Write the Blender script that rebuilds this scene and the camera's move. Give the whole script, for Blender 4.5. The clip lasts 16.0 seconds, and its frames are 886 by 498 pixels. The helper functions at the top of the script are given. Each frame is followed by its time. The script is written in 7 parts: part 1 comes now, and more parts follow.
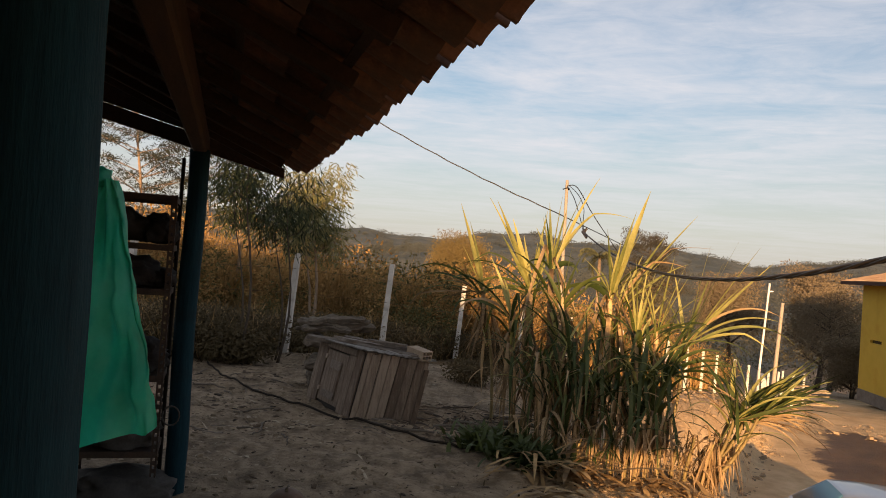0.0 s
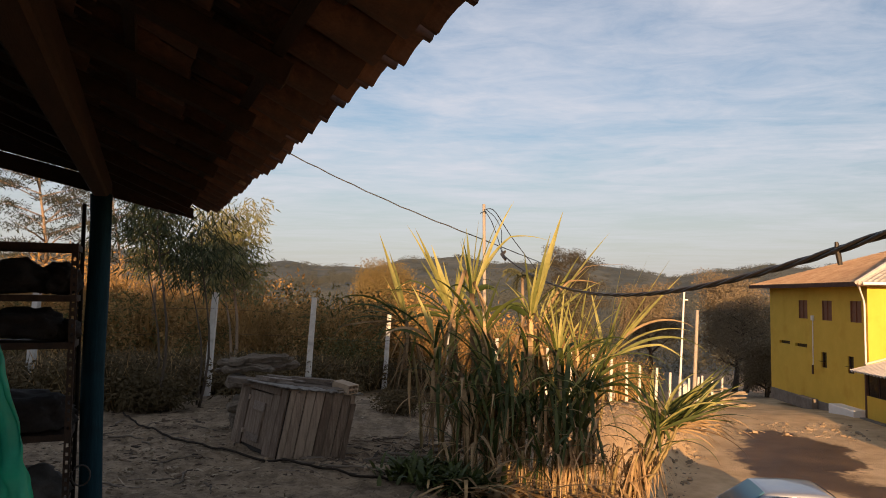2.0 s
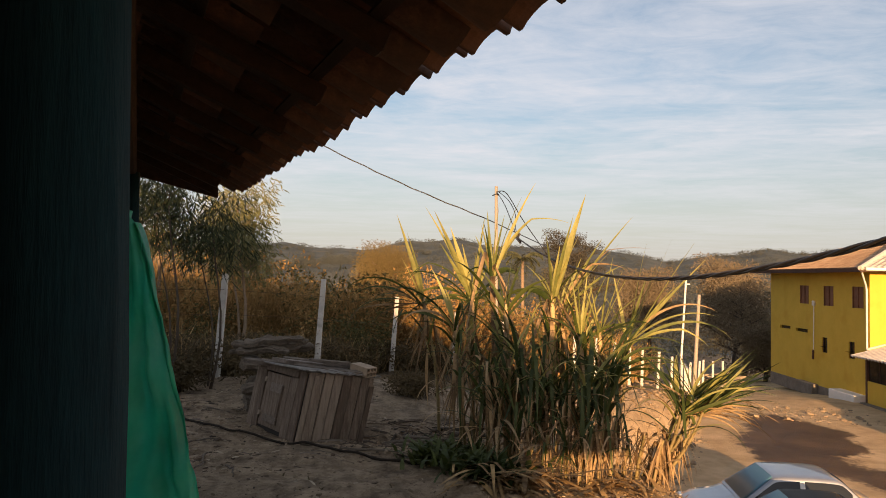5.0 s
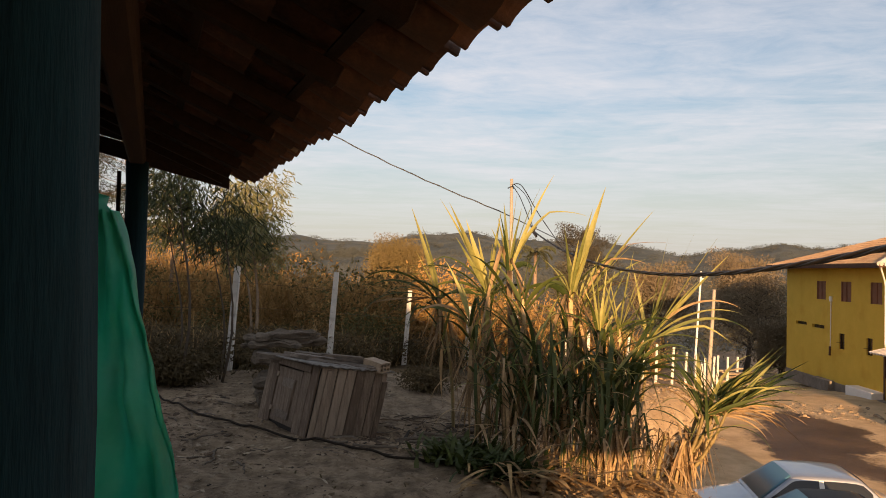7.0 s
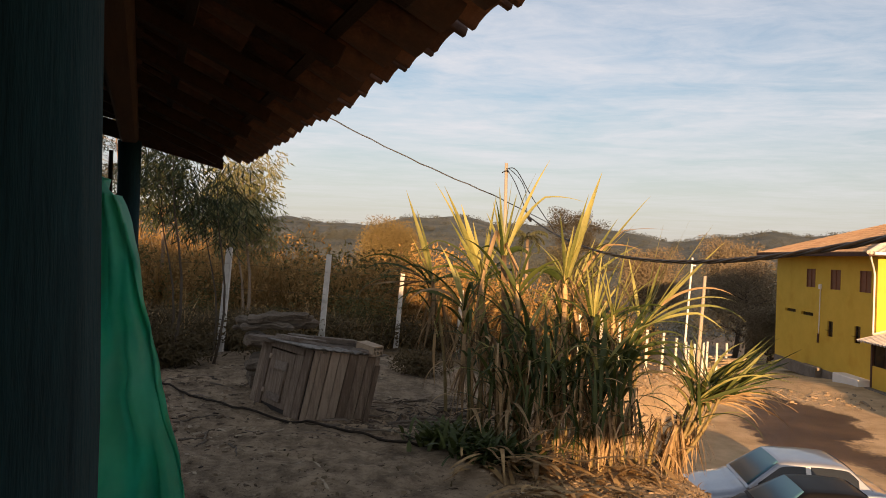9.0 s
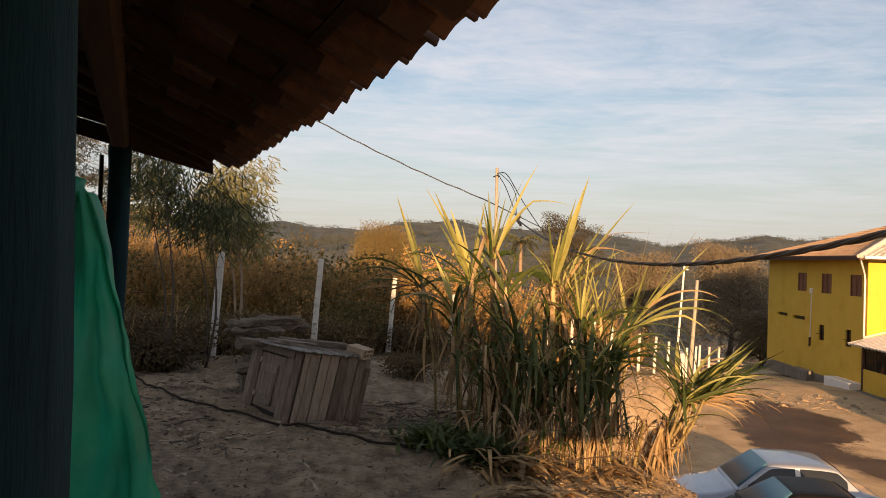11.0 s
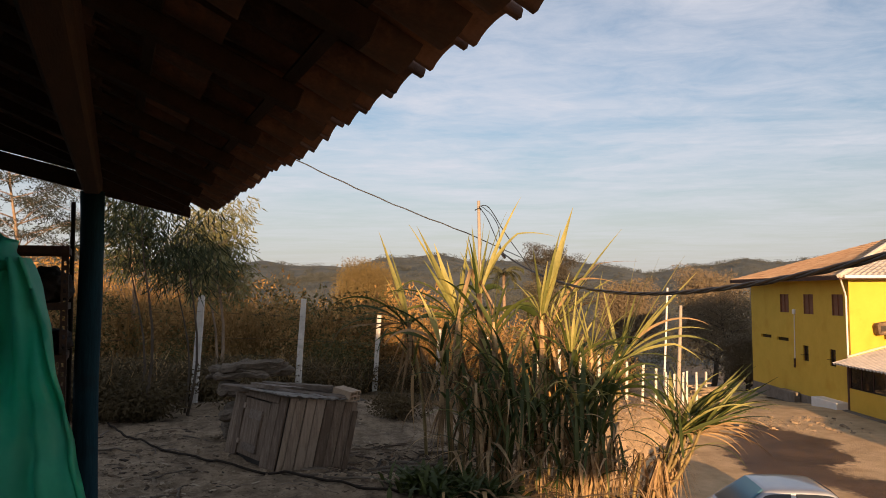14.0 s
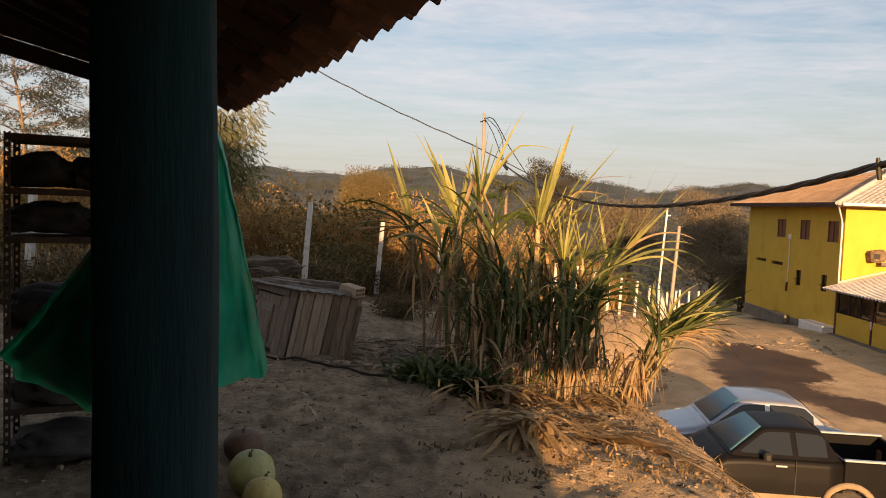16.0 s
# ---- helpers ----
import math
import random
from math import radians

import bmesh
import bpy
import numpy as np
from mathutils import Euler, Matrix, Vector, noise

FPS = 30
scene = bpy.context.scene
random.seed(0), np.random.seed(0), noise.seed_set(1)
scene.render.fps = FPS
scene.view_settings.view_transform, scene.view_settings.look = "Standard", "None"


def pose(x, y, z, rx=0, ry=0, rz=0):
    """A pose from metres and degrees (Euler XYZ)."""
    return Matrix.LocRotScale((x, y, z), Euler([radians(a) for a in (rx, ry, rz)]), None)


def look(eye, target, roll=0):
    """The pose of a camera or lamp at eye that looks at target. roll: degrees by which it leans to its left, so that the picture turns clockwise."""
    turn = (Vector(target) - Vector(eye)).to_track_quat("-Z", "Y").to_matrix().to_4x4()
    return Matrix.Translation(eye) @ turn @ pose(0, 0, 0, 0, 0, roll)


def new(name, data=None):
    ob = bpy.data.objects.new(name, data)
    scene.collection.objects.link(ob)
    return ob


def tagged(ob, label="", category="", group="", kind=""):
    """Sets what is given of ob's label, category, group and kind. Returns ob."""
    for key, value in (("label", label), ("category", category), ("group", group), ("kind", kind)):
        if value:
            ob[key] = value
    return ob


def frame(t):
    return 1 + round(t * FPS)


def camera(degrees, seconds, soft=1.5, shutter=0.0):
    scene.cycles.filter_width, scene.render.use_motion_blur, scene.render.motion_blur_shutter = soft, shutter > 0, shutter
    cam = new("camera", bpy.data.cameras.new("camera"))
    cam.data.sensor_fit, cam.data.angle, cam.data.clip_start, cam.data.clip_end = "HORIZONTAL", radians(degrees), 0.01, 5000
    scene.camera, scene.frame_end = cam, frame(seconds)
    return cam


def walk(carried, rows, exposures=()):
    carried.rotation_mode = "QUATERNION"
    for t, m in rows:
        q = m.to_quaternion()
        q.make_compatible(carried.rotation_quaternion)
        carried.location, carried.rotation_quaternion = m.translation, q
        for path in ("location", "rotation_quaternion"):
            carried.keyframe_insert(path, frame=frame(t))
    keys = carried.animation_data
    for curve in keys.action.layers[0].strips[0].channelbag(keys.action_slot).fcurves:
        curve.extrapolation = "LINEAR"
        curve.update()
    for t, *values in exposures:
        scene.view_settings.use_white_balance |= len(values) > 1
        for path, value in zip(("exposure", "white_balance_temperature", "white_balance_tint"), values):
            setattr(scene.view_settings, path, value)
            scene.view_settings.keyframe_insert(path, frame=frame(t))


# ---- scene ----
cam = camera(63.0, 16.0, soft=0.95)

# seconds, place, then turn: to the left, up, and the lean to the left, in degrees
PATH = [
    (0.0, 0.204, -0.219, 1.621, 6.32, 1.28, 4.15),
    (0.5, 0.260, -0.284, 1.622, 6.71, 1.41, 3.13),
    (1.0, 0.251, -0.228, 1.659, 1.72, 2.19, 0.82),
    (1.5, 0.250, -0.225, 1.656, 1.92, 3.38, 0.32),
    (2.0, 0.256, -0.226, 1.650, 0.42, 3.60, 0.57),
    (2.5, 0.251, -0.262, 1.656, 1.37, 2.55, 0.52),
    (3.0, 0.250, -0.273, 1.648, 2.43, 2.38, 1.10),
    (3.5, 0.234, -0.263, 1.654, -0.15, 2.43, 2.01),
    (3.7, 0.207, -0.259, 1.654, 0.16, 2.06, 0.45),
    (5.8, -0.034, -0.004, 1.641, 0.78, 2.31, 1.81),
    (6.0, -0.030, 0.017, 1.649, 1.04, 2.03, 1.90),
    (6.5, -0.023, 0.021, 1.651, 1.53, 1.23, 1.10),
    (7.0, -0.023, 0.036, 1.654, 1.12, 1.67, 1.30),
    (7.5, -0.019, 0.040, 1.627, 0.11, 0.33, 1.92),
    (8.0, -0.035, 0.066, 1.619, -0.98, -0.85, 2.46),
    (8.5, -0.041, 0.057, 1.632, 0.03, -0.17, 1.86),
    (8.7, -0.054, 0.078, 1.661, 0.44, 0.11, 1.98),
    (10.8, -0.002, 0.003, 1.661, 0.08, 0.79, 2.05),
    (11.0, 0.000, 0.000, 1.650, -0.00, 0.76, 1.90),
    (11.5, -0.021, 0.031, 1.656, 0.03, 1.20, 1.94),
    (12.0, -0.013, 0.007, 1.653, -0.33, 0.96, 2.05),
    (12.5, -0.016, 0.019, 1.656, 0.01, 1.00, 1.38),
    (13.0, 0.003, 0.018, 1.652, 0.11, 1.69, 1.32),
    (13.5, 0.011, 0.058, 1.667, -0.33, 2.64, -0.16),
    (14.0, -0.026, 0.116, 1.672, -1.39, 3.46, -0.19),
    (14.5, -0.033, 0.038, 1.680, -4.71, 3.22, -0.72),
    (15.0, -0.084, -0.059, 1.665, -2.07, 0.86, 0.78),
    (15.5, -0.066, -0.222, 1.607, -2.59, -1.77, 2.01),
    (16.0, -0.043, -0.283, 1.614, -1.34, -3.48, 2.14),
]
walk(cam, [(t, pose(x, y, z, 90 + up, 0, turn) @ pose(0, 0, 0, 0, 0, lean)) for t, x, y, z, turn, up, lean in PATH],
     exposures=[(0.0, 0.64, 7230, 18), (1.5, 0.50, 6880, 18), (2.5, 0.50, 6880, 18), (3.5, 0.58, 7030, 18), (6.5, 0.65, 7230, 18), (8.0, 0.66, 7280, 18), (11.0, 0.66, 7230, 18), (12.5, 0.60, 7130, 18), (14.5, 0.47, 6830, 18), (15.0, 0.36, 7080, 18), (15.5, 0.56, 7180, 18), (16.0, 0.62, 7280, 18)])

# ---- light: low sun behind and a little to the right, thin high cloud ----
SUN_UP, SUN_AZ = 7.5, 0.3
sun_way = Vector((math.sin(radians(SUN_AZ)) * math.cos(radians(SUN_UP)), -math.cos(radians(SUN_AZ)) * math.cos(radians(SUN_UP)), math.sin(radians(SUN_UP))))
lamp = bpy.data.lights.new("sun", "SUN")
lamp.energy, lamp.angle, lamp.color = 6.7, radians(0.6), (1.0, 0.635, 0.315)
sun = new("sun", lamp)
sun.matrix_world = look(sun_way * 60, (0, 0, 0))

world = bpy.data.worlds.new("world")
scene.world = world
world.use_nodes = True
wn, wl = world.node_tree.nodes, world.node_tree.links
wn.clear()


def wnode(kind, **keys):
    n = wn.new(kind)
    for k, v in keys.items():
        n.inputs[k].default_value = v
    return n


sky = wn.new("ShaderNodeTexSky")
sky.sky_type, sky.sun_disc = "NISHITA", False
sky.sun_elevation, sky.sun_rotation = radians(SUN_UP), radians(180 - SUN_AZ)
sky.air_density, sky.dust_density, sky.ozone_density, sky.altitude = 1.0, 1.6, 1.6, 800
coord = wn.new("ShaderNodeTexCoord")
split = wn.new("ShaderNodeSeparateXYZ")
wl.new(coord.outputs["Generated"], split.inputs[0])
rise = wnode("ShaderNodeMath")
rise.operation, rise.inputs[1].default_value = "MAXIMUM", 0.03
wl.new(split.outputs["Z"], rise.inputs[0])
flat = []
for axis in "XY":
    d = wn.new("ShaderNodeMath")
    d.operation = "DIVIDE"
    wl.new(split.outputs[axis], d.inputs[0])
    wl.new(rise.outputs[0], d.inputs[1])
    flat.append(d)
join = wn.new("ShaderNodeCombineXYZ")
for k, d in zip("XY", flat):
    wl.new(d.outputs[0], join.inputs[k])
streak = wn.new("ShaderNodeMapping")
streak.inputs["Rotation"].default_value, streak.inputs["Scale"].default_value = (0, 0, radians(14)), (0.72, 1.0, 1)
wl.new(join.outputs[0], streak.inputs[0])
broad = wnode("ShaderNodeTexNoise", Scale=0.55, Detail=6.0, Roughness=0.6, Distortion=0.6)
wl.new(streak.outputs[0], broad.inputs["Vector"])
fine = wnode("ShaderNodeTexNoise", Scale=3.2, Detail=7.0, Roughness=0.68, Distortion=0.5)
wl.new(streak.outputs[0], fine.inputs["Vector"])
both = wn.new("ShaderNodeMath")
both.operation, both.inputs[1].default_value = "MULTIPLY_ADD", 0.45
wl.new(fine.outputs["Fac"], both.inputs[0])
wl.new(broad.outputs["Fac"], both.inputs[2])
veil = wn.new("ShaderNodeMapRange")
veil.inputs["From Min"].default_value, veil.inputs["From Max"].default_value = 0.58, 0.92
veil.inputs["To Max"].default_value = 0.85
clear_low = wn.new("ShaderNodeMapRange")
clear_low.interpolation_type = "SMOOTHSTEP"
clear_low.inputs["From Min"].default_value, clear_low.inputs["From Max"].default_value = 0.02, 0.20
clear_low.inputs["To Min"].default_value = 0.25
wl.new(split.outputs["Z"], clear_low.inputs["Value"])
thinned = wn.new("ShaderNodeMath")
thinned.operation = "MULTIPLY"
wl.new(veil.outputs["Result"], thinned.inputs[0])
wl.new(clear_low.outputs["Result"], thinned.inputs[1])
wl.new(both.outputs[0], veil.inputs["Value"])
cloudy = wn.new("ShaderNodeMixRGB")
cloudy.inputs["Color2"].default_value = (4.15, 4.5, 4.95, 1)
low_veil = wn.new("ShaderNodeMapRange")
low_veil.interpolation_type = "SMOOTHSTEP"
low_veil.inputs["From Min"].default_value, low_veil.inputs["From Max"].default_value = 0.30, 0.0
low_veil.inputs["To Max"].default_value = 0.80
wl.new(split.outputs["Z"], low_veil.inputs["Value"])
hazy = wn.new("ShaderNodeMixRGB")
hazy.inputs["Color2"].default_value = (2.98, 3.14, 3.32, 1)
wl.new(low_veil.outputs["Result"], hazy.inputs["Fac"])
wl.new(sky.outputs[0], hazy.inputs["Color1"])
wl.new(thinned.outputs[0], cloudy.inputs["Fac"])
wl.new(hazy.outputs[0], cloudy.inputs["Color1"])
back = wnode("ShaderNodeBackground", Strength=0.115)
wl.new(cloudy.outputs[0], back.inputs["Color"])
wout = wn.new("ShaderNodeOutputWorld")
wl.new(back.outputs[0], wout.inputs["Surface"])


# ---- materials ----
def material(name, a, b, scale=6.0, rough=0.8, bump=0.3, grain=60.0, metal=0.0, stretch=(1, 1, 1), vary=0.0, island=0.0, spec=0.4, thin=0.0, depth=0.01, blotch=None, coat=0.0):
    """Two colours mixed by a broad and a fine noise at real size, with relief. vary, island: change from piece to piece. thin: light let through."""
    m = bpy.data.materials.new(name)
    m.use_nodes = True
    ns, ls = m.node_tree.nodes, m.node_tree.links
    bsdf = ns["Principled BSDF"]
    tc = ns.new("ShaderNodeTexCoord")
    mp = ns.new("ShaderNodeMapping")
    mp.inputs["Scale"].default_value = stretch
    ls.new(tc.outputs["Object"], mp.inputs[0])
    n1, n2 = ns.new("ShaderNodeTexNoise"), ns.new("ShaderNodeTexNoise")
    for n, s, d in ((n1, scale, 6.0), (n2, grain, 4.0)):
        n.inputs["Scale"].default_value, n.inputs["Detail"].default_value, n.inputs["Roughness"].default_value = s, d, 0.65
        ls.new(mp.outputs[0], n.inputs["Vector"])
    add = ns.new("ShaderNodeMath")
    add.operation, add.inputs[1].default_value = "MULTIPLY_ADD", 0.5
    ls.new(n2.outputs["Fac"], add.inputs[0])
    ls.new(n1.outputs["Fac"], add.inputs[2])
    rng = ns.new("ShaderNodeMapRange")
    rng.inputs["From Min"].default_value, rng.inputs["From Max"].default_value = 0.5, 1.0
    ls.new(add.outputs[0], rng.inputs["Value"])
    mix = ns.new("ShaderNodeMixRGB")
    mix.inputs["Color1"].default_value, mix.inputs["Color2"].default_value = (*a, 1), (*b, 1)
    fac = rng.outputs["Result"]
    if vary or island:
        src = ns.new("ShaderNodeObjectInfo").outputs["Random"] if vary else ns.new("ShaderNodeNewGeometry").outputs["Random Per Island"]
        k = vary or island
        sh = ns.new("ShaderNodeMath")
        sh.operation, sh.inputs[1].default_value = "MULTIPLY_ADD", 2 * k
        sub = ns.new("ShaderNodeMath")
        sub.operation, sub.inputs[1].default_value = "SUBTRACT", k
        ls.new(src, sh.inputs[0])
        ls.new(fac, sh.inputs[2])
        ls.new(sh.outputs[0], sub.inputs[0])
        sub.use_clamp = True
        fac = sub.outputs[0]
    ls.new(fac, mix.inputs["Fac"])
    colour = mix.outputs["Color"]
    if blotch:
        n3 = ns.new("ShaderNodeTexNoise")
        n3.inputs["Scale"].default_value, n3.inputs["Detail"].default_value = blotch[1], 5.0
        ls.new(tc.outputs["Object"], n3.inputs["Vector"])
        r3 = ns.new("ShaderNodeMapRange")
        r3.inputs["From Min"].default_value, r3.inputs["From Max"].default_value, r3.inputs["To Max"].default_value = blotch[2], blotch[2] + 0.15, blotch[3]
        ls.new(n3.outputs["Fac"], r3.inputs["Value"])
        m3 = ns.new("ShaderNodeMixRGB")
        m3.inputs["Color2"].default_value = (*blotch[0], 1)
        ls.new(r3.outputs["Result"], m3.inputs["Fac"])
        ls.new(colour, m3.inputs["Color1"])
        colour = m3.outputs["Color"]
    ls.new(colour, bsdf.inputs["Base Color"])
    bsdf.inputs["Roughness"].default_value, bsdf.inputs["Metallic"].default_value = rough, metal
    bsdf.inputs["Specular IOR Level"].default_value, bsdf.inputs["Coat Weight"].default_value = spec, coat
    if bump:
        bp = ns.new("ShaderNodeBump")
        bp.inputs["Strength"].default_value, bp.inputs["Distance"].default_value = bump, depth
        ls.new(add.outputs[0], bp.inputs["Height"])
        ls.new(bp.outputs[0], bsdf.inputs["Normal"])
    if thin:
        tr = ns.new("ShaderNodeBsdfTranslucent")
        ls.new(colour, tr.inputs["Color"])
        ms = ns.new("ShaderNodeMixShader")
        ms.inputs[0].default_value = thin
        ls.new(bsdf.outputs[0], ms.inputs[1])
        ls.new(tr.outputs[0], ms.inputs[2])
        ls.new(ms.outputs[0], ns["Material Output"].inputs["Surface"])
    return m


def glass(name, tint, rough=0.05, spec=0.8):
    m = bpy.data.materials.new(name)
    m.use_nodes = True
    b = m.node_tree.nodes["Principled BSDF"]
    b.inputs["Base Color"].default_value = (*tint, 1)
    b.inputs["Roughness"].default_value, b.inputs["Specular IOR Level"].default_value = rough, spec
    return m


M = {
    "teal": material("teal_painted_wood", (0.006, 0.024, 0.034), (0.011, 0.048, 0.064), 5, 0.8, 0.35, 40, spec=0.12, stretch=(7, 7, 0.5), blotch=((0.012, 0.016, 0.018), 3.0, 0.55, 0.7)),
    "rafter": material("brown_timber", (0.018, 0.009, 0.005), (0.050, 0.025, 0.013), 5, 0.85, 0.5, 50, stretch=(6, 0.6, 6)),
    "tile": material("clay_tile", (0.050, 0.025, 0.016), (0.175, 0.090, 0.056), 9, 0.9, 0.4, 90, vary=0.35, blotch=((0.05, 0.035, 0.028), 6.0, 0.5, 0.8)),
    # darker copy of clay_tile; the dimness under the roof is in its colour
    "tile_rest": material("clay_tile_rest", (0.030, 0.013, 0.008), (0.10, 0.048, 0.028), 9, 0.9, 0.4, 90, island=0.35, blotch=((0.05, 0.035, 0.028), 6.0, 0.5, 0.8)),
    # nearly black so the added unseen walls bounce little light
    "plaster": material("sooty_plaster", (0.030, 0.026, 0.022), (0.060, 0.052, 0.045), 2, 0.9, 0.3, 40),
    # the pale blotches stand in for reflections on the plastic
    "bag": material("green_plastic", (0.000, 0.38, 0.26), (0.006, 0.74, 0.52), 5, 0.30, 0.35, 14, spec=0.25, thin=0.62, depth=0.012, blotch=((0.16, 0.80, 0.62), 6.0, 0.50, 0.55)),
    "rust": material("rusted_steel", (0.035, 0.028, 0.025), (0.10, 0.062, 0.042), 12, 0.7, 0.3, 90, metal=0.3),
    "dark": material("dark_cloth", (0.012, 0.011, 0.011), (0.035, 0.030, 0.027), 8, 0.95, 0.6, 50),
    "sack": material("grey_sack", (0.035, 0.032, 0.03), (0.085, 0.078, 0.07), 6, 0.9, 0.5, 60),
    "concrete": material("white_concrete", (0.42, 0.40, 0.37), (0.66, 0.64, 0.60), 5, 0.9, 0.4, 70, blotch=((0.16, 0.14, 0.11), 3.5, 0.56, 0.8)),
    "plank": material("weathered_plank", (0.13, 0.092, 0.066), (0.38, 0.295, 0.225), 4, 0.9, 0.7, 45, stretch=(9, 9, 0.6), vary=0.50, depth=0.006),
    "plank_flat": material("weathered_board", (0.09, 0.065, 0.05), (0.26, 0.21, 0.17), 4, 0.9, 0.7, 45, stretch=(0.6, 9, 9), vary=0.25, depth=0.006),
    "log_board": material("dark_old_beam", (0.055, 0.042, 0.034), (0.24, 0.19, 0.15), 5, 0.9, 0.8, 45, stretch=(0.7, 6, 6), depth=0.01),
    "asbestos": material("fibre_cement", (0.12, 0.105, 0.09), (0.28, 0.255, 0.225), 7, 0.9, 0.4, 60, blotch=((0.07, 0.06, 0.05), 4, 0.5, 0.8)),
    "brick": material("hollow_clay_brick", (0.28, 0.20, 0.13), (0.46, 0.35, 0.25), 14, 0.9, 0.4, 90),
    "log": material("grey_log", (0.060, 0.046, 0.034), (0.23, 0.185, 0.14), 5, 0.9, 0.8, 40, stretch=(0.7, 7, 7), depth=0.01),
    "hose": material("black_hose", (0.014, 0.011, 0.009), (0.040, 0.030, 0.022), 8, 0.85, 0.2, 60, spec=0.15),
    "wire": material("dark_wire", (0.010, 0.011, 0.013), (0.030, 0.031, 0.034), 20, 0.5, 0.2, 90),
    "cable": material("twisted_cable", (0.018, 0.016, 0.014), (0.060, 0.050, 0.042), 20, 0.5, 0.2, 90),
    "melon": material("pale_melon", (0.34, 0.33, 0.10), (0.55, 0.54, 0.27), 7, 0.5, 0.15, 40, blotch=((0.12, 0.08, 0.03), 16, 0.64, 0.8)),
    "melon_ripe": material("ripe_melon", (0.42, 0.33, 0.08), (0.62, 0.50, 0.19), 7, 0.5, 0.15, 40, blotch=((0.10, 0.06, 0.02), 22, 0.60, 0.9)),
    "gourd": material("brown_gourd", (0.09, 0.05, 0.03), (0.17, 0.09, 0.05), 6, 0.6, 0.2, 40),
    "yellow": material("yellow_paint", (0.56, 0.36, 0.040), (0.66, 0.43, 0.058), 1.2, 0.8, 0.15, 30, blotch=((0.50, 0.27, 0.02), 0.8, 0.56, 0.5)),
    "plinth": material("grey_plinth", (0.12, 0.100, 0.082), (0.24, 0.205, 0.170), 2.5, 0.9, 0.3, 30),
    "soot": material("sooty_sheet", (0.06, 0.042, 0.028), (0.30, 0.21, 0.13), 5, 0.9, 0.3, 30),
    "shutter": material("red_shutter", (0.15, 0.060, 0.030), (0.22, 0.092, 0.045), 3, 0.6, 0.2, 40),
    "roof_orange": material("orange_roof_tile", (0.40, 0.225, 0.115), (0.60, 0.395, 0.235), 1.3, 0.9, 0.2, 14, island=0.25, blotch=((0.62, 0.44, 0.30), 1.1, 0.62, 0.8)),
    "roof_grey": material("pale_roof_tile", (0.46, 0.42, 0.37), (0.62, 0.58, 0.52), 1.5, 0.9, 0.2, 14, island=0.3),
    "sheet": material("fibre_sheet_roof", (0.44, 0.40, 0.36), (0.62, 0.58, 0.53), 1.5, 0.9, 0.2, 14, blotch=((0.20, 0.17, 0.15), 1.4, 0.56, 0.6)),
    "white": material("white_paint", (0.68, 0.66, 0.62), (0.80, 0.78, 0.75), 3, 0.6, 0.1, 40),
    "darkwood": material("dark_wood", (0.05, 0.022, 0.014), (0.10, 0.048, 0.030), 4, 0.8, 0.3, 40),
    # near-black colour standing in for shade inside hut, house and porch
    "shade_fill": material("dim_interior", (0.020, 0.018, 0.016), (0.05, 0.042, 0.036), 2, 0.9, 0.0, 20),
    "pane": glass("window_pane", (0.012, 0.014, 0.016)),
    "silver": material("silver_car_paint", (0.27, 0.29, 0.33), (0.33, 0.35, 0.39), 3, 0.32, 0.0, 30, metal=0.55, coat=0.6, blotch=((0.40, 0.36, 0.31), 2.0, 0.5, 0.4)),
    "blackpaint": material("dusty_black_car_paint", (0.006, 0.006, 0.0065), (0.011, 0.010, 0.010), 3, 0.42, 0.0, 30, spec=0.09, blotch=((0.015, 0.013, 0.011), 1.6, 0.56, 0.4)),
    "carglass": glass("tinted_car_glass", (0.018, 0.021, 0.024), 0.12, 0.40),
    # the sky's reflection is put into this blue base colour
    "windscreen": glass("windscreen_glass", (0.075, 0.190, 0.260), 0.45, 0.30),
    "rubber": material("dusty_tyre", (0.025, 0.023, 0.021), (0.085, 0.07, 0.056), 9, 0.9, 0.3, 60),
    "rim": material("dusty_rim", (0.20, 0.17, 0.14), (0.34, 0.29, 0.24), 8, 0.5, 0.0, 40, metal=0.5),
    "dust": material("dusty_plastic", (0.20, 0.145, 0.09), (0.33, 0.25, 0.165), 6, 0.9, 0.2, 40),
    "trim": material("black_plastic", (0.012, 0.012, 0.012), (0.03, 0.028, 0.026), 8, 0.6, 0.1, 40),
    "lens": glass("lamp_lens", (0.45, 0.47, 0.48), 0.1),
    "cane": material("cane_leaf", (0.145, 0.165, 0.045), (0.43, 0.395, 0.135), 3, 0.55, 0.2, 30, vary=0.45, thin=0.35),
    # shaded copy of cane_leaf: the shade inside the clump is in its colour
    "cane_shaded": material("cane_leaf_dark", (0.028, 0.050, 0.012), (0.085, 0.105, 0.026), 3, 0.55, 0.2, 30, vary=0.45, thin=0.3),
    "cane_dry": material("dry_cane_leaf", (0.15, 0.095, 0.048), (0.50, 0.345, 0.185), 3, 0.8, 0.3, 30, vary=0.5, thin=0.3),
    "cane_sheath": material("dry_cane_sheath", (0.34, 0.22, 0.10), (0.60, 0.42, 0.22), 5, 0.8, 0.3, 30, vary=0.3, thin=0.1, stretch=(6, 6, 1)),
    "cane_dry_rest": material("dry_cane_litter", (0.15, 0.090, 0.040), (0.54, 0.355, 0.160), 3, 0.8, 0.3, 30, island=0.4, thin=0.25),
    "stalk": material("cane_stalk", (0.13, 0.095, 0.035), (0.30, 0.23, 0.10), 6, 0.6, 0.2, 50, vary=0.3),
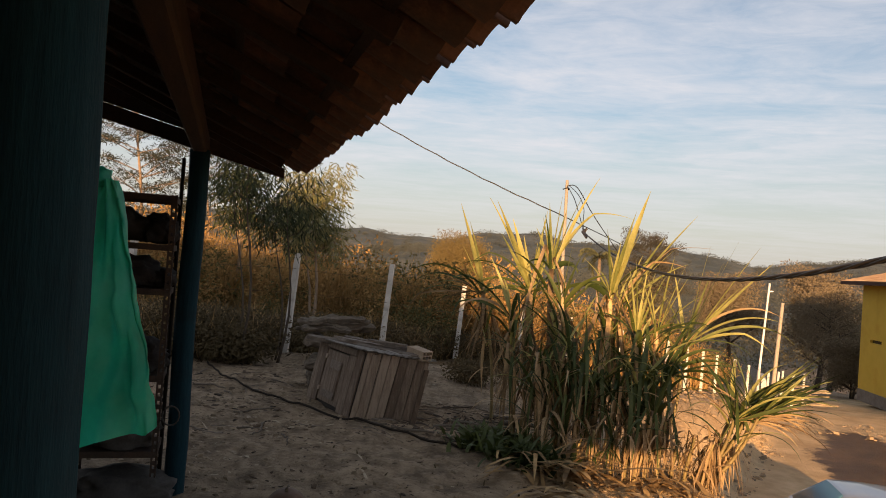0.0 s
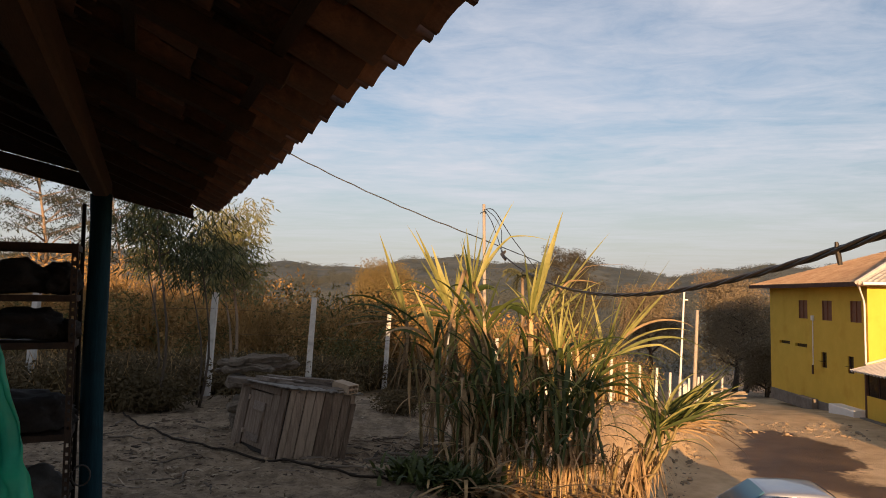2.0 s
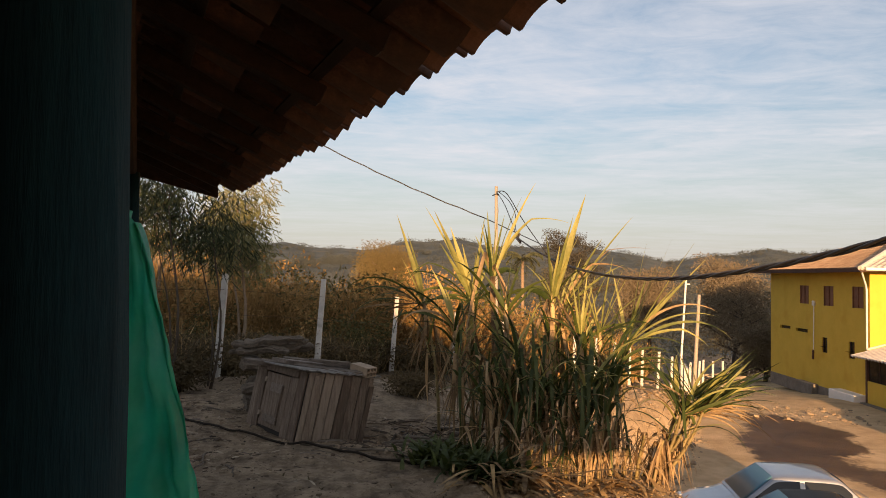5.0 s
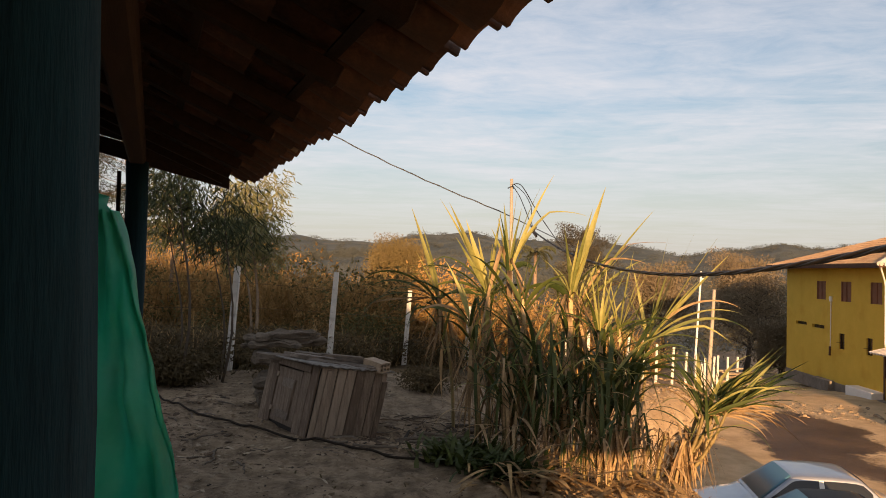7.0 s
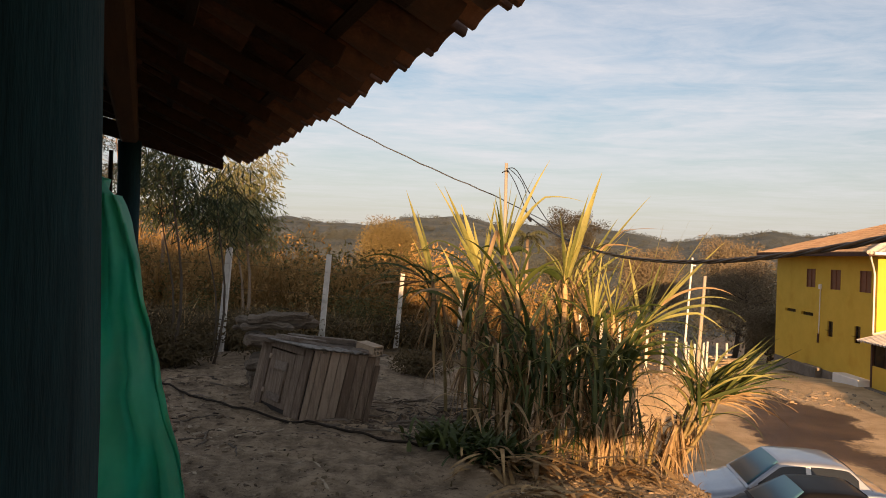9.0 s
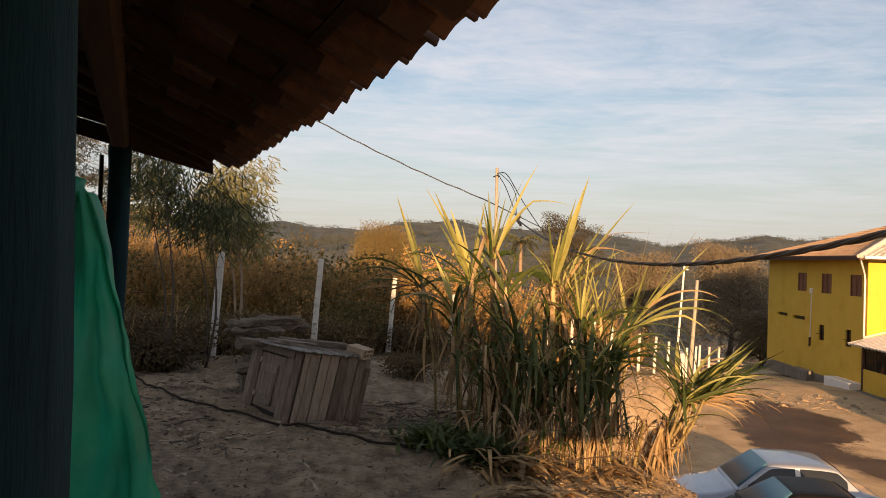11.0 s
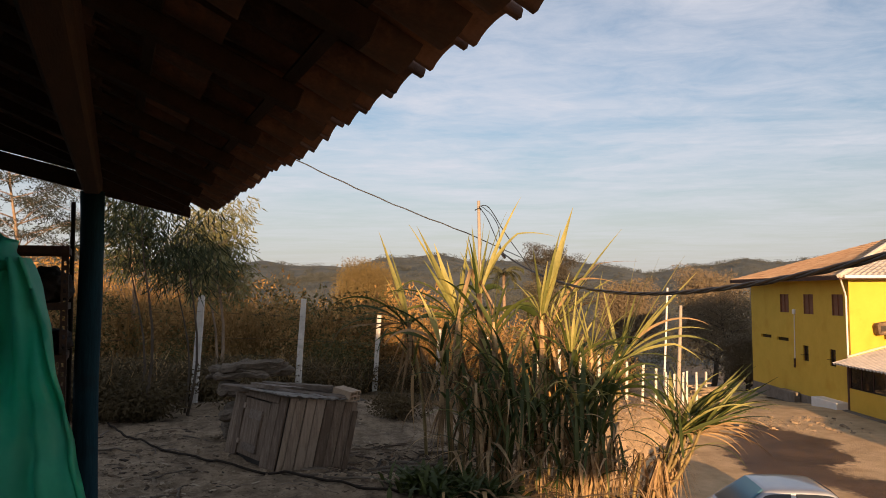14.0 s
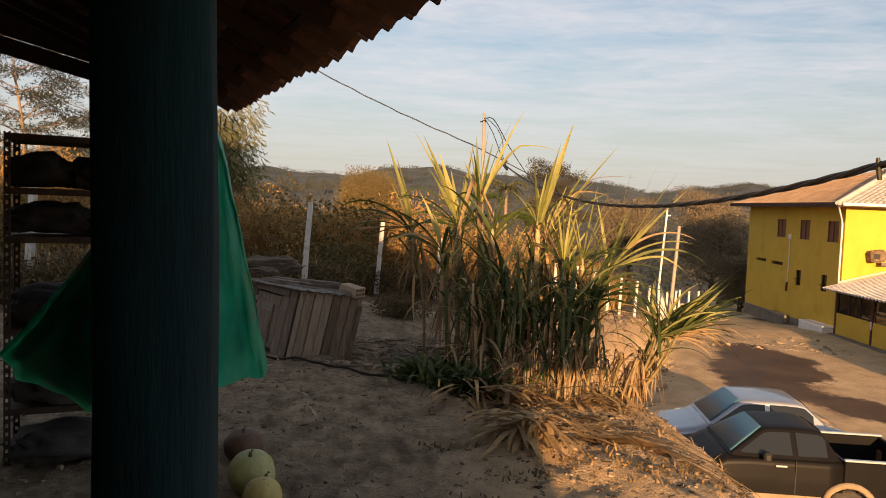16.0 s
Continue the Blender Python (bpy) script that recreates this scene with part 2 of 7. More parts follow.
    "gum_leaf": material("grey_green_leaf", (0.026, 0.037, 0.017), (0.095, 0.110, 0.052), 3, 0.7, 0.1, 20, island=0.4, thin=0.25, spec=0.2),
    # same leaf as gum_leaf, with sunlight put into the brighter gold colour
    "gum_leaf_sunlit": material("golden_green_leaf", (0.085, 0.096, 0.036), (0.30, 0.285, 0.120), 3, 0.7, 0.1, 20, island=0.35, thin=0.25),
    "feather_leaf": material("feathery_leaf", (0.020, 0.026, 0.015), (0.058, 0.060, 0.036), 3, 0.6, 0.1, 20, island=0.4, thin=0.25),
    "bark": material("pale_bark", (0.16, 0.11, 0.075), (0.34, 0.25, 0.175), 6, 0.9, 0.5, 40, stretch=(4, 4, 1)),
    "bark_dark": material("dark_bark", (0.045, 0.034, 0.025), (0.11, 0.082, 0.058), 6, 0.9, 0.5, 40, stretch=(4, 4, 1)),
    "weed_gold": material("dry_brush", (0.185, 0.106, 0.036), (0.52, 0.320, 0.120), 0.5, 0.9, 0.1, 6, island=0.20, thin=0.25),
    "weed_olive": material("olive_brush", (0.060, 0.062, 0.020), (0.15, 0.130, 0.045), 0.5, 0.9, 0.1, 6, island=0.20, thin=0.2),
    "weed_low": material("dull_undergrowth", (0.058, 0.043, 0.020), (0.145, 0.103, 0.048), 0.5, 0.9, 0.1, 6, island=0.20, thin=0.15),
    "round_leaf": material("dry_crown_leaf", (0.14, 0.105, 0.042), (0.25, 0.19, 0.085), 0.4, 0.9, 0.1, 3, island=0.2, thin=0.2),
    "dry_tree_leaf": material("brownish_tree_leaf", (0.150, 0.118, 0.074), (0.260, 0.205, 0.135), 0.4, 0.9, 0.1, 3, island=0.2, thin=0.2),
    "wood_leaf": material("far_wood_leaf", (0.105, 0.098, 0.060), (0.190, 0.165, 0.104), 0.05, 0.9, 0.0, 0.6, island=0.15, thin=0.4),
    # distance haze is mixed into this blue-grey leaf colour
    "hill_leaf_hazy": material("hill_wood_leaf", (0.070, 0.085, 0.084), (0.124, 0.131, 0.118), 0.05, 0.9, 0.0, 0.6, island=0.15, thin=0.4),
    "open_leaf": material("grey_brown_leaf", (0.055, 0.050, 0.036), (0.105, 0.094, 0.070), 0.4, 0.9, 0.1, 3, island=0.2, thin=0.3),
    "palm_leaf": material("palm_frond", (0.045, 0.056, 0.024), (0.13, 0.125, 0.058), 0.5, 0.8, 0.0, 5, island=0.3, thin=0.2),
    "grey_pole": material("grey_bare_pole", (0.24, 0.20, 0.16), (0.42, 0.37, 0.31), 6, 0.9, 0.4, 40, stretch=(4, 4, 1)),
    "chip": material("wood_chips", (0.11, 0.075, 0.045), (0.46, 0.37, 0.26), 3, 0.9, 0.2, 30, island=0.5),
    "dark_litter": material("dark_leaf_litter", (0.030, 0.021, 0.013), (0.13, 0.085, 0.05), 3, 0.95, 0.2, 30, island=0.5),
    "stone": material("loose_stone", (0.15, 0.11, 0.07), (0.32, 0.24, 0.16), 3, 0.95, 0.3, 30, island=0.5),
}


# ---- building blocks ----
def mesh_of(name, bm, mat):
    me = bpy.data.meshes.new(name)
    bm.to_mesh(me)
    bm.free()
    me.materials.append(mat)
    return me


def part(name, bm, mat, parent=None, label="", at=None, smooth=False):
    """One mesh object from a bmesh, under a thing or a part."""
    me = mesh_of(name, bm, mat)
    if smooth:
        me.shade_smooth()
    ob = new(name, me)
    if parent:
        ob.parent = parent
    if at is not None:
        ob.matrix_basis = at
    return tagged(ob, label)


def again(name, me, parent, at, label=""):
    ob = new(name, me)
    ob.parent = parent
    ob.matrix_basis = at
    return tagged(ob, label)


def thing(name, at, label, category, group="", kind=""):
    ob = new(name)
    ob.empty_display_size = 0.1
    ob.matrix_basis = at
    return tagged(ob, label, category, group, kind)


def sheet_mesh(name, verts, faces, mat, smooth=False):
    """A mesh from arrays worked out by formula."""
    me = bpy.data.meshes.new(name)
    me.from_pydata(np.asarray(verts, dtype=float).tolist(), [], np.asarray(faces).tolist())
    me.materials.append(mat)
    if smooth:
        me.shade_smooth()
    return me


def add_box(bm, x0, x1, y0, y1, z0, z1, m=None, bevel=0.0):
    vs = [bm.verts.new((x, y, z)) for z in (z0, z1) for y in (y0, y1) for x in (x0, x1)]
    fs = [bm.faces.new([vs[i] for i in f]) for f in ((0, 2, 3, 1), (4, 5, 7, 6), (0, 1, 5, 4), (2, 6, 7, 3), (0, 4, 6, 2), (1, 3, 7, 5))]
    if bevel:
        made = bmesh.ops.bevel(bm, geom=list({e for f in fs for e in f.edges}), offset=bevel, segments=1, affect="EDGES")
        vs = list({v for f in made["faces"] for v in f.verts} | {v for v in vs if v.is_valid})
    if m is not None:
        bmesh.ops.transform(bm, matrix=m, verts=vs)
    return vs


def box(x0, x1, y0, y1, z0, z1, bevel=0.0):
    bm = bmesh.new()
    add_box(bm, x0, x1, y0, y1, z0, z1, None, bevel)
    return bm


def add_tube(bm, points, radii, sides=8, cap=True, squash=None):
    """A tube along points, with a radius at each."""
    rings = []
    pts = [Vector(p) for p in points]
    for i, p in enumerate(pts):
        way = (pts[min(i + 1, len(pts) - 1)] - pts[max(i - 1, 0)]).normalized()
        side = way.cross(Vector((0.31, 0.17, 0.93)) if abs(way.z) < 0.9 else Vector((1, 0, 0))).normalized()
        up = side.cross(way)
        r = radii[i] if hasattr(radii, "__len__") else radii
        ring = []
        for k in range(sides):
            a = 2 * math.pi * k / sides
            f = squash(k, i) if squash else 1.0
            ring.append(bm.verts.new(p + (side * math.cos(a) + up * math.sin(a)) * r * f))
        rings.append(ring)
    for a, b in zip(rings, rings[1:]):
        for k in range(sides):
            bm.faces.new((a[k], a[(k + 1) % sides], b[(k + 1) % sides], b[k]))
    if cap:
        bm.faces.new(rings[0][::-1])
        bm.faces.new(rings[-1])
    bmesh.ops.recalc_face_normals(bm, faces=bm.faces[:])


def tube(points, radii, sides=8, cap=True, squash=None):
    bm = bmesh.new()
    add_tube(bm, points, radii, sides, cap, squash)
    return bm


def prism(outline, y0, y1, bevel=0.0):
    """A side outline of (x, z) pulled from y0 to y1."""
    bm = bmesh.new()
    a = [bm.verts.new((x, y0, z)) for x, z in outline]
    b = [bm.verts.new((x, y1, z)) for x, z in outline]
    n = len(a)
    for i in range(n):
        bm.faces.new((a[i], a[(i + 1) % n], b[(i + 1) % n], b[i]))
    bm.faces.new(a[::-1])
    bm.faces.new(b)
    bmesh.ops.recalc_face_normals(bm, faces=bm.faces[:])
    if bevel:
        bmesh.ops.bevel(bm, geom=[e for e in bm.edges if abs(e.verts[0].co.y - e.verts[1].co.y) < 1e-6], offset=bevel, segments=2, affect="EDGES")
    return bm


def smoothstep(a, b, x):
    t = np.clip((np.asarray(x, dtype=float) - a) / (b - a), 0, 1)
    return t * t * (3 - 2 * t)


def wobble(x, y, size, seed=0.0):
    """Smooth uneven heights by formula, about -1 to 1."""
    x, y = np.asarray(x) / size + seed * 7.3, np.asarray(y) / size - seed * 3.1
    return (np.sin(1.7 * x + 1.3 * np.sin(1.1 * y + seed)) + np.sin(2.3 * y + 1.7 * np.sin(0.9 * x - seed)) + 0.6 * np.sin(3.7 * x + 2.9 * y + seed) + 0.4 * np.sin(6.1 * x - 5.3 * y)) / 3.0


# ---- ground: terrace, bank, road, valley and hills in one sheet ----
ROAD_Z = -3.4


def road_edge(y):
    y = np.asarray(y, dtype=float)
    y = np.maximum(y, 6.0)
    return 3.1 + 0.315 * (y - 10.5) + 4.2 * smoothstep(10.5, 5.5, y) + 1.4 * smoothstep(15, 26, y)


def height(x, y):
    x, y = np.asarray(x, dtype=float), np.asarray(y, dtype=float)
    r, az = np.hypot(x, y), np.degrees(np.arctan2(x, np.maximum(y, -1e9)))
    front = np.maximum(y - 11, 0)
    hill = -0.09 * np.minimum(front, 60) - 0.08 * np.clip(x + 1, 0, 14) * smoothstep(5, 16, y) - 0.03 * np.clip(x + 1, 0, 14)
    hill = hill + 0.16 * np.clip(-x - 1.5, 0, 10) * smoothstep(12, 24, y) * smoothstep(90, 50, y)
    hill = np.where(y < 0, 0.0 * x, hill)
    edge = road_edge(y)
    wide = 3.4 + 0.9 * smoothstep(10, 5, y) - 1.7 * smoothstep(14, 24, y)
    down = smoothstep(edge - wide, edge, x)
    low = np.minimum(ROAD_Z, hill * 0 + ROAD_Z) - 0.004 * np.clip(y - 40, 0, 60)
    z = hill * (1 - down) + np.minimum(low, hill) * down
    z = z - 4.0 * smoothstep(50, 160, r)
    ridge = 1.0 + 0.16 * np.sin(az * 0.21 + 0.8) + 0.10 * np.sin(az * 0.53 + 2.0) + 0.04 * np.sin(az * 1.37)
    near = 0.5 * np.exp(-((az + 6) / 9.0) ** 2) + 0.35 * np.exp(-((az + 24) / 8.0) ** 2) + 0.12
    z = z + 30 * near * smoothstep(220, 430, r) * (1 - 0.6 * smoothstep(460, 800, r)) * (1 + 0.12 * wobble(x, y, 60, 2))
    z = z + 74 * ridge * smoothstep(700, 1650, r) * (1 + 0.05 * wobble(x, y, 150, 5))
    z = z + 1.2 * wobble(x, y, 30, 1) * smoothstep(40, 120, r)
    rough = 0.036 * wobble(x, y, 0.45, 3) + 0.018 * wobble(x, y, 0.16, 4) + 0.007 * wobble(x, y, 0.06, 11) * smoothstep(14, 9, r) + 0.05 * wobble(x, y, 2.2, 6) * smoothstep(3, 9, r)
    banky = (0.10 * wobble(x, y, 0.5, 8) + 0.16 * wobble(x, y, 1.3, 9) * smoothstep(9, 13, y)) * 4 * down * (1 - down)
    dip = -0.09 * np.exp(-(((x + 0.75) / 0.35) ** 2 + ((y - 7.5) / 0.4) ** 2))
    return z + dip + rough * (1 - 0.6 * smoothstep(edge - 0.5, edge + 0.5, x)) + banky


def ground_z(x, y):
    return float(height(x, y))


turns = np.radians(np.concatenate([np.linspace(-180, -60, 40, endpoint=False), np.linspace(-60, 60, 500), np.linspace(60, 180, 40)[1:-1]]))
rings = np.concatenate([[0.001], np.geomspace(0.35, 1.95, 24), np.arange(2.0, 11.0, 0.042), np.geomspace(11.05, 3600, 215)])
gx, gy = np.outer(rings, np.sin(turns)), np.outer(rings, np.cos(turns))
gz = height(gx, gy)
nr, nt = gx.shape
idx = np.arange(nr * nt).reshape(nr, nt)
quads = np.stack([idx[:-1, :], np.roll(idx, -1, 1)[:-1, :], np.roll(idx, -1, 1)[1:, :], idx[1:, :]], -1).reshape(-1, 4)[:, ::-1]

gm = bpy.data.materials.new("ground_earth")
gm.use_nodes = True
gn, gl = gm.node_tree.nodes, gm.node_tree.links
gb = gn["Principled BSDF"]
gb.inputs["Specular IOR Level"].default_value = 0.25
gc = gn.new("ShaderNodeTexCoord")
zone = gn.new("ShaderNodeVertexColor")
zone.layer_name = "zone"
zs = gn.new("ShaderNodeSeparateColor")
gl.new(zone.outputs["Color"], zs.inputs[0])


def gnoise(scale, detail=6.0, rough=0.65):
    n = gn.new("ShaderNodeTexNoise")
    n.inputs["Scale"].default_value, n.inputs["Detail"].default_value, n.inputs["Roughness"].default_value = scale, detail, rough
    gl.new(gc.outputs["Object"], n.inputs["Vector"])
    return n.outputs["Fac"]


def gramp(fac, lo, hi, a, b):
    r = gn.new("ShaderNodeMapRange")
    r.inputs["From Min"].default_value, r.inputs["From Max"].default_value = lo, hi
    gl.new(fac, r.inputs["Value"])
    m = gn.new("ShaderNodeMixRGB")
    m.inputs["Color1"].default_value, m.inputs["Color2"].default_value = (*a, 1), (*b, 1)
    gl.new(r.outputs["Result"], m.inputs["Fac"])
    return m.outputs["Color"], r.outputs["Result"]


def gmix(fac, a, b):
    m = gn.new("ShaderNodeMixRGB")
    gl.new(fac, m.inputs["Fac"])
    gl.new(a, m.inputs["Color1"])
    gl.new(b, m.inputs["Color2"])
    return m.outputs["Color"]


yard_a, _ = gramp(gnoise(1.9, 10, 0.72), 0.38, 0.62, (0.140, 0.098, 0.061), (0.455, 0.336, 0.219))
_, speck_f = gramp(gnoise(26, 4), 0.60, 0.70, (0, 0, 0), (1, 1, 1))
dark_bits = gn.new("ShaderNodeRGB")
dark_bits.outputs[0].default_value = (0.085, 0.060, 0.042, 1)
yard_b, _ = gramp(gnoise(7.5, 8, 0.7), 0.42, 0.64, (0.112, 0.080, 0.050), (0.52, 0.402, 0.276))
patchy = gn.new("ShaderNodeMixRGB")
patchy.inputs["Fac"].default_value = 0.42
gl.new(yard_a, patchy.inputs["Color1"])
gl.new(yard_b, patchy.inputs["Color2"])
yard = gmix(speck_f, patchy.outputs["Color"], dark_bits.outputs[0])
grass, _ = gramp(gnoise(0.35, 8), 0.35, 0.65, (0.060, 0.042, 0.020), (0.20, 0.125, 0.055))
road, _ = gramp(gnoise(0.9, 8), 0.35, 0.68, (0.45, 0.305, 0.168), (0.70, 0.505, 0.30))
# hill ground carries the same bluish haze in its colours
far_hazy, _ = gramp(gnoise(0.012, 10, 0.7), 0.42, 0.60, (0.066, 0.080, 0.078), (0.120, 0.126, 0.110))
_, field_f = gramp(gnoise(0.006, 6), 0.60, 0.66, (0, 0, 0), (1, 1, 1))
tan = gn.new("ShaderNodeRGB")
tan.outputs[0].default_value = (0.15, 0.12, 0.07, 1)
far = gmix(field_f, far_hazy, tan.outputs[0])
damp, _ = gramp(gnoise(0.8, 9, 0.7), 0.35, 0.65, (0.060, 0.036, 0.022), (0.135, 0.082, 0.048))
c1 = gmix(zs.outputs[0], yard, grass)
c2 = gmix(zs.outputs[1], c1, road)
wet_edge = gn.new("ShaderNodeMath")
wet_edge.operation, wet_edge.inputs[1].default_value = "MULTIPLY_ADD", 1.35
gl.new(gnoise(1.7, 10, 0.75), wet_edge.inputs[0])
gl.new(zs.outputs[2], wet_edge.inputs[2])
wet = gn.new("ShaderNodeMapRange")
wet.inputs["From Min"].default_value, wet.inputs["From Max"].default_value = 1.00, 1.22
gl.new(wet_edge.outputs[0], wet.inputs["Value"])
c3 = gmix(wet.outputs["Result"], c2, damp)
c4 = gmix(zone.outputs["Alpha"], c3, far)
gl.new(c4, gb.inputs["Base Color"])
gr = gn.new("ShaderNodeMapRange")
gr.inputs["To Min"].default_value, gr.inputs["To Max"].default_value = 0.95, 0.55
gl.new(wet.outputs["Result"], gr.inputs["Value"])
gl.new(gr.outputs["Result"], gb.inputs["Roughness"])
gbump = gn.new("ShaderNodeBump")
gbump.inputs["Strength"].default_value, gbump.inputs["Distance"].default_value = 0.9, 0.035
hsum = gn.new("ShaderNodeMath")
gl.new(gnoise(14, 8), hsum.inputs[0])
gl.new(gnoise(70, 4), hsum.inputs[1])
gl.new(hsum.outputs[0], gbump.inputs["Height"])
gl.new(gbump.outputs[0], gb.inputs["Normal"])

ground = new("ground", sheet_mesh("ground", np.stack([gx, gy, gz], -1).reshape(-1, 3), quads, gm, True))
tagged(ground, "trampled pale earth yard falling to a dirt road and hills", "ground", kind="structure")
ring_r = np.hypot(gx, gy)
edge = road_edge(gy)
veg = smoothstep(11.3, 12.6, gy + 0.8 * gx * (gx < 0) * 0.25 + 0.4 * wobble(gx, gy, 1.3, 2)) * (1 - smoothstep(edge - 3.2, edge - 2.4, gx))
isroad = smoothstep(edge - 2.6, edge - 0.6, gx + 0.3 * wobble(gx, gy, 0.8, 5)) * smoothstep(48, 42, gy)
isroad = np.maximum(isroad, 0.85 * smoothstep(-0.1, 1.1, gx + 0.25 * wobble(gx, gy, 0.7, 7)) * smoothstep(11, 7, gy))


def blob(x, y, cx, cy, rx, ry):
    return np.exp(-(((x - cx) / rx) ** 2 + ((y - cy) / ry) ** 2))


blotch = 1.0 * blob(gx, gy, 10.6, 20.4, 0.9, 0.9) + 0.9 * blob(gx, gy, 12.4, 22.4, 0.8, 0.7) + 1.15 * blob(gx, gy, 10.9, 23.0, 1.5, 1.7) + 1.05 * blob(gx, gy, 12.2, 26.0, 1.3, 2.0) + 0.8 * blob(gx, gy, 9.8, 20.6, 0.8, 1.4) + 0.8 * blob(gx, gy, 13.0, 24.4, 0.8, 0.8) + 1.2 * blob(gx, gy, 11.8, 18.4, 1.1, 1.2)
cols = np.stack([veg, isroad, np.clip(blotch, 0, 1), smoothstep(60, 140, ring_r)], -1).reshape(-1, 4)
attr = ground.data.color_attributes.new("zone", "FLOAT_COLOR", "POINT")
attr.data.foreach_set("color", cols.ravel().astype(np.float32))

# ---- the roofed shelter; in its own axes x runs out to the eave, y along it ----
VER = pose(0, 0, 0, 0, 0, 23.1)
S0, S1 = -3.3, 5.46
EAVE, RIDGE, PITCH = 0.618, -1.75, 0.42
ROOF = VER @ pose(0, 0, -0.060, 1.40, 0, 0)


def bed(a):
    return 2.164 + PITCH * (EAVE - a)


roof = thing("shelter_roof", ROOF, "clay barrel tile roof on dark timber rafters and battens", "roof", kind="structure")
part("beam", box(-0.150, -0.058, S0 + 0.1, S1 - 0.08, 2.195, 2.35, 0.012), M["rafter"], roof, "rough dark timber plate on the posts")
slope = math.degrees(math.atan(PITCH))
run = math.hypot(EAVE - RIDGE, PITCH * (EAVE - RIDGE))


def roof_frame(a, s, lift=0.0):
    """Axes on the roof bed: x down the slope, y along the eave, z out of it."""
    return pose(a, s, bed(a) + lift, 0, slope, 0)


bm = bmesh.new()
add_box(bm, -run + 0.10, -0.16, -0.03, 0.03, -0.075, -0.018, None, 0.004)
rafter_mesh = mesh_of("rafter", bm, M["rafter"])
k = 0
s = S0 + 0.06
while s < S1:
    again("rafter", rafter_mesh, roof, roof_frame(EAVE, s + random.uniform(-0.02, 0.02)))
    s += 0.585
again("rafter", rafter_mesh, roof, roof_frame(EAVE, S1 - 0.05))
bm = bmesh.new()
add_box(bm, -0.016, 0.016, S0, S1, -0.018, -0.002)
batten_mesh = mesh_of("batten", bm, M["rafter"])
for i in range(7):
    a = EAVE - 0.19 - i * 0.325
    again("batten", batten_mesh, roof, roof_frame(a, 0.0))


def barrel(length, r0, r1, up, thick=0.016, seg=8):
    """Half-round clay tile lying along x; up: hump up, else hollow up."""
    bm = bmesh.new()
    rows = []
    for x, r in ((0.0, r0), (-length, r1)):
        for rr in (r, r - thick):
            row = []
            for i in range(seg + 1):
                t = math.pi * i / seg
                row.append(bm.verts.new((x, -rr * math.cos(t) * 1.0, (rr * math.sin(t) * (0.56 if up else 0.62)) * (1 if up else -1))))
            rows.append(row)
    o0, i0, o1, i1 = rows
    for i in range(seg):
        bm.faces.new((o0[i], o0[i + 1], o1[i + 1], o1[i]))
        bm.faces.new((i0[i], i1[i], i1[i + 1], i0[i + 1]))
        bm.faces.new((o0[i], i0[i], i0[i + 1], o0[i + 1]))
        bm.faces.new((o1[i], o1[i + 1], i1[i + 1], i1[i]))
    for k in (0, seg):
        bm.faces.new((o0[k], o1[k], i1[k], i0[k]))
    bmesh.ops.recalc_face_normals(bm, faces=bm.faces[:])
    return bm


PAN = barrel(0.46, 0.076, 0.066, False)
COVER = barrel(0.44, 0.090, 0.072, True)
pan_mesh, cover_mesh = mesh_of("roof_tile", PAN, M["tile"]), mesh_of("roof_tile", COVER, M["tile"])
for me in (pan_mesh, cover_mesh):
    me.shade_smooth()
rest_v, rest_f = [], []
rng = random.Random(5)
s = S1 - 0.10
while s > S0:
    for row in range(7):
        a = EAVE - row * 0.325
        for me, lift, ds, out in ((pan_mesh, 0.047, 0.0, -0.006), (cover_mesh, 0.022, 0.104, 0.036)):
            at = roof_frame(a, s - ds + rng.uniform(-0.008, 0.008), lift + 0.004 * (row % 2)) @ pose(out + rng.uniform(-0.012, 0.012), 0, 0, 0, rng.uniform(-1.2, 1.2) + 2.4, rng.uniform(-2.0, 2.0))
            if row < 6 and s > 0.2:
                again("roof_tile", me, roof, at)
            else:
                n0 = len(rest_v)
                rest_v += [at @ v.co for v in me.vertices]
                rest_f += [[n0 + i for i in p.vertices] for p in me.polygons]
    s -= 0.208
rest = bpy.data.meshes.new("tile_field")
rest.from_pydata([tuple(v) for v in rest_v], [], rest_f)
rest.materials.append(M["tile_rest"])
rest.shade_smooth()
ob = new("tile_field", rest)
ob.parent = roof
tagged(ob, kind="stuff")
# broken tile shoved out at the eave; sun on it is its paler colour
slipped = mesh_of("roof_tile", barrel(0.44, 0.092, 0.074, True), M["soot"])
slipped.shade_smooth()
again("roof_tile", slipped, roof, roof_frame(EAVE + 0.012, 3.72, 0.036) @ pose(0.0, 0, 0, 6, 2, 8), "slipped eave tile, pale colour standing in for sun")
def end_z(a):
    """Lower edge of the end board, flatter than the tiles."""
    return bed(a) - 0.068 - 0.19 * (0.60 - a)


part("barge_board", prism([(-1.7, end_z(-1.7)), (0.50, end_z(0.50)), (0.50, bed(0.50) - 0.012), (0.30, end_z(0.30) + 0.115), (-1.7, end_z(-1.7) + 0.115)], S1 + 0.01, S1 + 0.035), M["rafter"], roof, "dark end board with a gap under the tiles")
part("gable_board", prism([(-1.7, end_z(-1.7) + 0.122), (0.28, end_z(0.28) + 0.122), (0.28, bed(0.28) + 0.02), (-1.7, bed(-1.7) + 0.02)], S1 + 0.008, S1 + 0.030), M["rafter"], roof, "dark boarding above the slit")
# unseen far slope of the roof, beyond the ridge, added to cast shade
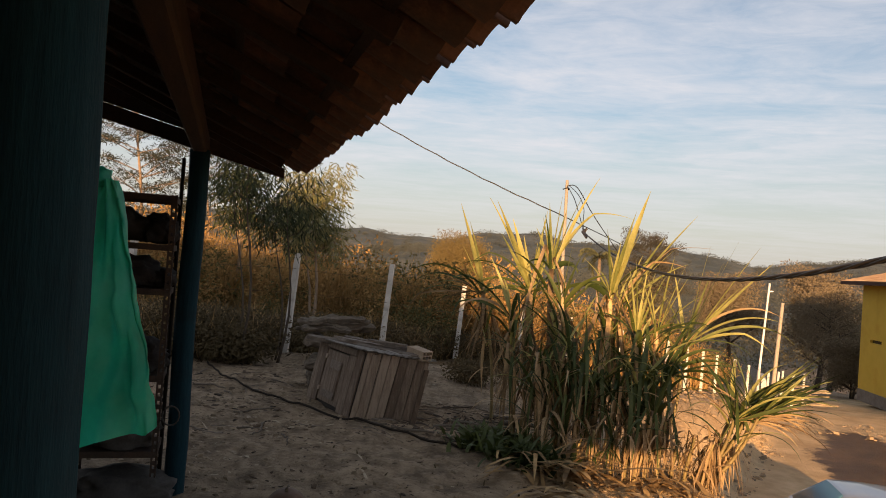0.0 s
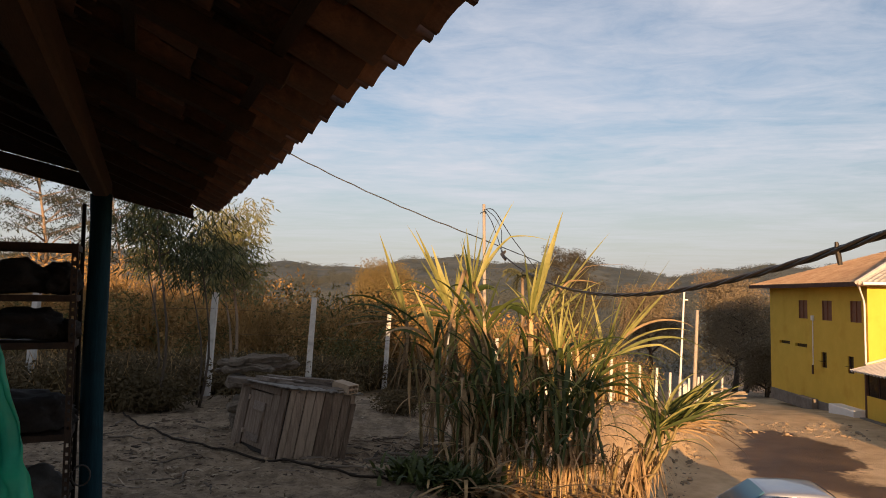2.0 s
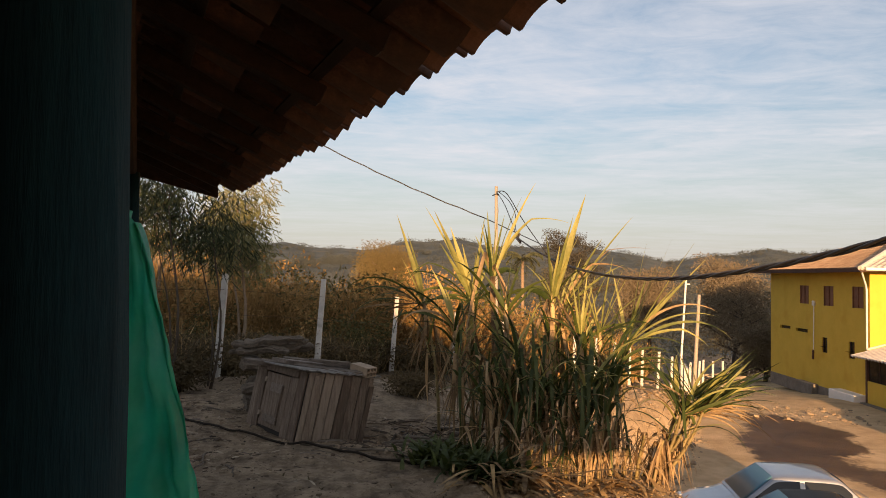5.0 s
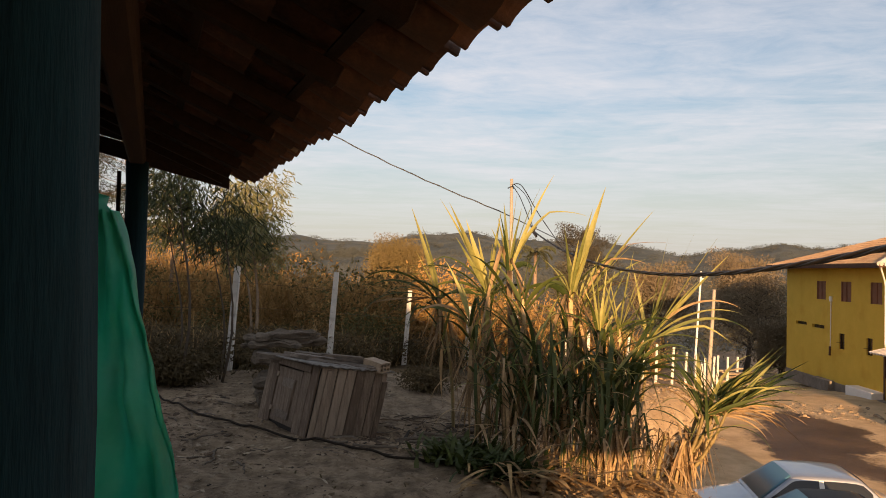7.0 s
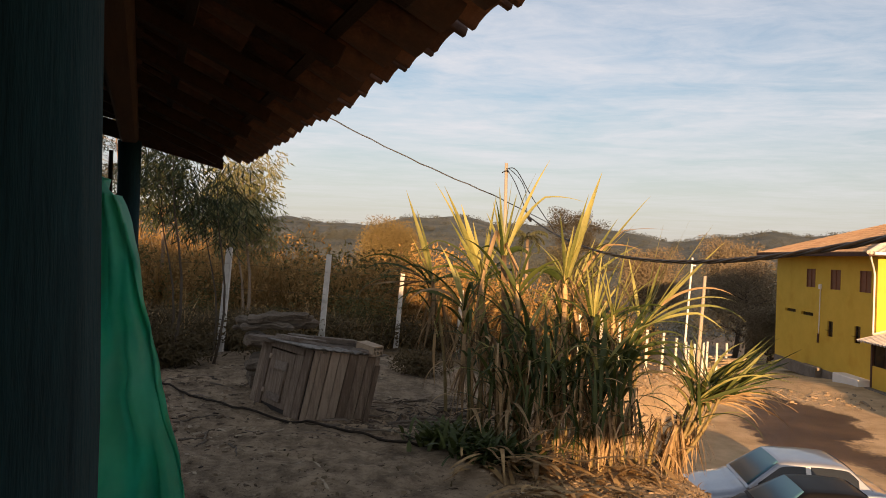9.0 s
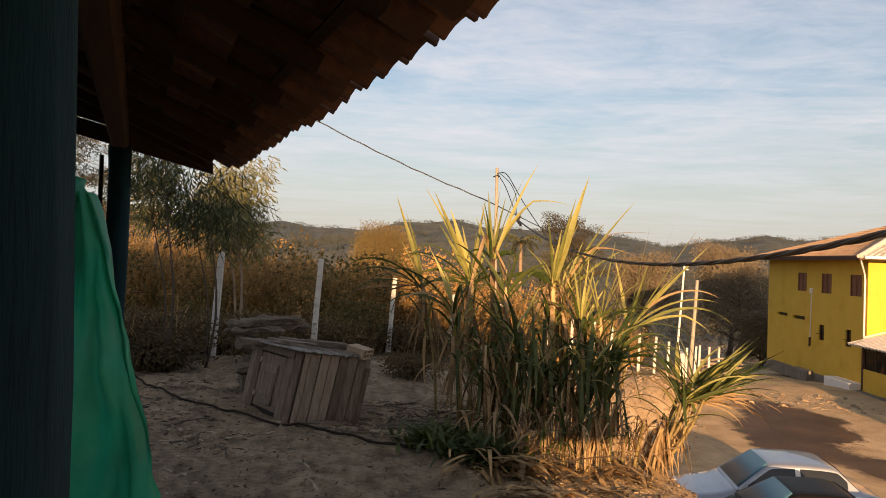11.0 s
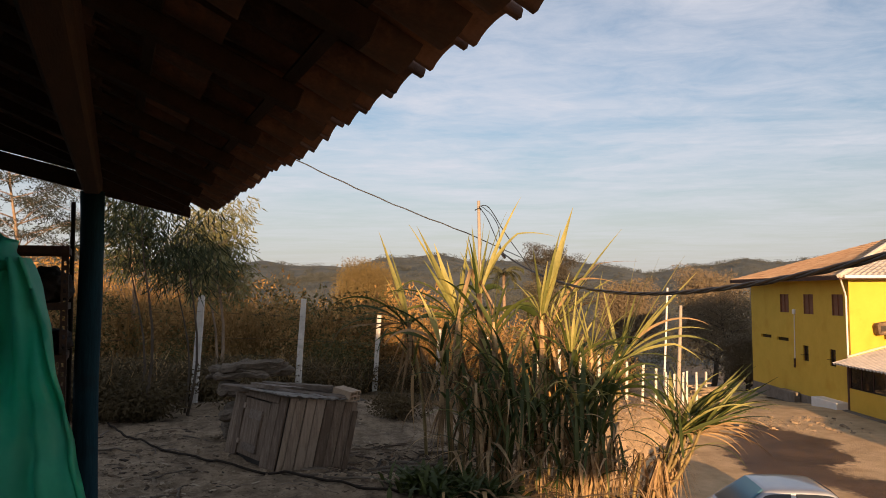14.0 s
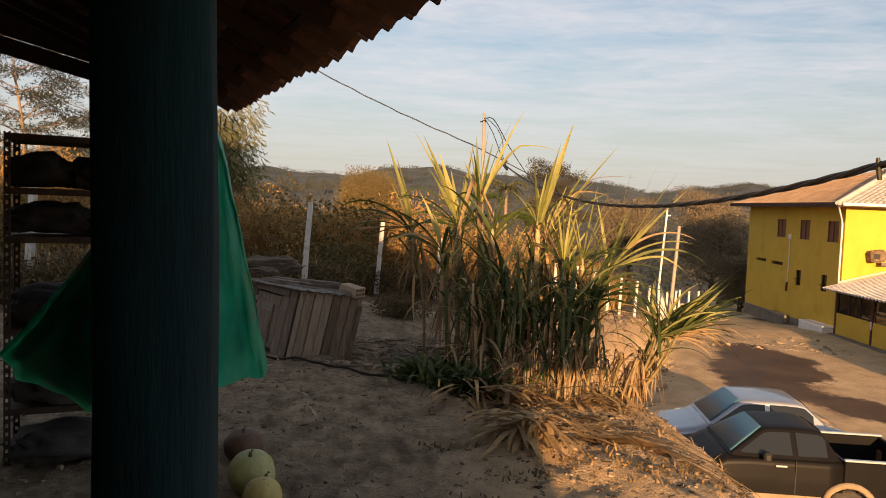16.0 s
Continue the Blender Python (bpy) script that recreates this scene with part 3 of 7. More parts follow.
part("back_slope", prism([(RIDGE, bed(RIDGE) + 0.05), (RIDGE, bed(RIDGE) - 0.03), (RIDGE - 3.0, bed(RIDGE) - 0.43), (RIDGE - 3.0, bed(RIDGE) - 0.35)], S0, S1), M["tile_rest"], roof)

# four walls out of view, added only to block or dim the light
bm = prism([(-4.7, -0.2), (-0.60, -0.2), (-0.60, bed(-0.6) - 0.16), (RIDGE, bed(RIDGE) - 0.16), (-4.7, bed(RIDGE) - 0.60)], S0 - 0.2, S0)
wall_back = part("wall_back", bm, M["plaster"], None, "", VER)
tagged(wall_back, "plain dark unseen wall added behind to block the sun", "wall", kind="structure")
wall_house = part("wall_house", box(-13.0, -0.95, -6.6, -6.2, -0.4, 5.10), M["plaster"])
tagged(wall_house, "tall unseen wall added behind the yard to shade it", "wall", kind="structure")
screen = part("wall_screen", prism([(-0.60, 1.41), (0.50, 1.37), (0.50, bed(0.5) - 0.14), (-0.60, bed(-0.6) - 0.14)], S0 - 0.12, S0 - 0.04), M["rafter"], None, "", VER)
tagged(screen, "unseen board added to cut the low sun above the cane foot", "wall", kind="structure")
wall_side = part("wall_side", box(-1.55, -1.4, S0, 4.80, -0.2, bed(-1.4) - 0.16), M["plaster"], None, "", VER)
tagged(wall_side, "plain dark unseen wall added to dim the space under the roof", "wall", kind="structure")


def post_thing(a, s, r, top, label, lean=0.0):
    th = thing("shelter_post", VER @ pose(a, s, 0), label, "post", "teal posts of the shelter")
    rnd = random.Random(int(s * 10))
    dents = [[1 + rnd.uniform(-0.035, 0.035) for _ in range(20)] for _ in range(16)]
    zs_ = [ -0.15 + (top + 0.15) * i / 15 for i in range(16)]
    bend = lambda i: (0.006 * math.sin(i * 0.6), 0.006 * math.cos(i * 0.45))
    bm = bmesh.new()
    groove = rnd.randrange(20)
    add_tube(bm, [(bend(i)[0] + 0.92 * lean * (z - 1.33), bend(i)[1] - 0.39 * lean * (z - 1.33), z) for i, z in enumerate(zs_)], [r * (1.03 - 0.05 * i / 15) for i in range(16)], 20, True, lambda k, i: dents[i][k] * (0.93 if k in (groove, (groove + 9) % 20) else 1.0))
    part("trunk", bm, M["teal"], th, "round pole painted dark teal, cracked lengthwise", smooth=True)
    return th


post_thing(-0.104, 0.624, 0.069, 2.16, "round timber post painted dark teal under the eave", -0.033)
post_thing(-0.104, 4.80, 0.066, 2.27, "round dark teal timber post beside the metal rack")
rod = part("pipe", tube([(0, 0, -0.05), (0, 0, 1.2), (0, 0, 2.22)], 0.013, 8), M["hose"], None, "", VER @ pose(-0.205, 4.93, 0))
tagged(rod, "thin black pipe standing beside the teal post", "pipe")


# ---- under the roof ----
def bag_thing():
    th = thing("plastic_bag", pose(-0.419, 0.640, 1.355), "green translucent plastic bag hanging behind the teal post", "bag")
    bm = bmesh.new()
    rows, n = 48, 64
    grid = []
    for i in range(rows + 1):
        f = i / rows
        half = 0.172 * (1 - f) ** 0.9 + 0.021 * f + 0.004
        thick = 0.034 * math.sin(math.pi * min(1, 0.10 + f * 0.9)) ** 0.7 + 0.004
        cx = 0.085 * f - 0.004
        ring = []
        for k in range(n):
            t = math.radians(-285 + 301 * k / (n - 1))
            c = math.copysign(abs(math.cos(t)) ** 0.7, math.cos(t))
            fold = 0.007 * math.sin(9 * t + 5 * f) * (1 - 0.3 * f) + 0.004 * math.sin(17 * t - 9 * f)
            crumple = 0.010 * noise.noise(Vector((c * half * 14, f * 5.0, 1.3))) + 0.005 * noise.noise(Vector((c * half * 40, f * 13.0, 4.1)))
            reach = half * (1.0 if c > 0 else 1.0 + 0.55 * (1 - f))
            ring.append(bm.verts.new((cx + c * reach, crumple + math.sin(t) * thick + fold * 1.2 + (0.25 if c > 0 else 1.25) * abs(c) * half * (1 - 0.4 * f) - 0.02 * (1 - f), 0.343 * f + 0.03 * (1 - f) ** 2 * (c * 0.5 + 0.5) + 0.004 * math.sin(6 * t) * (1 - f) - 0.035 * (1 - c * c) * (1 - f) ** 3 * (1 if c < 0 else 0.6))))
        grid.append(ring)
    for a, b in zip(grid, grid[1:]):
        for k in range(n - 1):
            bm.faces.new((a[k], a[k + 1], b[k + 1], b[k]))
    part("pouch", bm, M["bag"], th, smooth=True)
    bm = bmesh.new()
    add_tube(bm, [(0.081, 0, 0.330), (0.080, 0.002, 0.340), (0.079, 0, 0.346), (0.079, 0, 0.352), (0.078, -0.002, 0.356)], [0.025, 0.019, 0.018, 0.018, 0.010], 14, True, lambda k, i: 1 + 0.15 * math.sin(k * 2.4 + i))
    part("knot", bm, M["bag"], th, "twisted pale green top", smooth=True)
    # dark filler added in the deep side to stop light coming through
    bm = bmesh.new()
    layers = []
    for i in range(25):
        f = 0.03 + 0.90 * i / 24
        half = 0.172 * (1 - f) ** 0.9 + 0.021 * f + 0.004
        thick = 0.012 * math.sin(math.pi * min(1, 0.10 + f * 0.9)) ** 0.7 + 0.001
        ring = []
        for k in range(28):
            t = 2 * math.pi * k / 28
            c = -0.44 + 0.50 * math.cos(t)
            crumple = 0.010 * noise.noise(Vector((c * half * 14, f * 5.0, 1.3)))
            reach = half * (1.0 + (0.55 * (1 - f) if c < 0 else 0.0))
            ring.append(bm.verts.new((0.085 * f - 0.004 + c * reach, crumple + math.sin(t) * thick + (0.25 if c > 0 else 1.25) * abs(c) * half * (1 - 0.4 * f) - 0.02 * (1 - f), 0.343 * f - 0.030 * (1 - c * c) * (1 - f) ** 3)))
        layers.append(ring)
    for lo, hi in zip(layers, layers[1:]):
        for k in range(28):
            bm.faces.new((lo[k], lo[(k + 1) % 28], hi[(k + 1) % 28], hi[k]))
    bm.faces.new(layers[0][::-1])
    bm.faces.new(layers[-1])
    part("contents", bm, M["dark"], th, "dark filler added inside to keep this side dim", smooth=True)
    # nail through the knot into the post
    part("nail", tube([(0.079, -0.075, 0.348), (0.079, 0.03, 0.350)], 0.003, 6), M["rust"], th)
    return th


bag_thing()


def rack_thing():
    """Slotted steel angle shelving; x across its front, y into its depth."""
    th = thing("metal_rack", pose(-2.455, 3.89, 0, 0, 0, 23.1), "rusted slotted steel shelving rack loaded with dark things", "shelf rack")
    w, d, top = 0.53, 0.46, 1.94
    for x, y, sx, sy in ((0, 0, 1, 1), (w, 0, -1, 1), (0, d, 1, -1), (w, d, -1, -1)):
        bm = bmesh.new()
        # angle bar with slots cut between short bridges
        z = 0.0
        while z < top:
            hi = min(z + 0.05, top)
            for a0, a1 in ((0.0, 0.010), (0.024, 0.036)):
                add_box(bm, *sorted((x + sx * a0, x + sx * a1)), *sorted((y, y + sy * 0.002)), z, hi)
                add_box(bm, *sorted((x, x + sx * 0.002)), *sorted((y + sy * a0, y + sy * a1)), z, hi)
            add_box(bm, *sorted((x + sx * 0.010, x + sx * 0.024)), *sorted((y, y + sy * 0.002)), z, z + 0.028)
            add_box(bm, *sorted((x, x + sx * 0.002)), *sorted((y + sy * 0.010, y + sy * 0.024)), z, z + 0.028)
            z = hi
        part("upright", bm, M["rust"], th)
    for z in (0.33, 0.80, 1.34, 1.62, 1.93):
        bm = bmesh.new()
        add_box(bm, 0.003, w - 0.003, 0.003, d - 0.003, z, z + 0.003)
        for y in (0.003, d - 0.005):
            add_box(bm, 0.003, w - 0.003, y, y + 0.002, z - 0.035, z)
        for x in (0.003, w - 0.005):
            add_box(bm, x, x + 0.002, 0.003, d - 0.003, z - 0.035, z)
        part("shelf", bm, M["rust"], th, "rusty sheet steel shelf")
    return th


rack_thing()


def lump(name, x, y, z, lx, ly, lz, mat, label, category, seed, at):
    """A slumped soft heap."""
    bm = bmesh.new()
    bmesh.ops.create_icosphere(bm, subdivisions=4, radius=1.0)
    for v in bm.verts:
        p = v.co.copy()
        k = 1 + 0.26 * noise.noise(p * 1.7 + Vector((seed, 0, 0))) + 0.20 * noise.noise(p * 4.0 + Vector((0, seed, 0))) + 0.08 * noise.noise(p * 9 + Vector((0, 0, seed)))
        v.co = Vector((math.copysign(abs(p.x) ** 0.7, p.x) * lx * k, math.copysign(abs(p.y) ** 0.7, p.y) * ly * k, max(p.z, -0.55) * lz * k + 0.55 * lz))
    low = min(v.co.z for v in bm.verts)
    for v in bm.verts:
        v.co.z -= low
    ob = part(name, bm, mat, None, "", at @ pose(x, y, z), smooth=True)
    return tagged(ob, label, category)


RK = pose(-2.49, 3.877, 0, 0, 0, 23.1)
lump("folded_cloth", 0.22, 0.22, 1.624, 0.20, 0.18, 0.125, M["dark"], "dark crumpled cloth bundle on the rack shelf", "bundle", 1, RK)
lump("folded_cloth", 0.46, 0.22, 1.624, 0.11, 0.18, 0.115, M["dark"], "small dark cloth bundle on the rack shelf", "bundle", 4, RK)
lump("folded_cloth", 0.27, 0.22, 1.344, 0.23, 0.19, 0.115, M["dark"], "dark lumpy bundle on the middle shelf", "bundle", 7, RK)
lump("rag", 0.50, 0.22, 1.344, 0.08, 0.18, 0.08, M["dark"], "low dark rag on the middle shelf", "rag", 2, RK)
lump("folded_cloth", 0.30, 0.22, 0.804, 0.26, 0.20, 0.14, M["dark"], "dark rags slumped on the lower shelf", "bundle", 9, RK)
lump("sack", 0.30, 0.20, 0.334, 0.24, 0.18, 0.15, M["sack"], "pale grey sack lying on the bottom shelf", "sack", 11, RK)
lump("sack", 0.35, 0.10, ground_z(-2.2, 4.3), 0.30, 0.20, 0.12, M["sack"], "grey sack on the earth under the rack", "sack", 15, RK)
# loop of rope tied to the upright
bm = tube([(0.60 + 0.05 * math.cos(t) + 0.03, -0.012, 0.56 + 0.06 * math.sin(t)) for t in np.linspace(0, 6.6, 18)], 0.006, 6)
tagged(part("rope", bm, M["sack"], None, "", RK, True), "loop of pale rope tied to the rack upright", "rope")
bm = tube([(-0.05 - 0.10 * math.sin(t), -0.03, 1.26 + 0.19 * math.cos(t)) for t in np.linspace(0, 3.4, 16)], 0.006, 6)
tagged(part("cord", bm, M["hose"], None, "", RK, True), "dark bowed cord hanging beside the rack", "cord")


def melon(name, x, y, r, squash, mat, label, turn):
    bm = bmesh.new()
    bmesh.ops.create_uvsphere(bm, u_segments=36, v_segments=20, radius=r)
    for v in bm.verts:
        a = math.atan2(v.co.y, v.co.x)
        k = 1 + 0.018 * math.cos(10 * a) + 0.03 * noise.noise(v.co * 9)
        v.co = Vector((v.co.x * k, v.co.y * k, v.co.z * squash * (1 - 0.10 * math.exp(-(math.hypot(v.co.x, v.co.y) / (0.3 * r)) ** 2))))
    th = thing(name, pose(x, y, ground_z(x, y) + r * squash - 0.012, turn, 0, 0), label, "melon", "gourds on the ground")
    part("rind", bm, mat, th, smooth=True)
    part("stem", tube([(0, 0, r * squash * 0.86), (0.004, 0, r * squash + 0.014), (0.014, 0, r * squash + 0.028)], [0.012, 0.008, 0.009], 8), M["log"], th, "dry brown stub")
    return th


melon("melon", -0.965, 3.66, 0.130, 0.95, M["melon"], "pale yellow-green round melon on the earth", 20)
melon("melon", -0.850, 3.42, 0.102, 1.0, M["melon_ripe"], "yellowish speckled melon lying against another", -38)
melon("gourd", -1.12, 4.10, 0.12, 0.85, M["gourd"], "dull brown gourd behind the pale melons", 10)


# ---- well house in the yard ----
def hut_thing():
    """A leaning box of planks. x runs along the plank side, y along the door side."""
    base = Matrix.Translation((-1.48, 7.20, ground_z(-1.48, 7.2) - 0.02))
    lean = Matrix(((1, 0, 0.20, 0), (0, 1, 0.0, 0), (-0.10, -0.06, 1, 0), (0, 0, 0, 1)))
    th = thing("well_house", base, "small leaning plank hut over a well, grey weathered boards", "hut")
    X = Vector((0.82, 0.57, 0)).normalized()
    Y = Vector((-0.64, 0.77, 0)).normalized()
    L, W = 0.74, 1.08
    R = lean @ Matrix(((X.x, Y.x, 0, 0), (X.y, Y.y, 0, 0), (0, 0, 1, 0), (0, 0, 0, 1)))
    rnd = random.Random(3)

    def top(u, v):
        return 0.735 - 0.03 * u - 0.03 * v

    def board(name, u0, u1, face, z0, z1, out, label="", t=0.022):
        bm = bmesh.new()
        if face == "x":
            add_box(bm, u0, u1, -out - t, -out, z0, z1, None, 0.004)
        elif face == "y":
            add_box(bm, -out - t, -out, u0, u1, z0, z1, None, 0.004)
        elif face == "X":
            add_box(bm, u0, u1, W + out, W + out + t, z0, z1, None, 0.004)
        else:
            add_box(bm, L + out, L + out + t, u0, u1, z0, z1, None, 0.004)
        for v in bm.verts:
            v.co += Vector((rnd.uniform(-1, 1), rnd.uniform(-1, 1), rnd.uniform(-1, 1))) * 0.0035
        bmesh.ops.transform(bm, matrix=R, verts=bm.verts[:])
        return part(name, bm, M["plank"], th, label)

    # solid dark box in place of the shaded hollow
    part("core", _core(L, W, R), M["shade_fill"], th, "solid dark fill for the shade inside")
    # plank side
    edges = [0.0, 0.085, 0.17, 0.27, 0.375, 0.48, 0.59, 0.675, 0.74]
    for i, (a, b) in enumerate(zip(edges, edges[1:])):
        z0 = rnd.uniform(-0.01, 0.03)
        board("plank", a + 0.004, b - 0.004, "x", z0, top(a, 0) - rnd.uniform(0.0, 0.02), rnd.choice((0.0, 0.003, 0.010)))
    board("plank", 0.05, 0.11, "x", 0.0, 0.70, 0.028, "paler narrow batten at the corner")
    board("plank", 0.69, 0.745, "x", 0.03, 0.62, 0.028, "paler narrow batten at the end")
    # door side
    for a, b in ((0.0, 0.13), (0.13, 0.29), (0.84, 0.96), (0.96, 1.09)):
        board("plank", a + 0.004, b - 0.004, "y", rnd.uniform(0.0, 0.03), top(0, a) - 0.01, 0.0)
    door = board("door", 0.305, 0.825, "y", 0.06, 0.63, -0.006, "little plank door with cross battens")
    board("plank", 0.12, 1.00, "y", 0.645, top(0, 0.2) - 0.012, 0.016, "board across the head of the door")
    for z0, z1, a, b in ((0.44, 0.53, 0.40, 0.66), (0.12, 0.19, 0.40, 0.70)):
        p = board("batten", a, b, "y", z0, z1, 0.020)
        p.parent = door
        p.matrix_parent_inverse = Matrix()
        p.data.materials[0] = M["plank_flat"]
    p = board("batten", 0.40, 0.45, "y", 0.19, 0.44, 0.019)
    p.parent = door
    for z in (0.16, 0.52):
        p = board("hinge", 0.795, 0.835, "y", z, z + 0.05, 0.012, "rusty strap hinge")
        p.parent = door
    for f, n in (("X", L), ("Y", W)):
        for i in range(7):
            board("plank", n * i / 7 + 0.004, n * (i + 1) / 7 - 0.004, f, 0.0, (0.74 if f == "X" else 0.64), 0.0)
    # roof of old sheets and boards, sagging to the right
    def slab(name, u0, u1, v0, v1, lift, t, mat, label, wave=0.0, tilt=0.0):
        bm = bmesh.new()
        nu, nv = 18, 6
        lays = []
        for dz in (0, t):
            lay = []
            for j in range(nv + 1):
                v = v0 + (v1 - v0) * j / nv
                lay.append([bm.verts.new((u0 + (u1 - u0) * i / nu + rnd.uniform(-0.004, 0.004), v + (rnd.uniform(-0.012, 0.012) if j in (0, nv) else 0),
                                          top(u0 + (u1 - u0) * i / nu, v) + lift + dz + wave * math.sin(i * 1.57) + tilt * (i / nu - 0.5) - (0.012 * rnd.random() if j == 0 else 0))) for i in range(nu + 1)])
            lays.append(lay)
        for lay, flip in ((lays[0], 1), (lays[1], 0)):
            for j in range(nv):
                for i in range(nu):
                    q = (lay[j][i], lay[j][i + 1], lay[j + 1][i + 1], lay[j + 1][i])
                    bm.faces.new(q[::-1] if flip else q)
        a, b = lays
        for i in range(nu):
            bm.faces.new((a[0][i], a[0][i + 1], b[0][i + 1], b[0][i]))
            bm.faces.new((a[nv][i + 1], a[nv][i], b[nv][i], b[nv][i + 1]))
        for j in range(nv):
            bm.faces.new((a[j + 1][0], a[j][0], b[j][0], b[j + 1][0]))
            bm.faces.new((a[j][nu], a[j + 1][nu], b[j + 1][nu], b[j][nu]))
        bmesh.ops.transform(bm, matrix=R, verts=bm.verts[:])
        return part(name, bm, mat, th, label)

    slab("roof_sheet", -0.09, 0.40, -0.07, 1.16, 0.005, 0.012, M["asbestos"], "buckled grey sheet", 0.006)
    slab("roof_sheet", 0.34, 0.80, -0.06, 1.10, 0.010, 0.014, M["asbestos"], "dark sagging sheet", 0.010)
    slab("roof_board", 0.02, 0.76, 0.55, 0.80, 0.030, 0.040, M["plank_flat"], "")
    slab("roof_board", 0.10, 0.70, 0.86, 1.05, 0.030, 0.035, M["plank_flat"], "")
    # two old beams laid across from the door side's far corner to the low end
    for a_, b_, wide_, thick_, lab in (((-0.69, 0.72, 0.752), (0.66, 0.33, 0.672), 0.15, 0.065, "thick dark split beam across the roof"), ((-0.30, 0.86, 0.765), (0.72, 0.62, 0.690), 0.12, 0.05, "second grey beam behind it"), ((0.05, 0.52, 0.79), (0.50, 0.42, 0.77), 0.09, 0.035, "short splintered board")):
        a_, b_ = Vector(a_), Vector(b_)
        way = (b_ - a_).normalized()
        side = way.cross(Vector((0, 0, 1))).normalized()
        up_ = side.cross(way)
        bm = bmesh.new()
        rings_ = []
        for i in range(15):
            f = i / 14
            c = a_.lerp(b_, f)
            w_ = wide_ / 2 * (0.72 + 0.4 * abs(noise.noise(Vector((f * 5, wide_ * 40, 0))))) * (0.8 if i in (0, 14) else 1)
            h_ = thick_ / 2 * (0.8 + 0.5 * abs(noise.noise(Vector((f * 6, 0, wide_ * 30)))))
            rings_.append([bm.verts.new(c + side * w_ * p + up_ * h_ * q) for p, q in ((-1, -0.8), (-0.3, -1), (1, -0.9), (1.05, 0.6), (0.4, 1), (-0.5, 0.85), (-0.95, 0.5))])
        for r0_, r1_ in zip(rings_, rings_[1:]):
            for k in range(7):
                bm.faces.new((r0_[k], r0_[(k + 1) % 7], r1_[(k + 1) % 7], r1_[k]))
        bm.faces.new(rings_[0][::-1])
        bm.faces.new(rings_[-1])
        bmesh.ops.recalc_face_normals(bm, faces=bm.faces[:])
        part("roof_beam", bm, M["log_board"], th, lab)
    return th, R @ Matrix.Translation((0, 0, 0)), base, top


def _core(L, W, R):
    bm = box(0.012, L - 0.012, 0.012, W - 0.012, 0.01, 0.60)
    bmesh.ops.transform(bm, matrix=R, verts=bm.verts[:])
    return bm


hut_thing()


def hollow_brick(at, label):
    """Clay block with six square holes through it."""
    th = thing("hollow_brick", at, label, "brick")
    bm = bmesh.new()
    l, w, h = 0.25, 0.15, 0.10
    web = 0.012
    nx, nz = 3, 2
    for j in range(nz + 1):
        z = j * (h - web) / nz
        add_box(bm, 0, l, 0, w, z, z + web)
    for i in range(nx + 1):
        y = i * (w - web) / nx
        for j in range(nz):
            z = j * (h - web) / nz + web
            add_box(bm, 0, l, y, y + web, z, z + (h - web) / nz - web)
    part("block", bm, M["brick"], th)
    return th


hollow_brick(pose(-0.985, 7.62, 0.615, 0, 8, -38), "pale hollow clay brick lying on the hut roof")

# ---- dead wood, hose and litter in the yard ----


def branch(name, x, y, length, r, turn, mat, label, category, lift=0.0, bend=0.06, seed=0, up=0.0):
    rnd = random.Random(seed)
    pts, rad = [], []
    c, s_ = math.cos(radians(turn)), math.sin(radians(turn))
    big = r >= 0.03
    steps = 22 if big else 9
    for i in range(steps):
        f = i / (steps - 1)
        d = bend * math.sin(math.pi * f) + (0.5 * r * noise.noise(Vector((f * 4.5, seed, 0))) if big else rnd.uniform(-0.01, 0.01))
        px, py = x + c * length * f - s_ * d, y + s_ * length * f + c * d
        pts.append((px, py, ground_z(px, py) + lift + up * f + r * (1 - 0.4 * f) - 0.004 + (0.35 * r * noise.noise(Vector((f * 4.5, 0, seed))) if big else 0)))
        rad.append(r * (1 - 0.45 * f) * (0.72 + 0.5 * abs(noise.noise(Vector((seed, f * 6, 2)))) if big and 0 < i < steps - 1 else 0.25 if big else rnd.uniform(0.92, 1.08)))
    lumps = (lambda k, i: 1 + 0.42 * noise.noise(Vector((math.cos(k * 0.698) * 1.5, math.sin(k * 0.698) * 1.5 + seed, i * 0.28))) + 0.20 * math.sin(k * 2.6 + 0.15 * i)) if big else None
    ob = part(name, tube(pts, rad, 9 if big else 8, True, lumps), mat, None, "", None, not big)
    return tagged(ob, label, category)


LOGS = "dead wood heaped behind the hut"
pile = random.Random(9)
LOG_HEAP = ((-2.44, 8.72, 0.74, 0.052, 5, 0.70, 0.10), (-2.60, 8.80, 0.70, 0.040, -5, 0.72, -0.05), (-2.36, 8.82, 0.60, 0.050, 12, 0.62, 0.05), (-2.50, 8.66, 0.66, 0.036, -2, 0.64, 0.02), (-2.30, 8.95, 0.66, 0.045, -10, 0.66, 0.10), (-2.66, 8.9, 0.60, 0.026, 14, 0.62, 0.06),
            (-2.20, 8.85, 0.66, 0.085, 6, 0.48, 0.0), (-2.12, 8.95, 0.60, 0.09, 0, 0.34, 0.0), (-2.10, 8.75, 0.62, 0.085, 5, 0.33, 0.0), (-2.05, 8.9, 0.60, 0.10, -4, 0.16, 0.0), (-2.05, 8.7, 0.62, 0.10, 4, 0.15, 0.0), (-2.1, 8.95, 0.65, 0.11, 3, 0.0, 0.0), (-2.0, 8.70, 0.6, 0.10, -3, 0.0, 0.0))
for i, (x, y, l, r, a, lift, up) in enumerate(LOG_HEAP):
    if i < 6:
        r, lift = r * 1.5, lift + 0.06
    else:
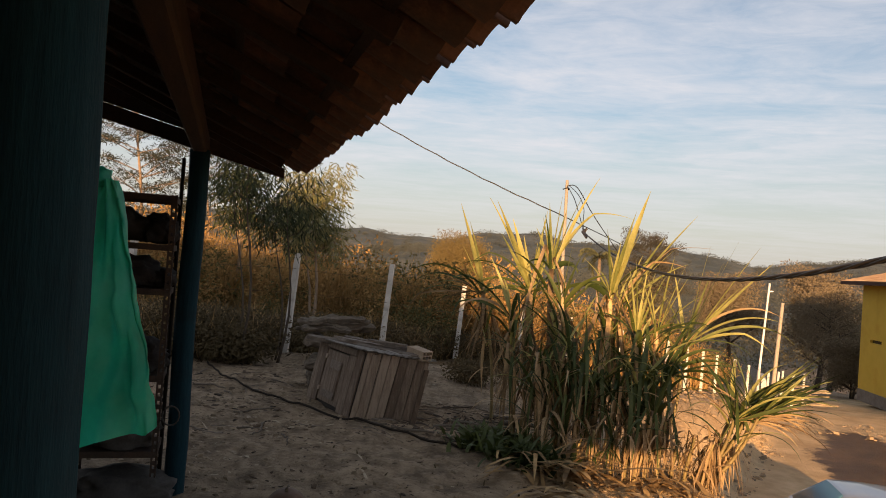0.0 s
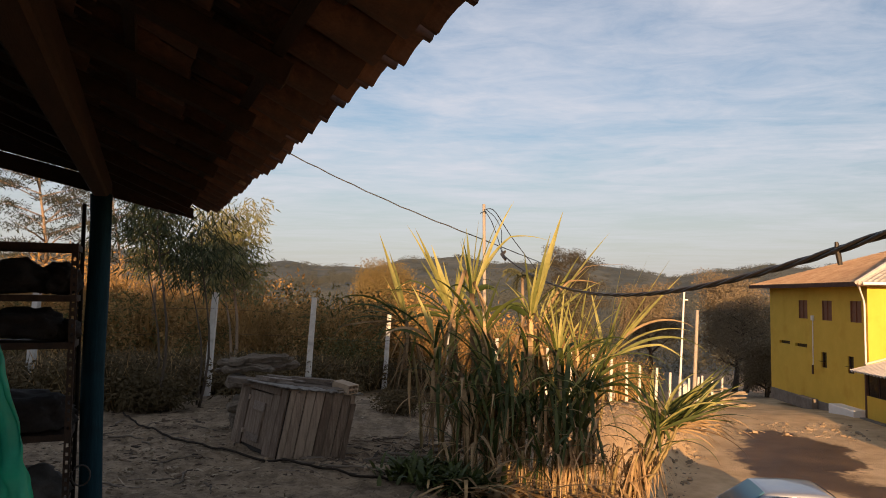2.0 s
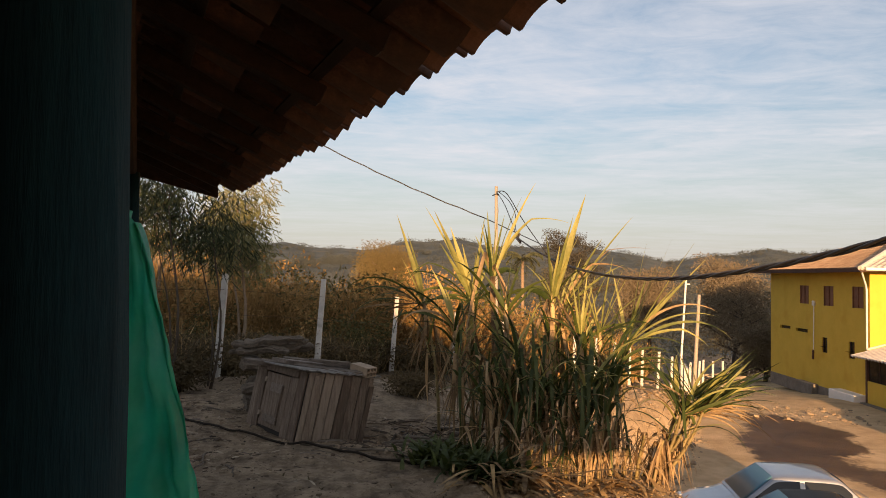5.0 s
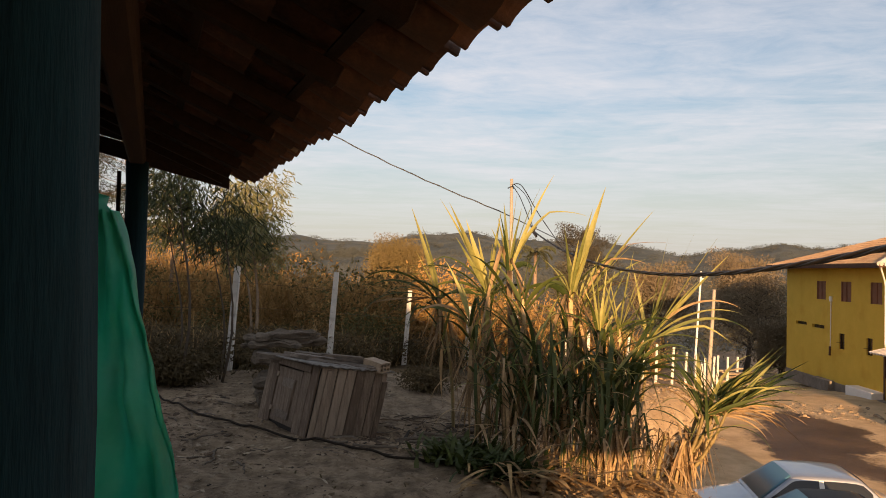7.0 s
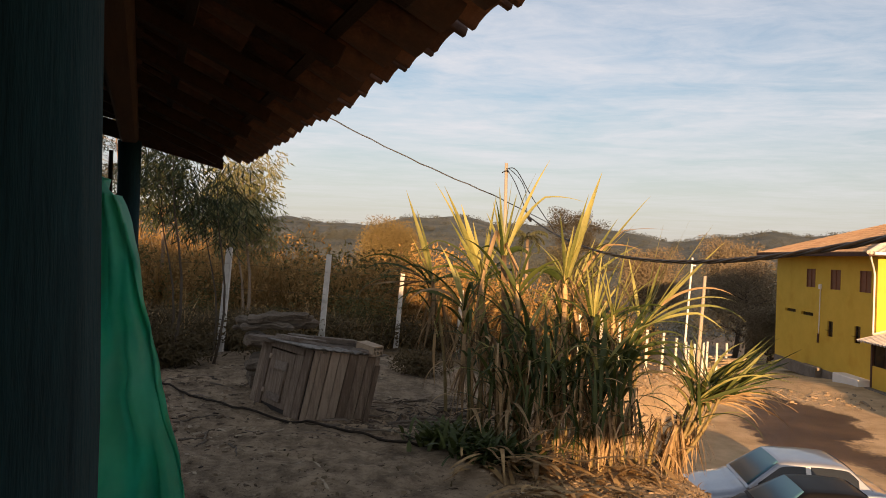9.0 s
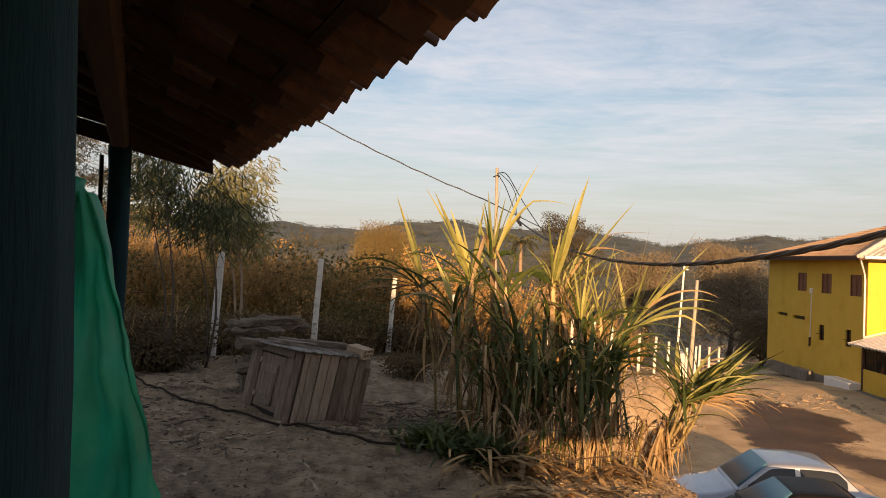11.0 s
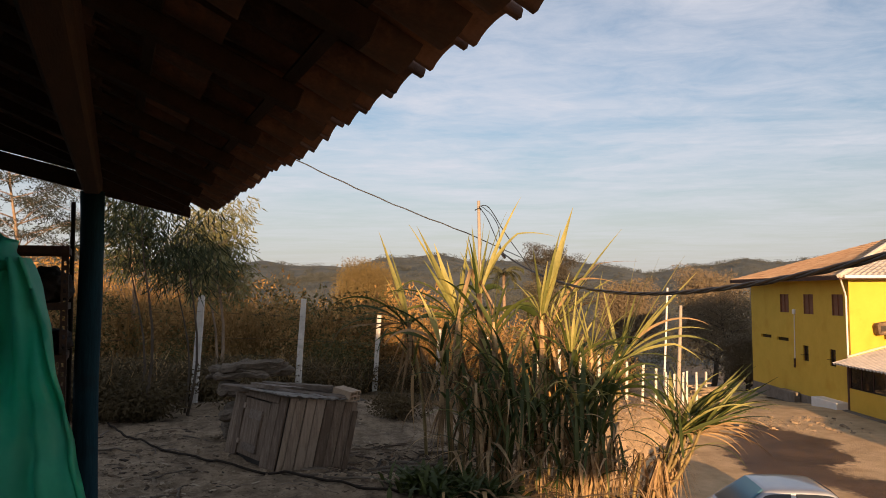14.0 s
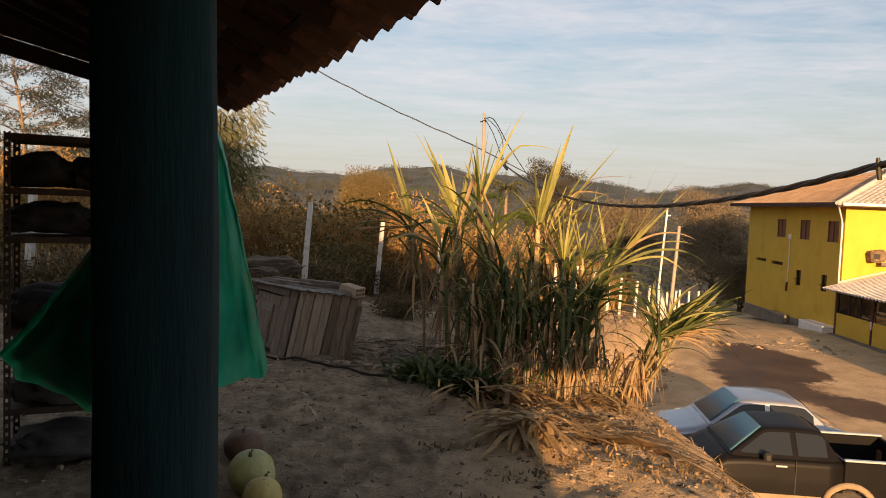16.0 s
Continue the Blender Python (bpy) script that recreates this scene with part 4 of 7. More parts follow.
        x, l, r, lift = x - 0.38, l + 0.32, r * 1.15, lift * 1.45
    tagged(branch("log", x, y, l, r, a, M["log"], "grey dead log in a heap behind the hut", "log", lift, pile.uniform(-0.10, 0.12), 70 + i, up), group=LOGS)
for i, (x, y, l, r, a) in enumerate(((-0.95, 6.75, 0.62, 0.014, 4), (-0.60, 7.35, 0.9, 0.020, -6), (-0.45, 7.15, 0.8, 0.016, 3), (-0.40, 7.55, 0.75, 0.024, -3), (-1.35, 6.92, 0.35, 0.018, -12), (-0.2, 6.9, 0.7, 0.015, 12), (-2.6, 6.9, 0.5, 0.012, 30), (-2.9, 6.2, 0.42, 0.012, -20), (0.1, 7.75, 0.9, 0.03, 6), (-0.1, 8.0, 0.8, 0.022, 10))):
    tagged(branch("stick", x, y, l, r, a, M["log"], "short grey stick on the trampled earth", "stick", 0, 0.02, 20 + i), group="sticks on the yard")

for i in range(46):
    x, y = (pile.uniform(-4.0, -1.75), pile.uniform(6.0, 9.0)) if i < 28 else (pile.uniform(-1.3, 0.15), pile.uniform(6.35, 7.9))
    tagged(branch("stick", x, y, pile.uniform(0.14, 0.5), pile.uniform(0.005, 0.014), pile.uniform(-35, 35) if i >= 28 else pile.uniform(-90, 90), M["log" if i % 3 else "plank_flat"], "thin dead stick on the trampled earth", "stick", 0, 0.02, 120 + i), group="sticks on the yard")

hose_pts = []
for i in range(60):
    f = i / 59
    x = -4.1 + 4.2 * f
    y = 9.6 - 3.25 * (1 - (1 - f) ** 1.7) - 0.12 * math.sin(f * 9) * (1 - f)
    hose_pts.append((x, y, ground_z(x, y) + 0.018 + 0.015 * math.sin(f * 21) ** 2))
tagged(part("hose", tube(hose_pts, 0.012, 8), M["hose"], None, "", None, True), "dark hose lying across the yard", "hose")

rng_np = np.random.default_rng(4)


def scatter_chips(n, xr, yr, size, flatness, mat, name, label, keep=None, slim=0.7):
    """Many small flat splinters and clods lying on the ground."""
    x, y = rng_np.uniform(*xr, n), rng_np.uniform(*yr, n)
    if keep is not None:
        k = keep(x, y)
        x, y = x[k], y[k]
    n = len(x)
    z = height(x, y)
    ln = size * np.minimum(rng_np.lognormal(0, 0.45, n), 2.2)
    wd = ln * rng_np.uniform(0.2 * slim, slim, n)
    th = np.minimum(ln, wd) * flatness
    a = rng_np.uniform(0, 6.283, n)
    c, s_ = np.cos(a), np.sin(a)
    tilt = rng_np.uniform(-0.25, 0.25, n)
    corners = np.array([(-1, -0.8, 0), (0.7, -1, 0), (1, 0.7, 0), (-0.6, 1, 0), (-0.7, -0.5, 1), (0.5, -0.7, 1), (0.7, 0.4, 1), (-0.4, 0.7, 1)], dtype=float)
    jit = corners[None] + rng_np.uniform(-0.25, 0.25, (n, 8, 3)) * np.array((1, 1, 0.5))
    lx, ly, lz = jit[..., 0] * ln[:, None] / 2, jit[..., 1] * wd[:, None] / 2, jit[..., 2] * th[:, None]
    vx, vy = x[:, None] + lx * c[:, None] - ly * s_[:, None], y[:, None] + lx * s_[:, None] + ly * c[:, None]
    vz = z[:, None] + lz + lx * tilt[:, None] - 0.002
    verts = np.stack([vx, vy, vz], -1).reshape(-1, 3)
    f = np.array([(4, 5, 6, 7), (0, 1, 5, 4), (1, 2, 6, 5), (2, 3, 7, 6), (3, 0, 4, 7)])
    faces = (np.arange(n)[:, None, None] * 8 + f[None]).reshape(-1, 4)
    ob = new(name, sheet_mesh(name, verts, faces, mat))
    return tagged(ob, label, "litter", kind="stuff")


scatter_chips(2600, (-4.8, 1.4), (2.6, 11.5), 0.030, 0.35, M["chip"], "wood_chips", "pale wood chips and splinters strewn on the yard", lambda x, y: rng_np.uniform(size=len(x)) < 0.25 + 0.75 * np.exp(-((x + 2.6) / 1.3) ** 2 - ((y - 6.6) / 2.0) ** 2))
scatter_chips(150, (-3.5, -1.8), (4.8, 6.8), 0.060, 0.2, M["chip"], "wood_chips", "pale broken wood pieces before the hut", None, 0.5)
scatter_chips(260, (-4.5, 0.6), (5.0, 11.0), 0.11, 0.12, M["chip"], "splinters", "long pale splinters and bark on the earth", None, 0.22)
scatter_chips(5200, (-5.0, 1.3), (4.6, 11.8), 0.036, 0.22, M["dark_litter"], "leaf_litter", "dark dead leaves and bark strewn over the yard", lambda x, y: (wobble(x, y, 0.9, 12) + rng_np.uniform(-0.5, 0.5, len(x))) > 0.25)
scatter_chips(1500, (-4.4, -1.9), (6.4, 10.2), 0.060, 0.16, M["dark_litter"], "leaf_litter", "dark bark and dead leaves round the hut", lambda x, y: (wobble(x, y, 0.6, 14) + rng_np.uniform(-0.4, 0.4, len(x))) > 0.15)
scatter_chips(160, (-4.4, -1.7), (5.2, 9.0), 0.16, 0.10, M["chip"], "splinters", "pale split sticks on the dark litter", None, 0.12)
scatter_chips(420, (-1.0, 0.5), (6.6, 8.6), 0.17, 0.25, M["dark_litter"], "leaf_litter", "dark bark strips and sticks beside the hut", None, 0.14)
scatter_chips(900, (0.5, 3.2), (3.4, 6.6), 0.032, 0.3, M["dark_litter"], "leaf_litter", "brown leaf scraps and rubbish on the bank")
scatter_chips(70, (0.7, 2.6), (4.0, 5.9), 0.15, 0.10, M["chip"], "splinters", "pale straw pieces on the bank", None, 0.16)
scatter_chips(4500, (0.8, 4.6), (3.2, 9.5), 0.020, 0.7, M["stone"], "clods", "pale clods and gravel on the bank")
scatter_chips(2600, (2.0, 8.5), (9.5, 27.0), 0.10, 0.6, M["stone"], "clods", "pale clods and rubble on the bank below the fence", lambda x, y: (x < road_edge(y) + 0.3) & (x > road_edge(y) - 3.2))
scatter_chips(260, (-2.6, 1.2), (2.4, 6.4), 0.032, 0.30, M["dark_litter"], "leaf_litter", "curled dark leaves lying on the near yard", lambda x, y: wobble(x, y, 0.5, 17) > 0.0, 0.6)
scatter_chips(1500, (-3.5, 1.2), (2.6, 9.0), 0.030, 0.6, M["stone"], "pebbles", "small earth clods on the yard")
scatter_chips(380, (9.2, 12.2), (27.0, 37.0), 0.11, 0.6, M["stone"], "rubble", "pale rubble along the road's edge")
scatter_chips(120, (12.5, 16.5), (26.0, 29.5), 0.12, 0.5, M["stone"], "rubble", "broken rubble on the dirt road")


# ---- fence ----
def fence_post(x, y, tall, lean, lean_y=0.0, size=0.105):
    z = ground_z(x, y)
    th = thing("fence_post", pose(x, y, z - 0.12, lean_y, lean, random.uniform(-14, 14)), "leaning whitewashed concrete fence post", "fence post", "fence posts")
    bm = bmesh.new()
    h = tall + 0.12
    prev = None
    for i in range(6):
        f = i / 5
        w = size * (1 - 0.18 * f) / 2
        ring = [bm.verts.new((sx * w + random.uniform(-1, 1) * 0.003, sy * w + random.uniform(-1, 1) * 0.003, h * f)) for sx, sy in ((-1, -1), (1, -1), (1, 1), (-1, 1))]
        if prev:
            for k in range(4):
                bm.faces.new((prev[k], prev[(k + 1) % 4], ring[(k + 1) % 4], ring[k]))
        else:
            bm.faces.new(ring[::-1])
        prev = ring
    bm.faces.new(prev)
    part("shaft", bm, M["concrete"], th)
    return th


for x, y, tall, lean in ((-5.9, 10.45, 1.75, 3), (-3.66, 11.62, 1.66, 3.6), (-2.29, 13.0, 1.72, 3.4), (-1.12, 15.6, 1.62, 3.6)):
    fence_post(x, y, tall, lean)
for m_ in (0.10, 0.20, 0.33, 0.40, 0.47, 0.54, 0.605, 0.66, 0.735, 0.805, 0.862, 0.915, 0.97, 1.0, 1.07, 1.14):
    fence_post(-1.05 + 12.86 * m_, 15.7 + 17.3 * m_, 1.5, random.uniform(0.5, 3.0), size=0.10)
wires = thing("fence_wire", pose(0, 0, 0), "thin rusty wire strung between the fence posts", "wire", kind="structure")
pp = [(-5.9, 10.45), (-3.66, 11.62), (-2.29, 13.0), (-1.12, 15.6), (0.24, 17.4), (2.4, 20.3), (5.9, 25.0), (9.3, 29.6), (12.7, 34.2)]
for h in (0.5, 1.0, 1.4):
    part("strand", tube([(x + 0.06 * h, y - 0.06, ground_z(x, y) + h) for x, y in pp], 0.0025, 4), M["rust"], wires)


# ---- yellow house across the road; x along its front, y along its side, z from the road ----
HOUSE = pose(18.12, 30.76, ROAD_Z - 0.12, 0, 0, -1.72)
house = thing("yellow_house", HOUSE, "two-storey yellow painted house with a hipped tile roof", "house")
HX, HY, HT = 13.0, 10.0, 5.72


def wall_with_holes(y0, y1, z0, z1, holes, x0, x1):
    """A wall in the y-z plane, thick from x0 to x1, pierced by holes (y0, y1, z0, z1)."""
    bm = bmesh.new()
    ys = sorted({y0, y1, *(v for h in holes for v in h[:2])})
    zs_ = sorted({z0, z1, *(v for h in holes for v in h[2:])})
    for a, b in zip(ys, ys[1:]):
        for c, d in zip(zs_, zs_[1:]):
            inside = any(h[0] <= a and b <= h[1] and h[2] <= c and d <= h[3] for h in holes)
            if not inside:
                add_box(bm, x0, x1, a, b, c, d)
    bmesh.ops.remove_doubles(bm, verts=bm.verts[:], dist=1e-5)
    # drop the faces that two neighbouring blocks share
    seen = {}
    for f in bm.faces:
        seen.setdefault(tuple(sorted(v.index for v in f.verts)), []).append(f)
    bm.verts.index_update()
    keys = {}
    for f in bm.faces[:]:
        keys.setdefault(tuple(sorted(v.index for v in f.verts)), []).append(f)
    bmesh.ops.delete(bm, geom=[f for fs in keys.values() if len(fs) > 1 for f in fs], context="FACES_ONLY")
    return bm


UP = [(5.50, 6.42, 4.14, 5.06), (3.05, 3.96, 4.12, 5.06), (0.48, 1.38, 4.12, 5.06)]
SLIT = [(7.56, 8.84, 2.73, 2.90), (5.62, 6.94, 2.68, 2.86)]
LOW = [(3.64, 4.16, 1.86, 2.60), (1.22, 1.72, 1.84, 2.60)]
part("wall", wall_with_holes(0.0, HY, 0.22, HT, UP + SLIT + LOW, 0, 0.18), M["yellow"], house, "yellow painted side wall")
bm = bmesh.new()
add_box(bm, 0.18, HX, 0.0, 0.18, 0.22, HT)
part("wall", bm, M["yellow"], house, "bright yellow front wall")
part("wall", box(0.18, HX, HY - 0.18, HY, 0.22, HT), M["yellow"], house)
part("wall", box(HX - 0.18, HX, 0.18, HY - 0.18, 0.22, HT), M["yellow"], house)
# dark band along the foot of the walls stands in for shadow
part("plinth", box(-0.03, HX, -0.02, HY, -0.4, 0.22, 0.01), M["plinth"], house, "dark band at the wall foot standing in for shadow")
part("upper_floor", box(0.18, HX - 0.18, 0.18, HY - 0.18, 2.95, 3.1), M["shade_fill"], house)
for y0, y1, z0, z1 in UP:
    w = part("window", box(0.035, 0.075, y0, y1, z0, z1), M["shutter"], house, "closed red-brown window shutter")
    part("frame", box(-0.012, 0.034, y0 + 0.0, y0 + 0.05, z0, z1), M["shutter"], w)
    part("frame", box(-0.012, 0.034, y1 - 0.05, y1, z0, z1), M["shutter"], w)
    part("rail", box(-0.004, 0.034, (y0 + y1) / 2 - 0.02, (y0 + y1) / 2 + 0.02, z0, z1), M["shutter"], w)
for y0, y1, z0, z1 in LOW:
    w = part("window", box(0.10, 0.115, y0, y1, z0, z1), M["pane"], house, "small dark glazed window")
    part("frame", box(0.06, 0.10, y0, y0 + 0.035, z0, z1), M["darkwood"], w)
    part("frame", box(0.06, 0.10, y1 - 0.035, y1, z0, z1), M["darkwood"], w)
    part("sash", box(-0.16, 0.06, y0 + 0.06, y1 - 0.06, z0 + 0.30, z0 + 0.318), M["pane"], w, "tilted open glass leaf")
for y0, y1, z0, z1 in SLIT:
    w = part("window", box(0.12, 0.13, y0, y1, z0, z1), M["pane"], house, "narrow dark slit window")

# hipped roof with eaves; each slope carries its own rows of tiles
OV = 0.85
RZ = HT + 2.28
cx0, cx1, cy0, cy1 = -OV, HX + OV, -OV, HY + OV
ax0, ax1, ay = 5.6, HX - 5.0, 5.0
EZ = HT + 0.12


def roof_slope(a, b, c, d, mat, n_rows, n_cols, label):
    """Rows of flat-lapped tiles between the eave a-b and the ridge d-c."""
    verts, faces = [], []
    a, b, c, d = (Vector(v) for v in (a, b, c, d))
    nrm = (b - a).cross(d - a).normalized()
    if nrm.z < 0:
        nrm = -nrm
    for i in range(n_rows):
        f0, f1 = i / n_rows, (i + 1.12) / n_rows
        l0, r0 = a.lerp(d, f0), b.lerp(c, f0)
        l1, r1 = a.lerp(d, min(f1, 1)), b.lerp(c, min(f1, 1))
        wide = (r0 - l0).length
        m = max(1, int(n_cols * wide / (b - a).length))
        for j in range(m):
            g0, g1 = j / m, (j + 0.94) / m
            p = [l0.lerp(r0, g0), l0.lerp(r0, g1), l1.lerp(r1, g1), l1.lerp(r1, g0)]
            mid = (p[0] + p[1]) / 2
            mid2 = (p[2] + p[3]) / 2
            n0 = len(verts)
            verts += [p[0] + nrm * 0.026, mid + nrm * 0.056, p[1] + nrm * 0.026, p[2], mid2 + nrm * 0.035, p[3]]
            faces += [(n0, n0 + 1, n0 + 4, n0 + 5), (n0 + 1, n0 + 2, n0 + 3, n0 + 4)]
    me = bpy.data.meshes.new("tile_field")
    me.from_pydata([tuple(v) for v in verts], [], faces)
    me.materials.append(mat)
    ob = new("tile_field", me)
    ob.parent = house
    tagged(ob, label, kind="stuff")
    bm = bmesh.new()
    low = [bm.verts.new(v - nrm * 0.05) for v in (a, b, c, d)]
    hi = [bm.verts.new(v + nrm * 0.005) for v in (a, b, c, d)]
    bm.faces.new(hi)
    bm.faces.new(low[::-1])
    for k in range(4):
        bm.faces.new((low[k], low[(k + 1) % 4], hi[(k + 1) % 4], hi[k]))
    bmesh.ops.remove_doubles(bm, verts=bm.verts[:], dist=1e-4)
    bmesh.ops.recalc_face_normals(bm, faces=bm.faces[:])
    part("roof_deck", bm, mat, house)


A_, B_, C_, D_ = (cx0, cy0, EZ), (cx1, cy0, EZ), (cx1, cy1, EZ), (cx0, cy1, EZ)
P_, Q_ = (ax0, ay, RZ), (ax1, ay, RZ)
roof_slope(D_, A_, P_, tuple(Vector(P_) + Vector((0, 0.02, 0))), M["roof_orange"], 17, 46, "sunlit orange-brown clay tiles with pale patches")
roof_slope(A_, B_, Q_, P_, M["roof_grey"], 17, 56, "pale grey cement tiles")
roof_slope(B_, C_, Q_, tuple(Vector(Q_) + Vector((0, 0.02, 0))), M["roof_orange"], 8, 20, "")
roof_slope(C_, D_, P_, Q_, M["roof_orange"], 8, 20, "")
part("hip_cap", tube([A_, tuple(Vector(A_).lerp(Vector(P_), 0.5) + Vector((0, 0, 0.07))), (ax0, ay, RZ + 0.08)], 0.10, 8), M["roof_grey"], house, "pale mortared hip tiles")
part("ridge_cap", tube([(ax0, ay, RZ + 0.08), (ax1, ay, RZ + 0.08)], 0.10, 8), M["roof_grey"], house)
part("soffit", box(cx0 + 0.03, cx1 - 0.03, cy0 + 0.03, cy1 - 0.03, HT - 0.02, HT + 0.04), M["darkwood"], house, "dark boarded soffit")
part("fascia", box(cx0, cx0 + 0.03, cy0, cy1, HT - 0.04, HT + 0.15), M["darkwood"], house)
part("gutter", box(cx0 + 0.2, cx1, cy0 - 0.10, cy0, HT + 0.02, HT + 0.15, 0.02), M["white"], house, "white gutter along the front eave")
part("downpipe", tube([(-0.70, -0.78, HT + 0.03), (-0.62, -0.55, HT - 0.06), (-0.10, 0.10, HT - 0.62), (-0.06, 0.12, HT - 0.80), (-0.06, 0.12, 2.35)], 0.038, 8), M["white"], house, "white plastic downpipe")
part("conduit", tube([(-0.03, 4.90, 4.10), (-0.03, 4.94, 2.1), (-0.03, 4.98, 1.5)], 0.022, 6), M["white"], house, "thin pale conduit with a dark lower end")
part("conduit_box", box(-0.09, 0.0, 4.80, 5.0, 4.08, 4.32, 0.01), M["white"], house)
part("conduit_end", tube([(-0.04, 4.96, 1.9), (-0.04, 4.98, 1.45)], 0.05, 6), M["darkwood"], house)
bm = box(0.98, 1.64, -0.46, 0.0, 3.36, 3.88, 0.08)
bmesh.ops.rotate(bm, cent=(1.3, -0.2, 3.6), matrix=Matrix.Rotation(radians(-9), 3, "Y"), verts=bm.verts[:])
fan = part("extractor", bm, M["soot"], house, "sooty rusted kitchen extractor box")
part("grille", box(1.06, 1.34, -0.475, -0.45, 3.50, 3.74, 0.006), M["trim"], fan, "dark slotted grille")
for k in range(4):
    part("slat", box(1.07, 1.33, -0.482, -0.470, 3.53 + 0.055 * k, 3.545 + 0.055 * k), M["rust"], fan)
part("duct", box(1.45, 3.1, -0.40, -0.22, 3.20, 3.36, 0.01), M["plank_flat"], house, "wooden arm under the extractor")
part("step_block", box(-0.62, -0.03, 0.15, 2.3, -0.3, 0.42, 0.02), M["white"], house, "low whitewashed block at the wall")
part("cellar_step", box(-0.35, -0.03, 4.5, 6.2, -0.3, 0.28, 0.02), M["plinth"], house)

# open porch before the front wall
PORCH = HOUSE @ pose(0.22, 0, 0.08)
porch = thing("porch", PORCH, "open porch with corrugated roof and low yellow walls", "porch")
PY0, PX0 = -9.0, -0.45
part("low_wall", box(PX0, PX0 + 0.14, PY0, -0.05, -0.3, 1.02, 0.01), M["yellow"], porch, "low yellow wall")
part("floor_slab", box(PX0 - 0.25, 6.0, PY0, -0.05, -0.3, 0.10, 0.02), M["plinth"], porch)
part("inner_wall", box(4.2, 4.35, PY0, -0.05, 0.1, 2.6), M["shade_fill"], porch, "porch back wall coloured for the shade there")
for y in (-0.15, -2.85, -5.55, -8.25):
    part("porch_post", box(PX0 - 0.02, PX0 + 0.12, y - 0.07, y + 0.07, -0.2, 2.18, 0.01), M["darkwood"], porch)
part("tape", box(PX0 - 0.04, PX0 - 0.021, -2.89, -2.81, 0.72, 1.05), M["white"], porch, "white strip on the post")
part("head_beam", box(PX0 - 0.01, PX0 + 0.10, PY0, -0.05, 2.02, 2.16), M["darkwood"], porch)
for y0, y1 in ((-2.75, -0.25), (-5.45, -2.95), (-8.15, -5.65)):
    w = part("glazing", box(PX0 + 0.05, PX0 + 0.06, y0, y1, 1.02, 2.02), M["pane"], porch, "dusty dark porch glazing")
    for i in range(1, 3):
        y = y0 + (y1 - y0) * i / 3
        part("glazing_bar", box(PX0 + 0.03, PX0 + 0.05, y - 0.02, y + 0.02, 1.02, 2.02), M["darkwood"], w)


def corrugated(x0, z0, x1, z1, y0, y1, pitch=0.24, amp=0.045):
    n = int((y1 - y0) / pitch * 6)
    ys = np.linspace(y0, y1, n)
    wave = amp * np.sin((ys - y0) / pitch * 2 * math.pi)
    verts, faces = [], []
    steps = 3
    for i in range(steps + 1):
        f = i / steps
        for t in (0.0, -0.012):
            verts += [(x0 + (x1 - x0) * f, y, z0 + (z1 - z0) * f + w_ + t) for y, w_ in zip(ys, wave)]
    for i in range(steps):
        for side in (0, 1):
            o, p = (2 * i + side) * n, (2 * (i + 1) + side) * n
            for k in range(n - 1):
                q = (o + k, o + k + 1, p + k + 1, p + k)
                faces.append(q if side else q[::-1])
    for k in range(n - 1):
        faces.append((k, n + k, n + k + 1, k + 1))
    bm = bmesh.new()
    vs = [bm.verts.new(v) for v in verts]
    for f in faces:
        bm.faces.new([vs[i] for i in f])
    return bm


part("roof_sheet", corrugated(-1.05, 2.05, 2.6, 3.0, PY0, -0.02), M["sheet"], porch, "pale corrugated fibre-cement sheets")
part("roof_sheet", corrugated(1.9, 3.45, 5.6, 4.2, PY0, -1.0), M["sheet"], porch, "upper corrugated sheets")
part("clerestory", box(2.5, 2.6, PY0, -0.05, 2.7, 3.5), M["shade_fill"], porch)
part("rafter", box(-0.9, 2.5, -0.10, -0.04, 1.98, 2.06), M["darkwood"], porch)
part("flashing", tube([(-0.4, -0.04, 2.32), (1.0, -0.04, 2.70), (2.3, -0.04, 3.02)], 0.05, 6), M["roof_grey"], porch)

# ---- vehicles ----


def wheel(parent, x, y, z, r, wide, side):
    w = part("wheel", _tyre(r, wide), M["rubber"], parent, "dusty tyre", pose(x, y, z), True)
    bm = bmesh.new()
    for k in range(5):
        a = 2 * math.pi * k / 5
        add_box(bm, -0.035, 0.035, -0.012, 0.012, 0.03, r * 0.60, Matrix.Translation((0, side * wide * 0.42, 0)) @ Matrix.Rotation(a, 4, "Y"))
    add_tube(bm, [(0, side * wide * 0.30, 0), (0, side * wide * 0.40, 0)], r * 0.60, 20)
    add_tube(bm, [(0, side * wide * 0.40, 0), (0, side * wide * 0.48, 0)], 0.05, 12)
    part("rim", bm, M["rim"], w, "dusty five-spoke rim")


def _tyre(r, wide):
    bm = bmesh.new()
    prof = [(-0.5, 0.62), (-0.5, 0.86), (-0.42, 0.97), (-0.25, 1.0), (0.25, 1.0), (0.42, 0.97), (0.5, 0.86), (0.5, 0.62)]
    n = 28
    rings_ = [[bm.verts.new((r * q * math.cos(2 * math.pi * k / n), wide * p, r * q * math.sin(2 * math.pi * k / n))) for p, q in prof] for k in range(n)]
    for k in range(n):
        a, b = rings_[k], rings_[(k + 1) % n]
        for i in range(len(prof) - 1):
            bm.faces.new((a[i], a[i + 1], b[i + 1], b[i]))
    bmesh.ops.recalc_face_normals(bm, faces=bm.faces[:])
    return bm


def loft(stations, wide, tuck, n_side=2):
    """A shell from stations (x, low z, high z, half width factor); rounded across."""
    bm = bmesh.new()
    rows = []
    for x, z0, z1, w in stations:
        hw = wide / 2 * w
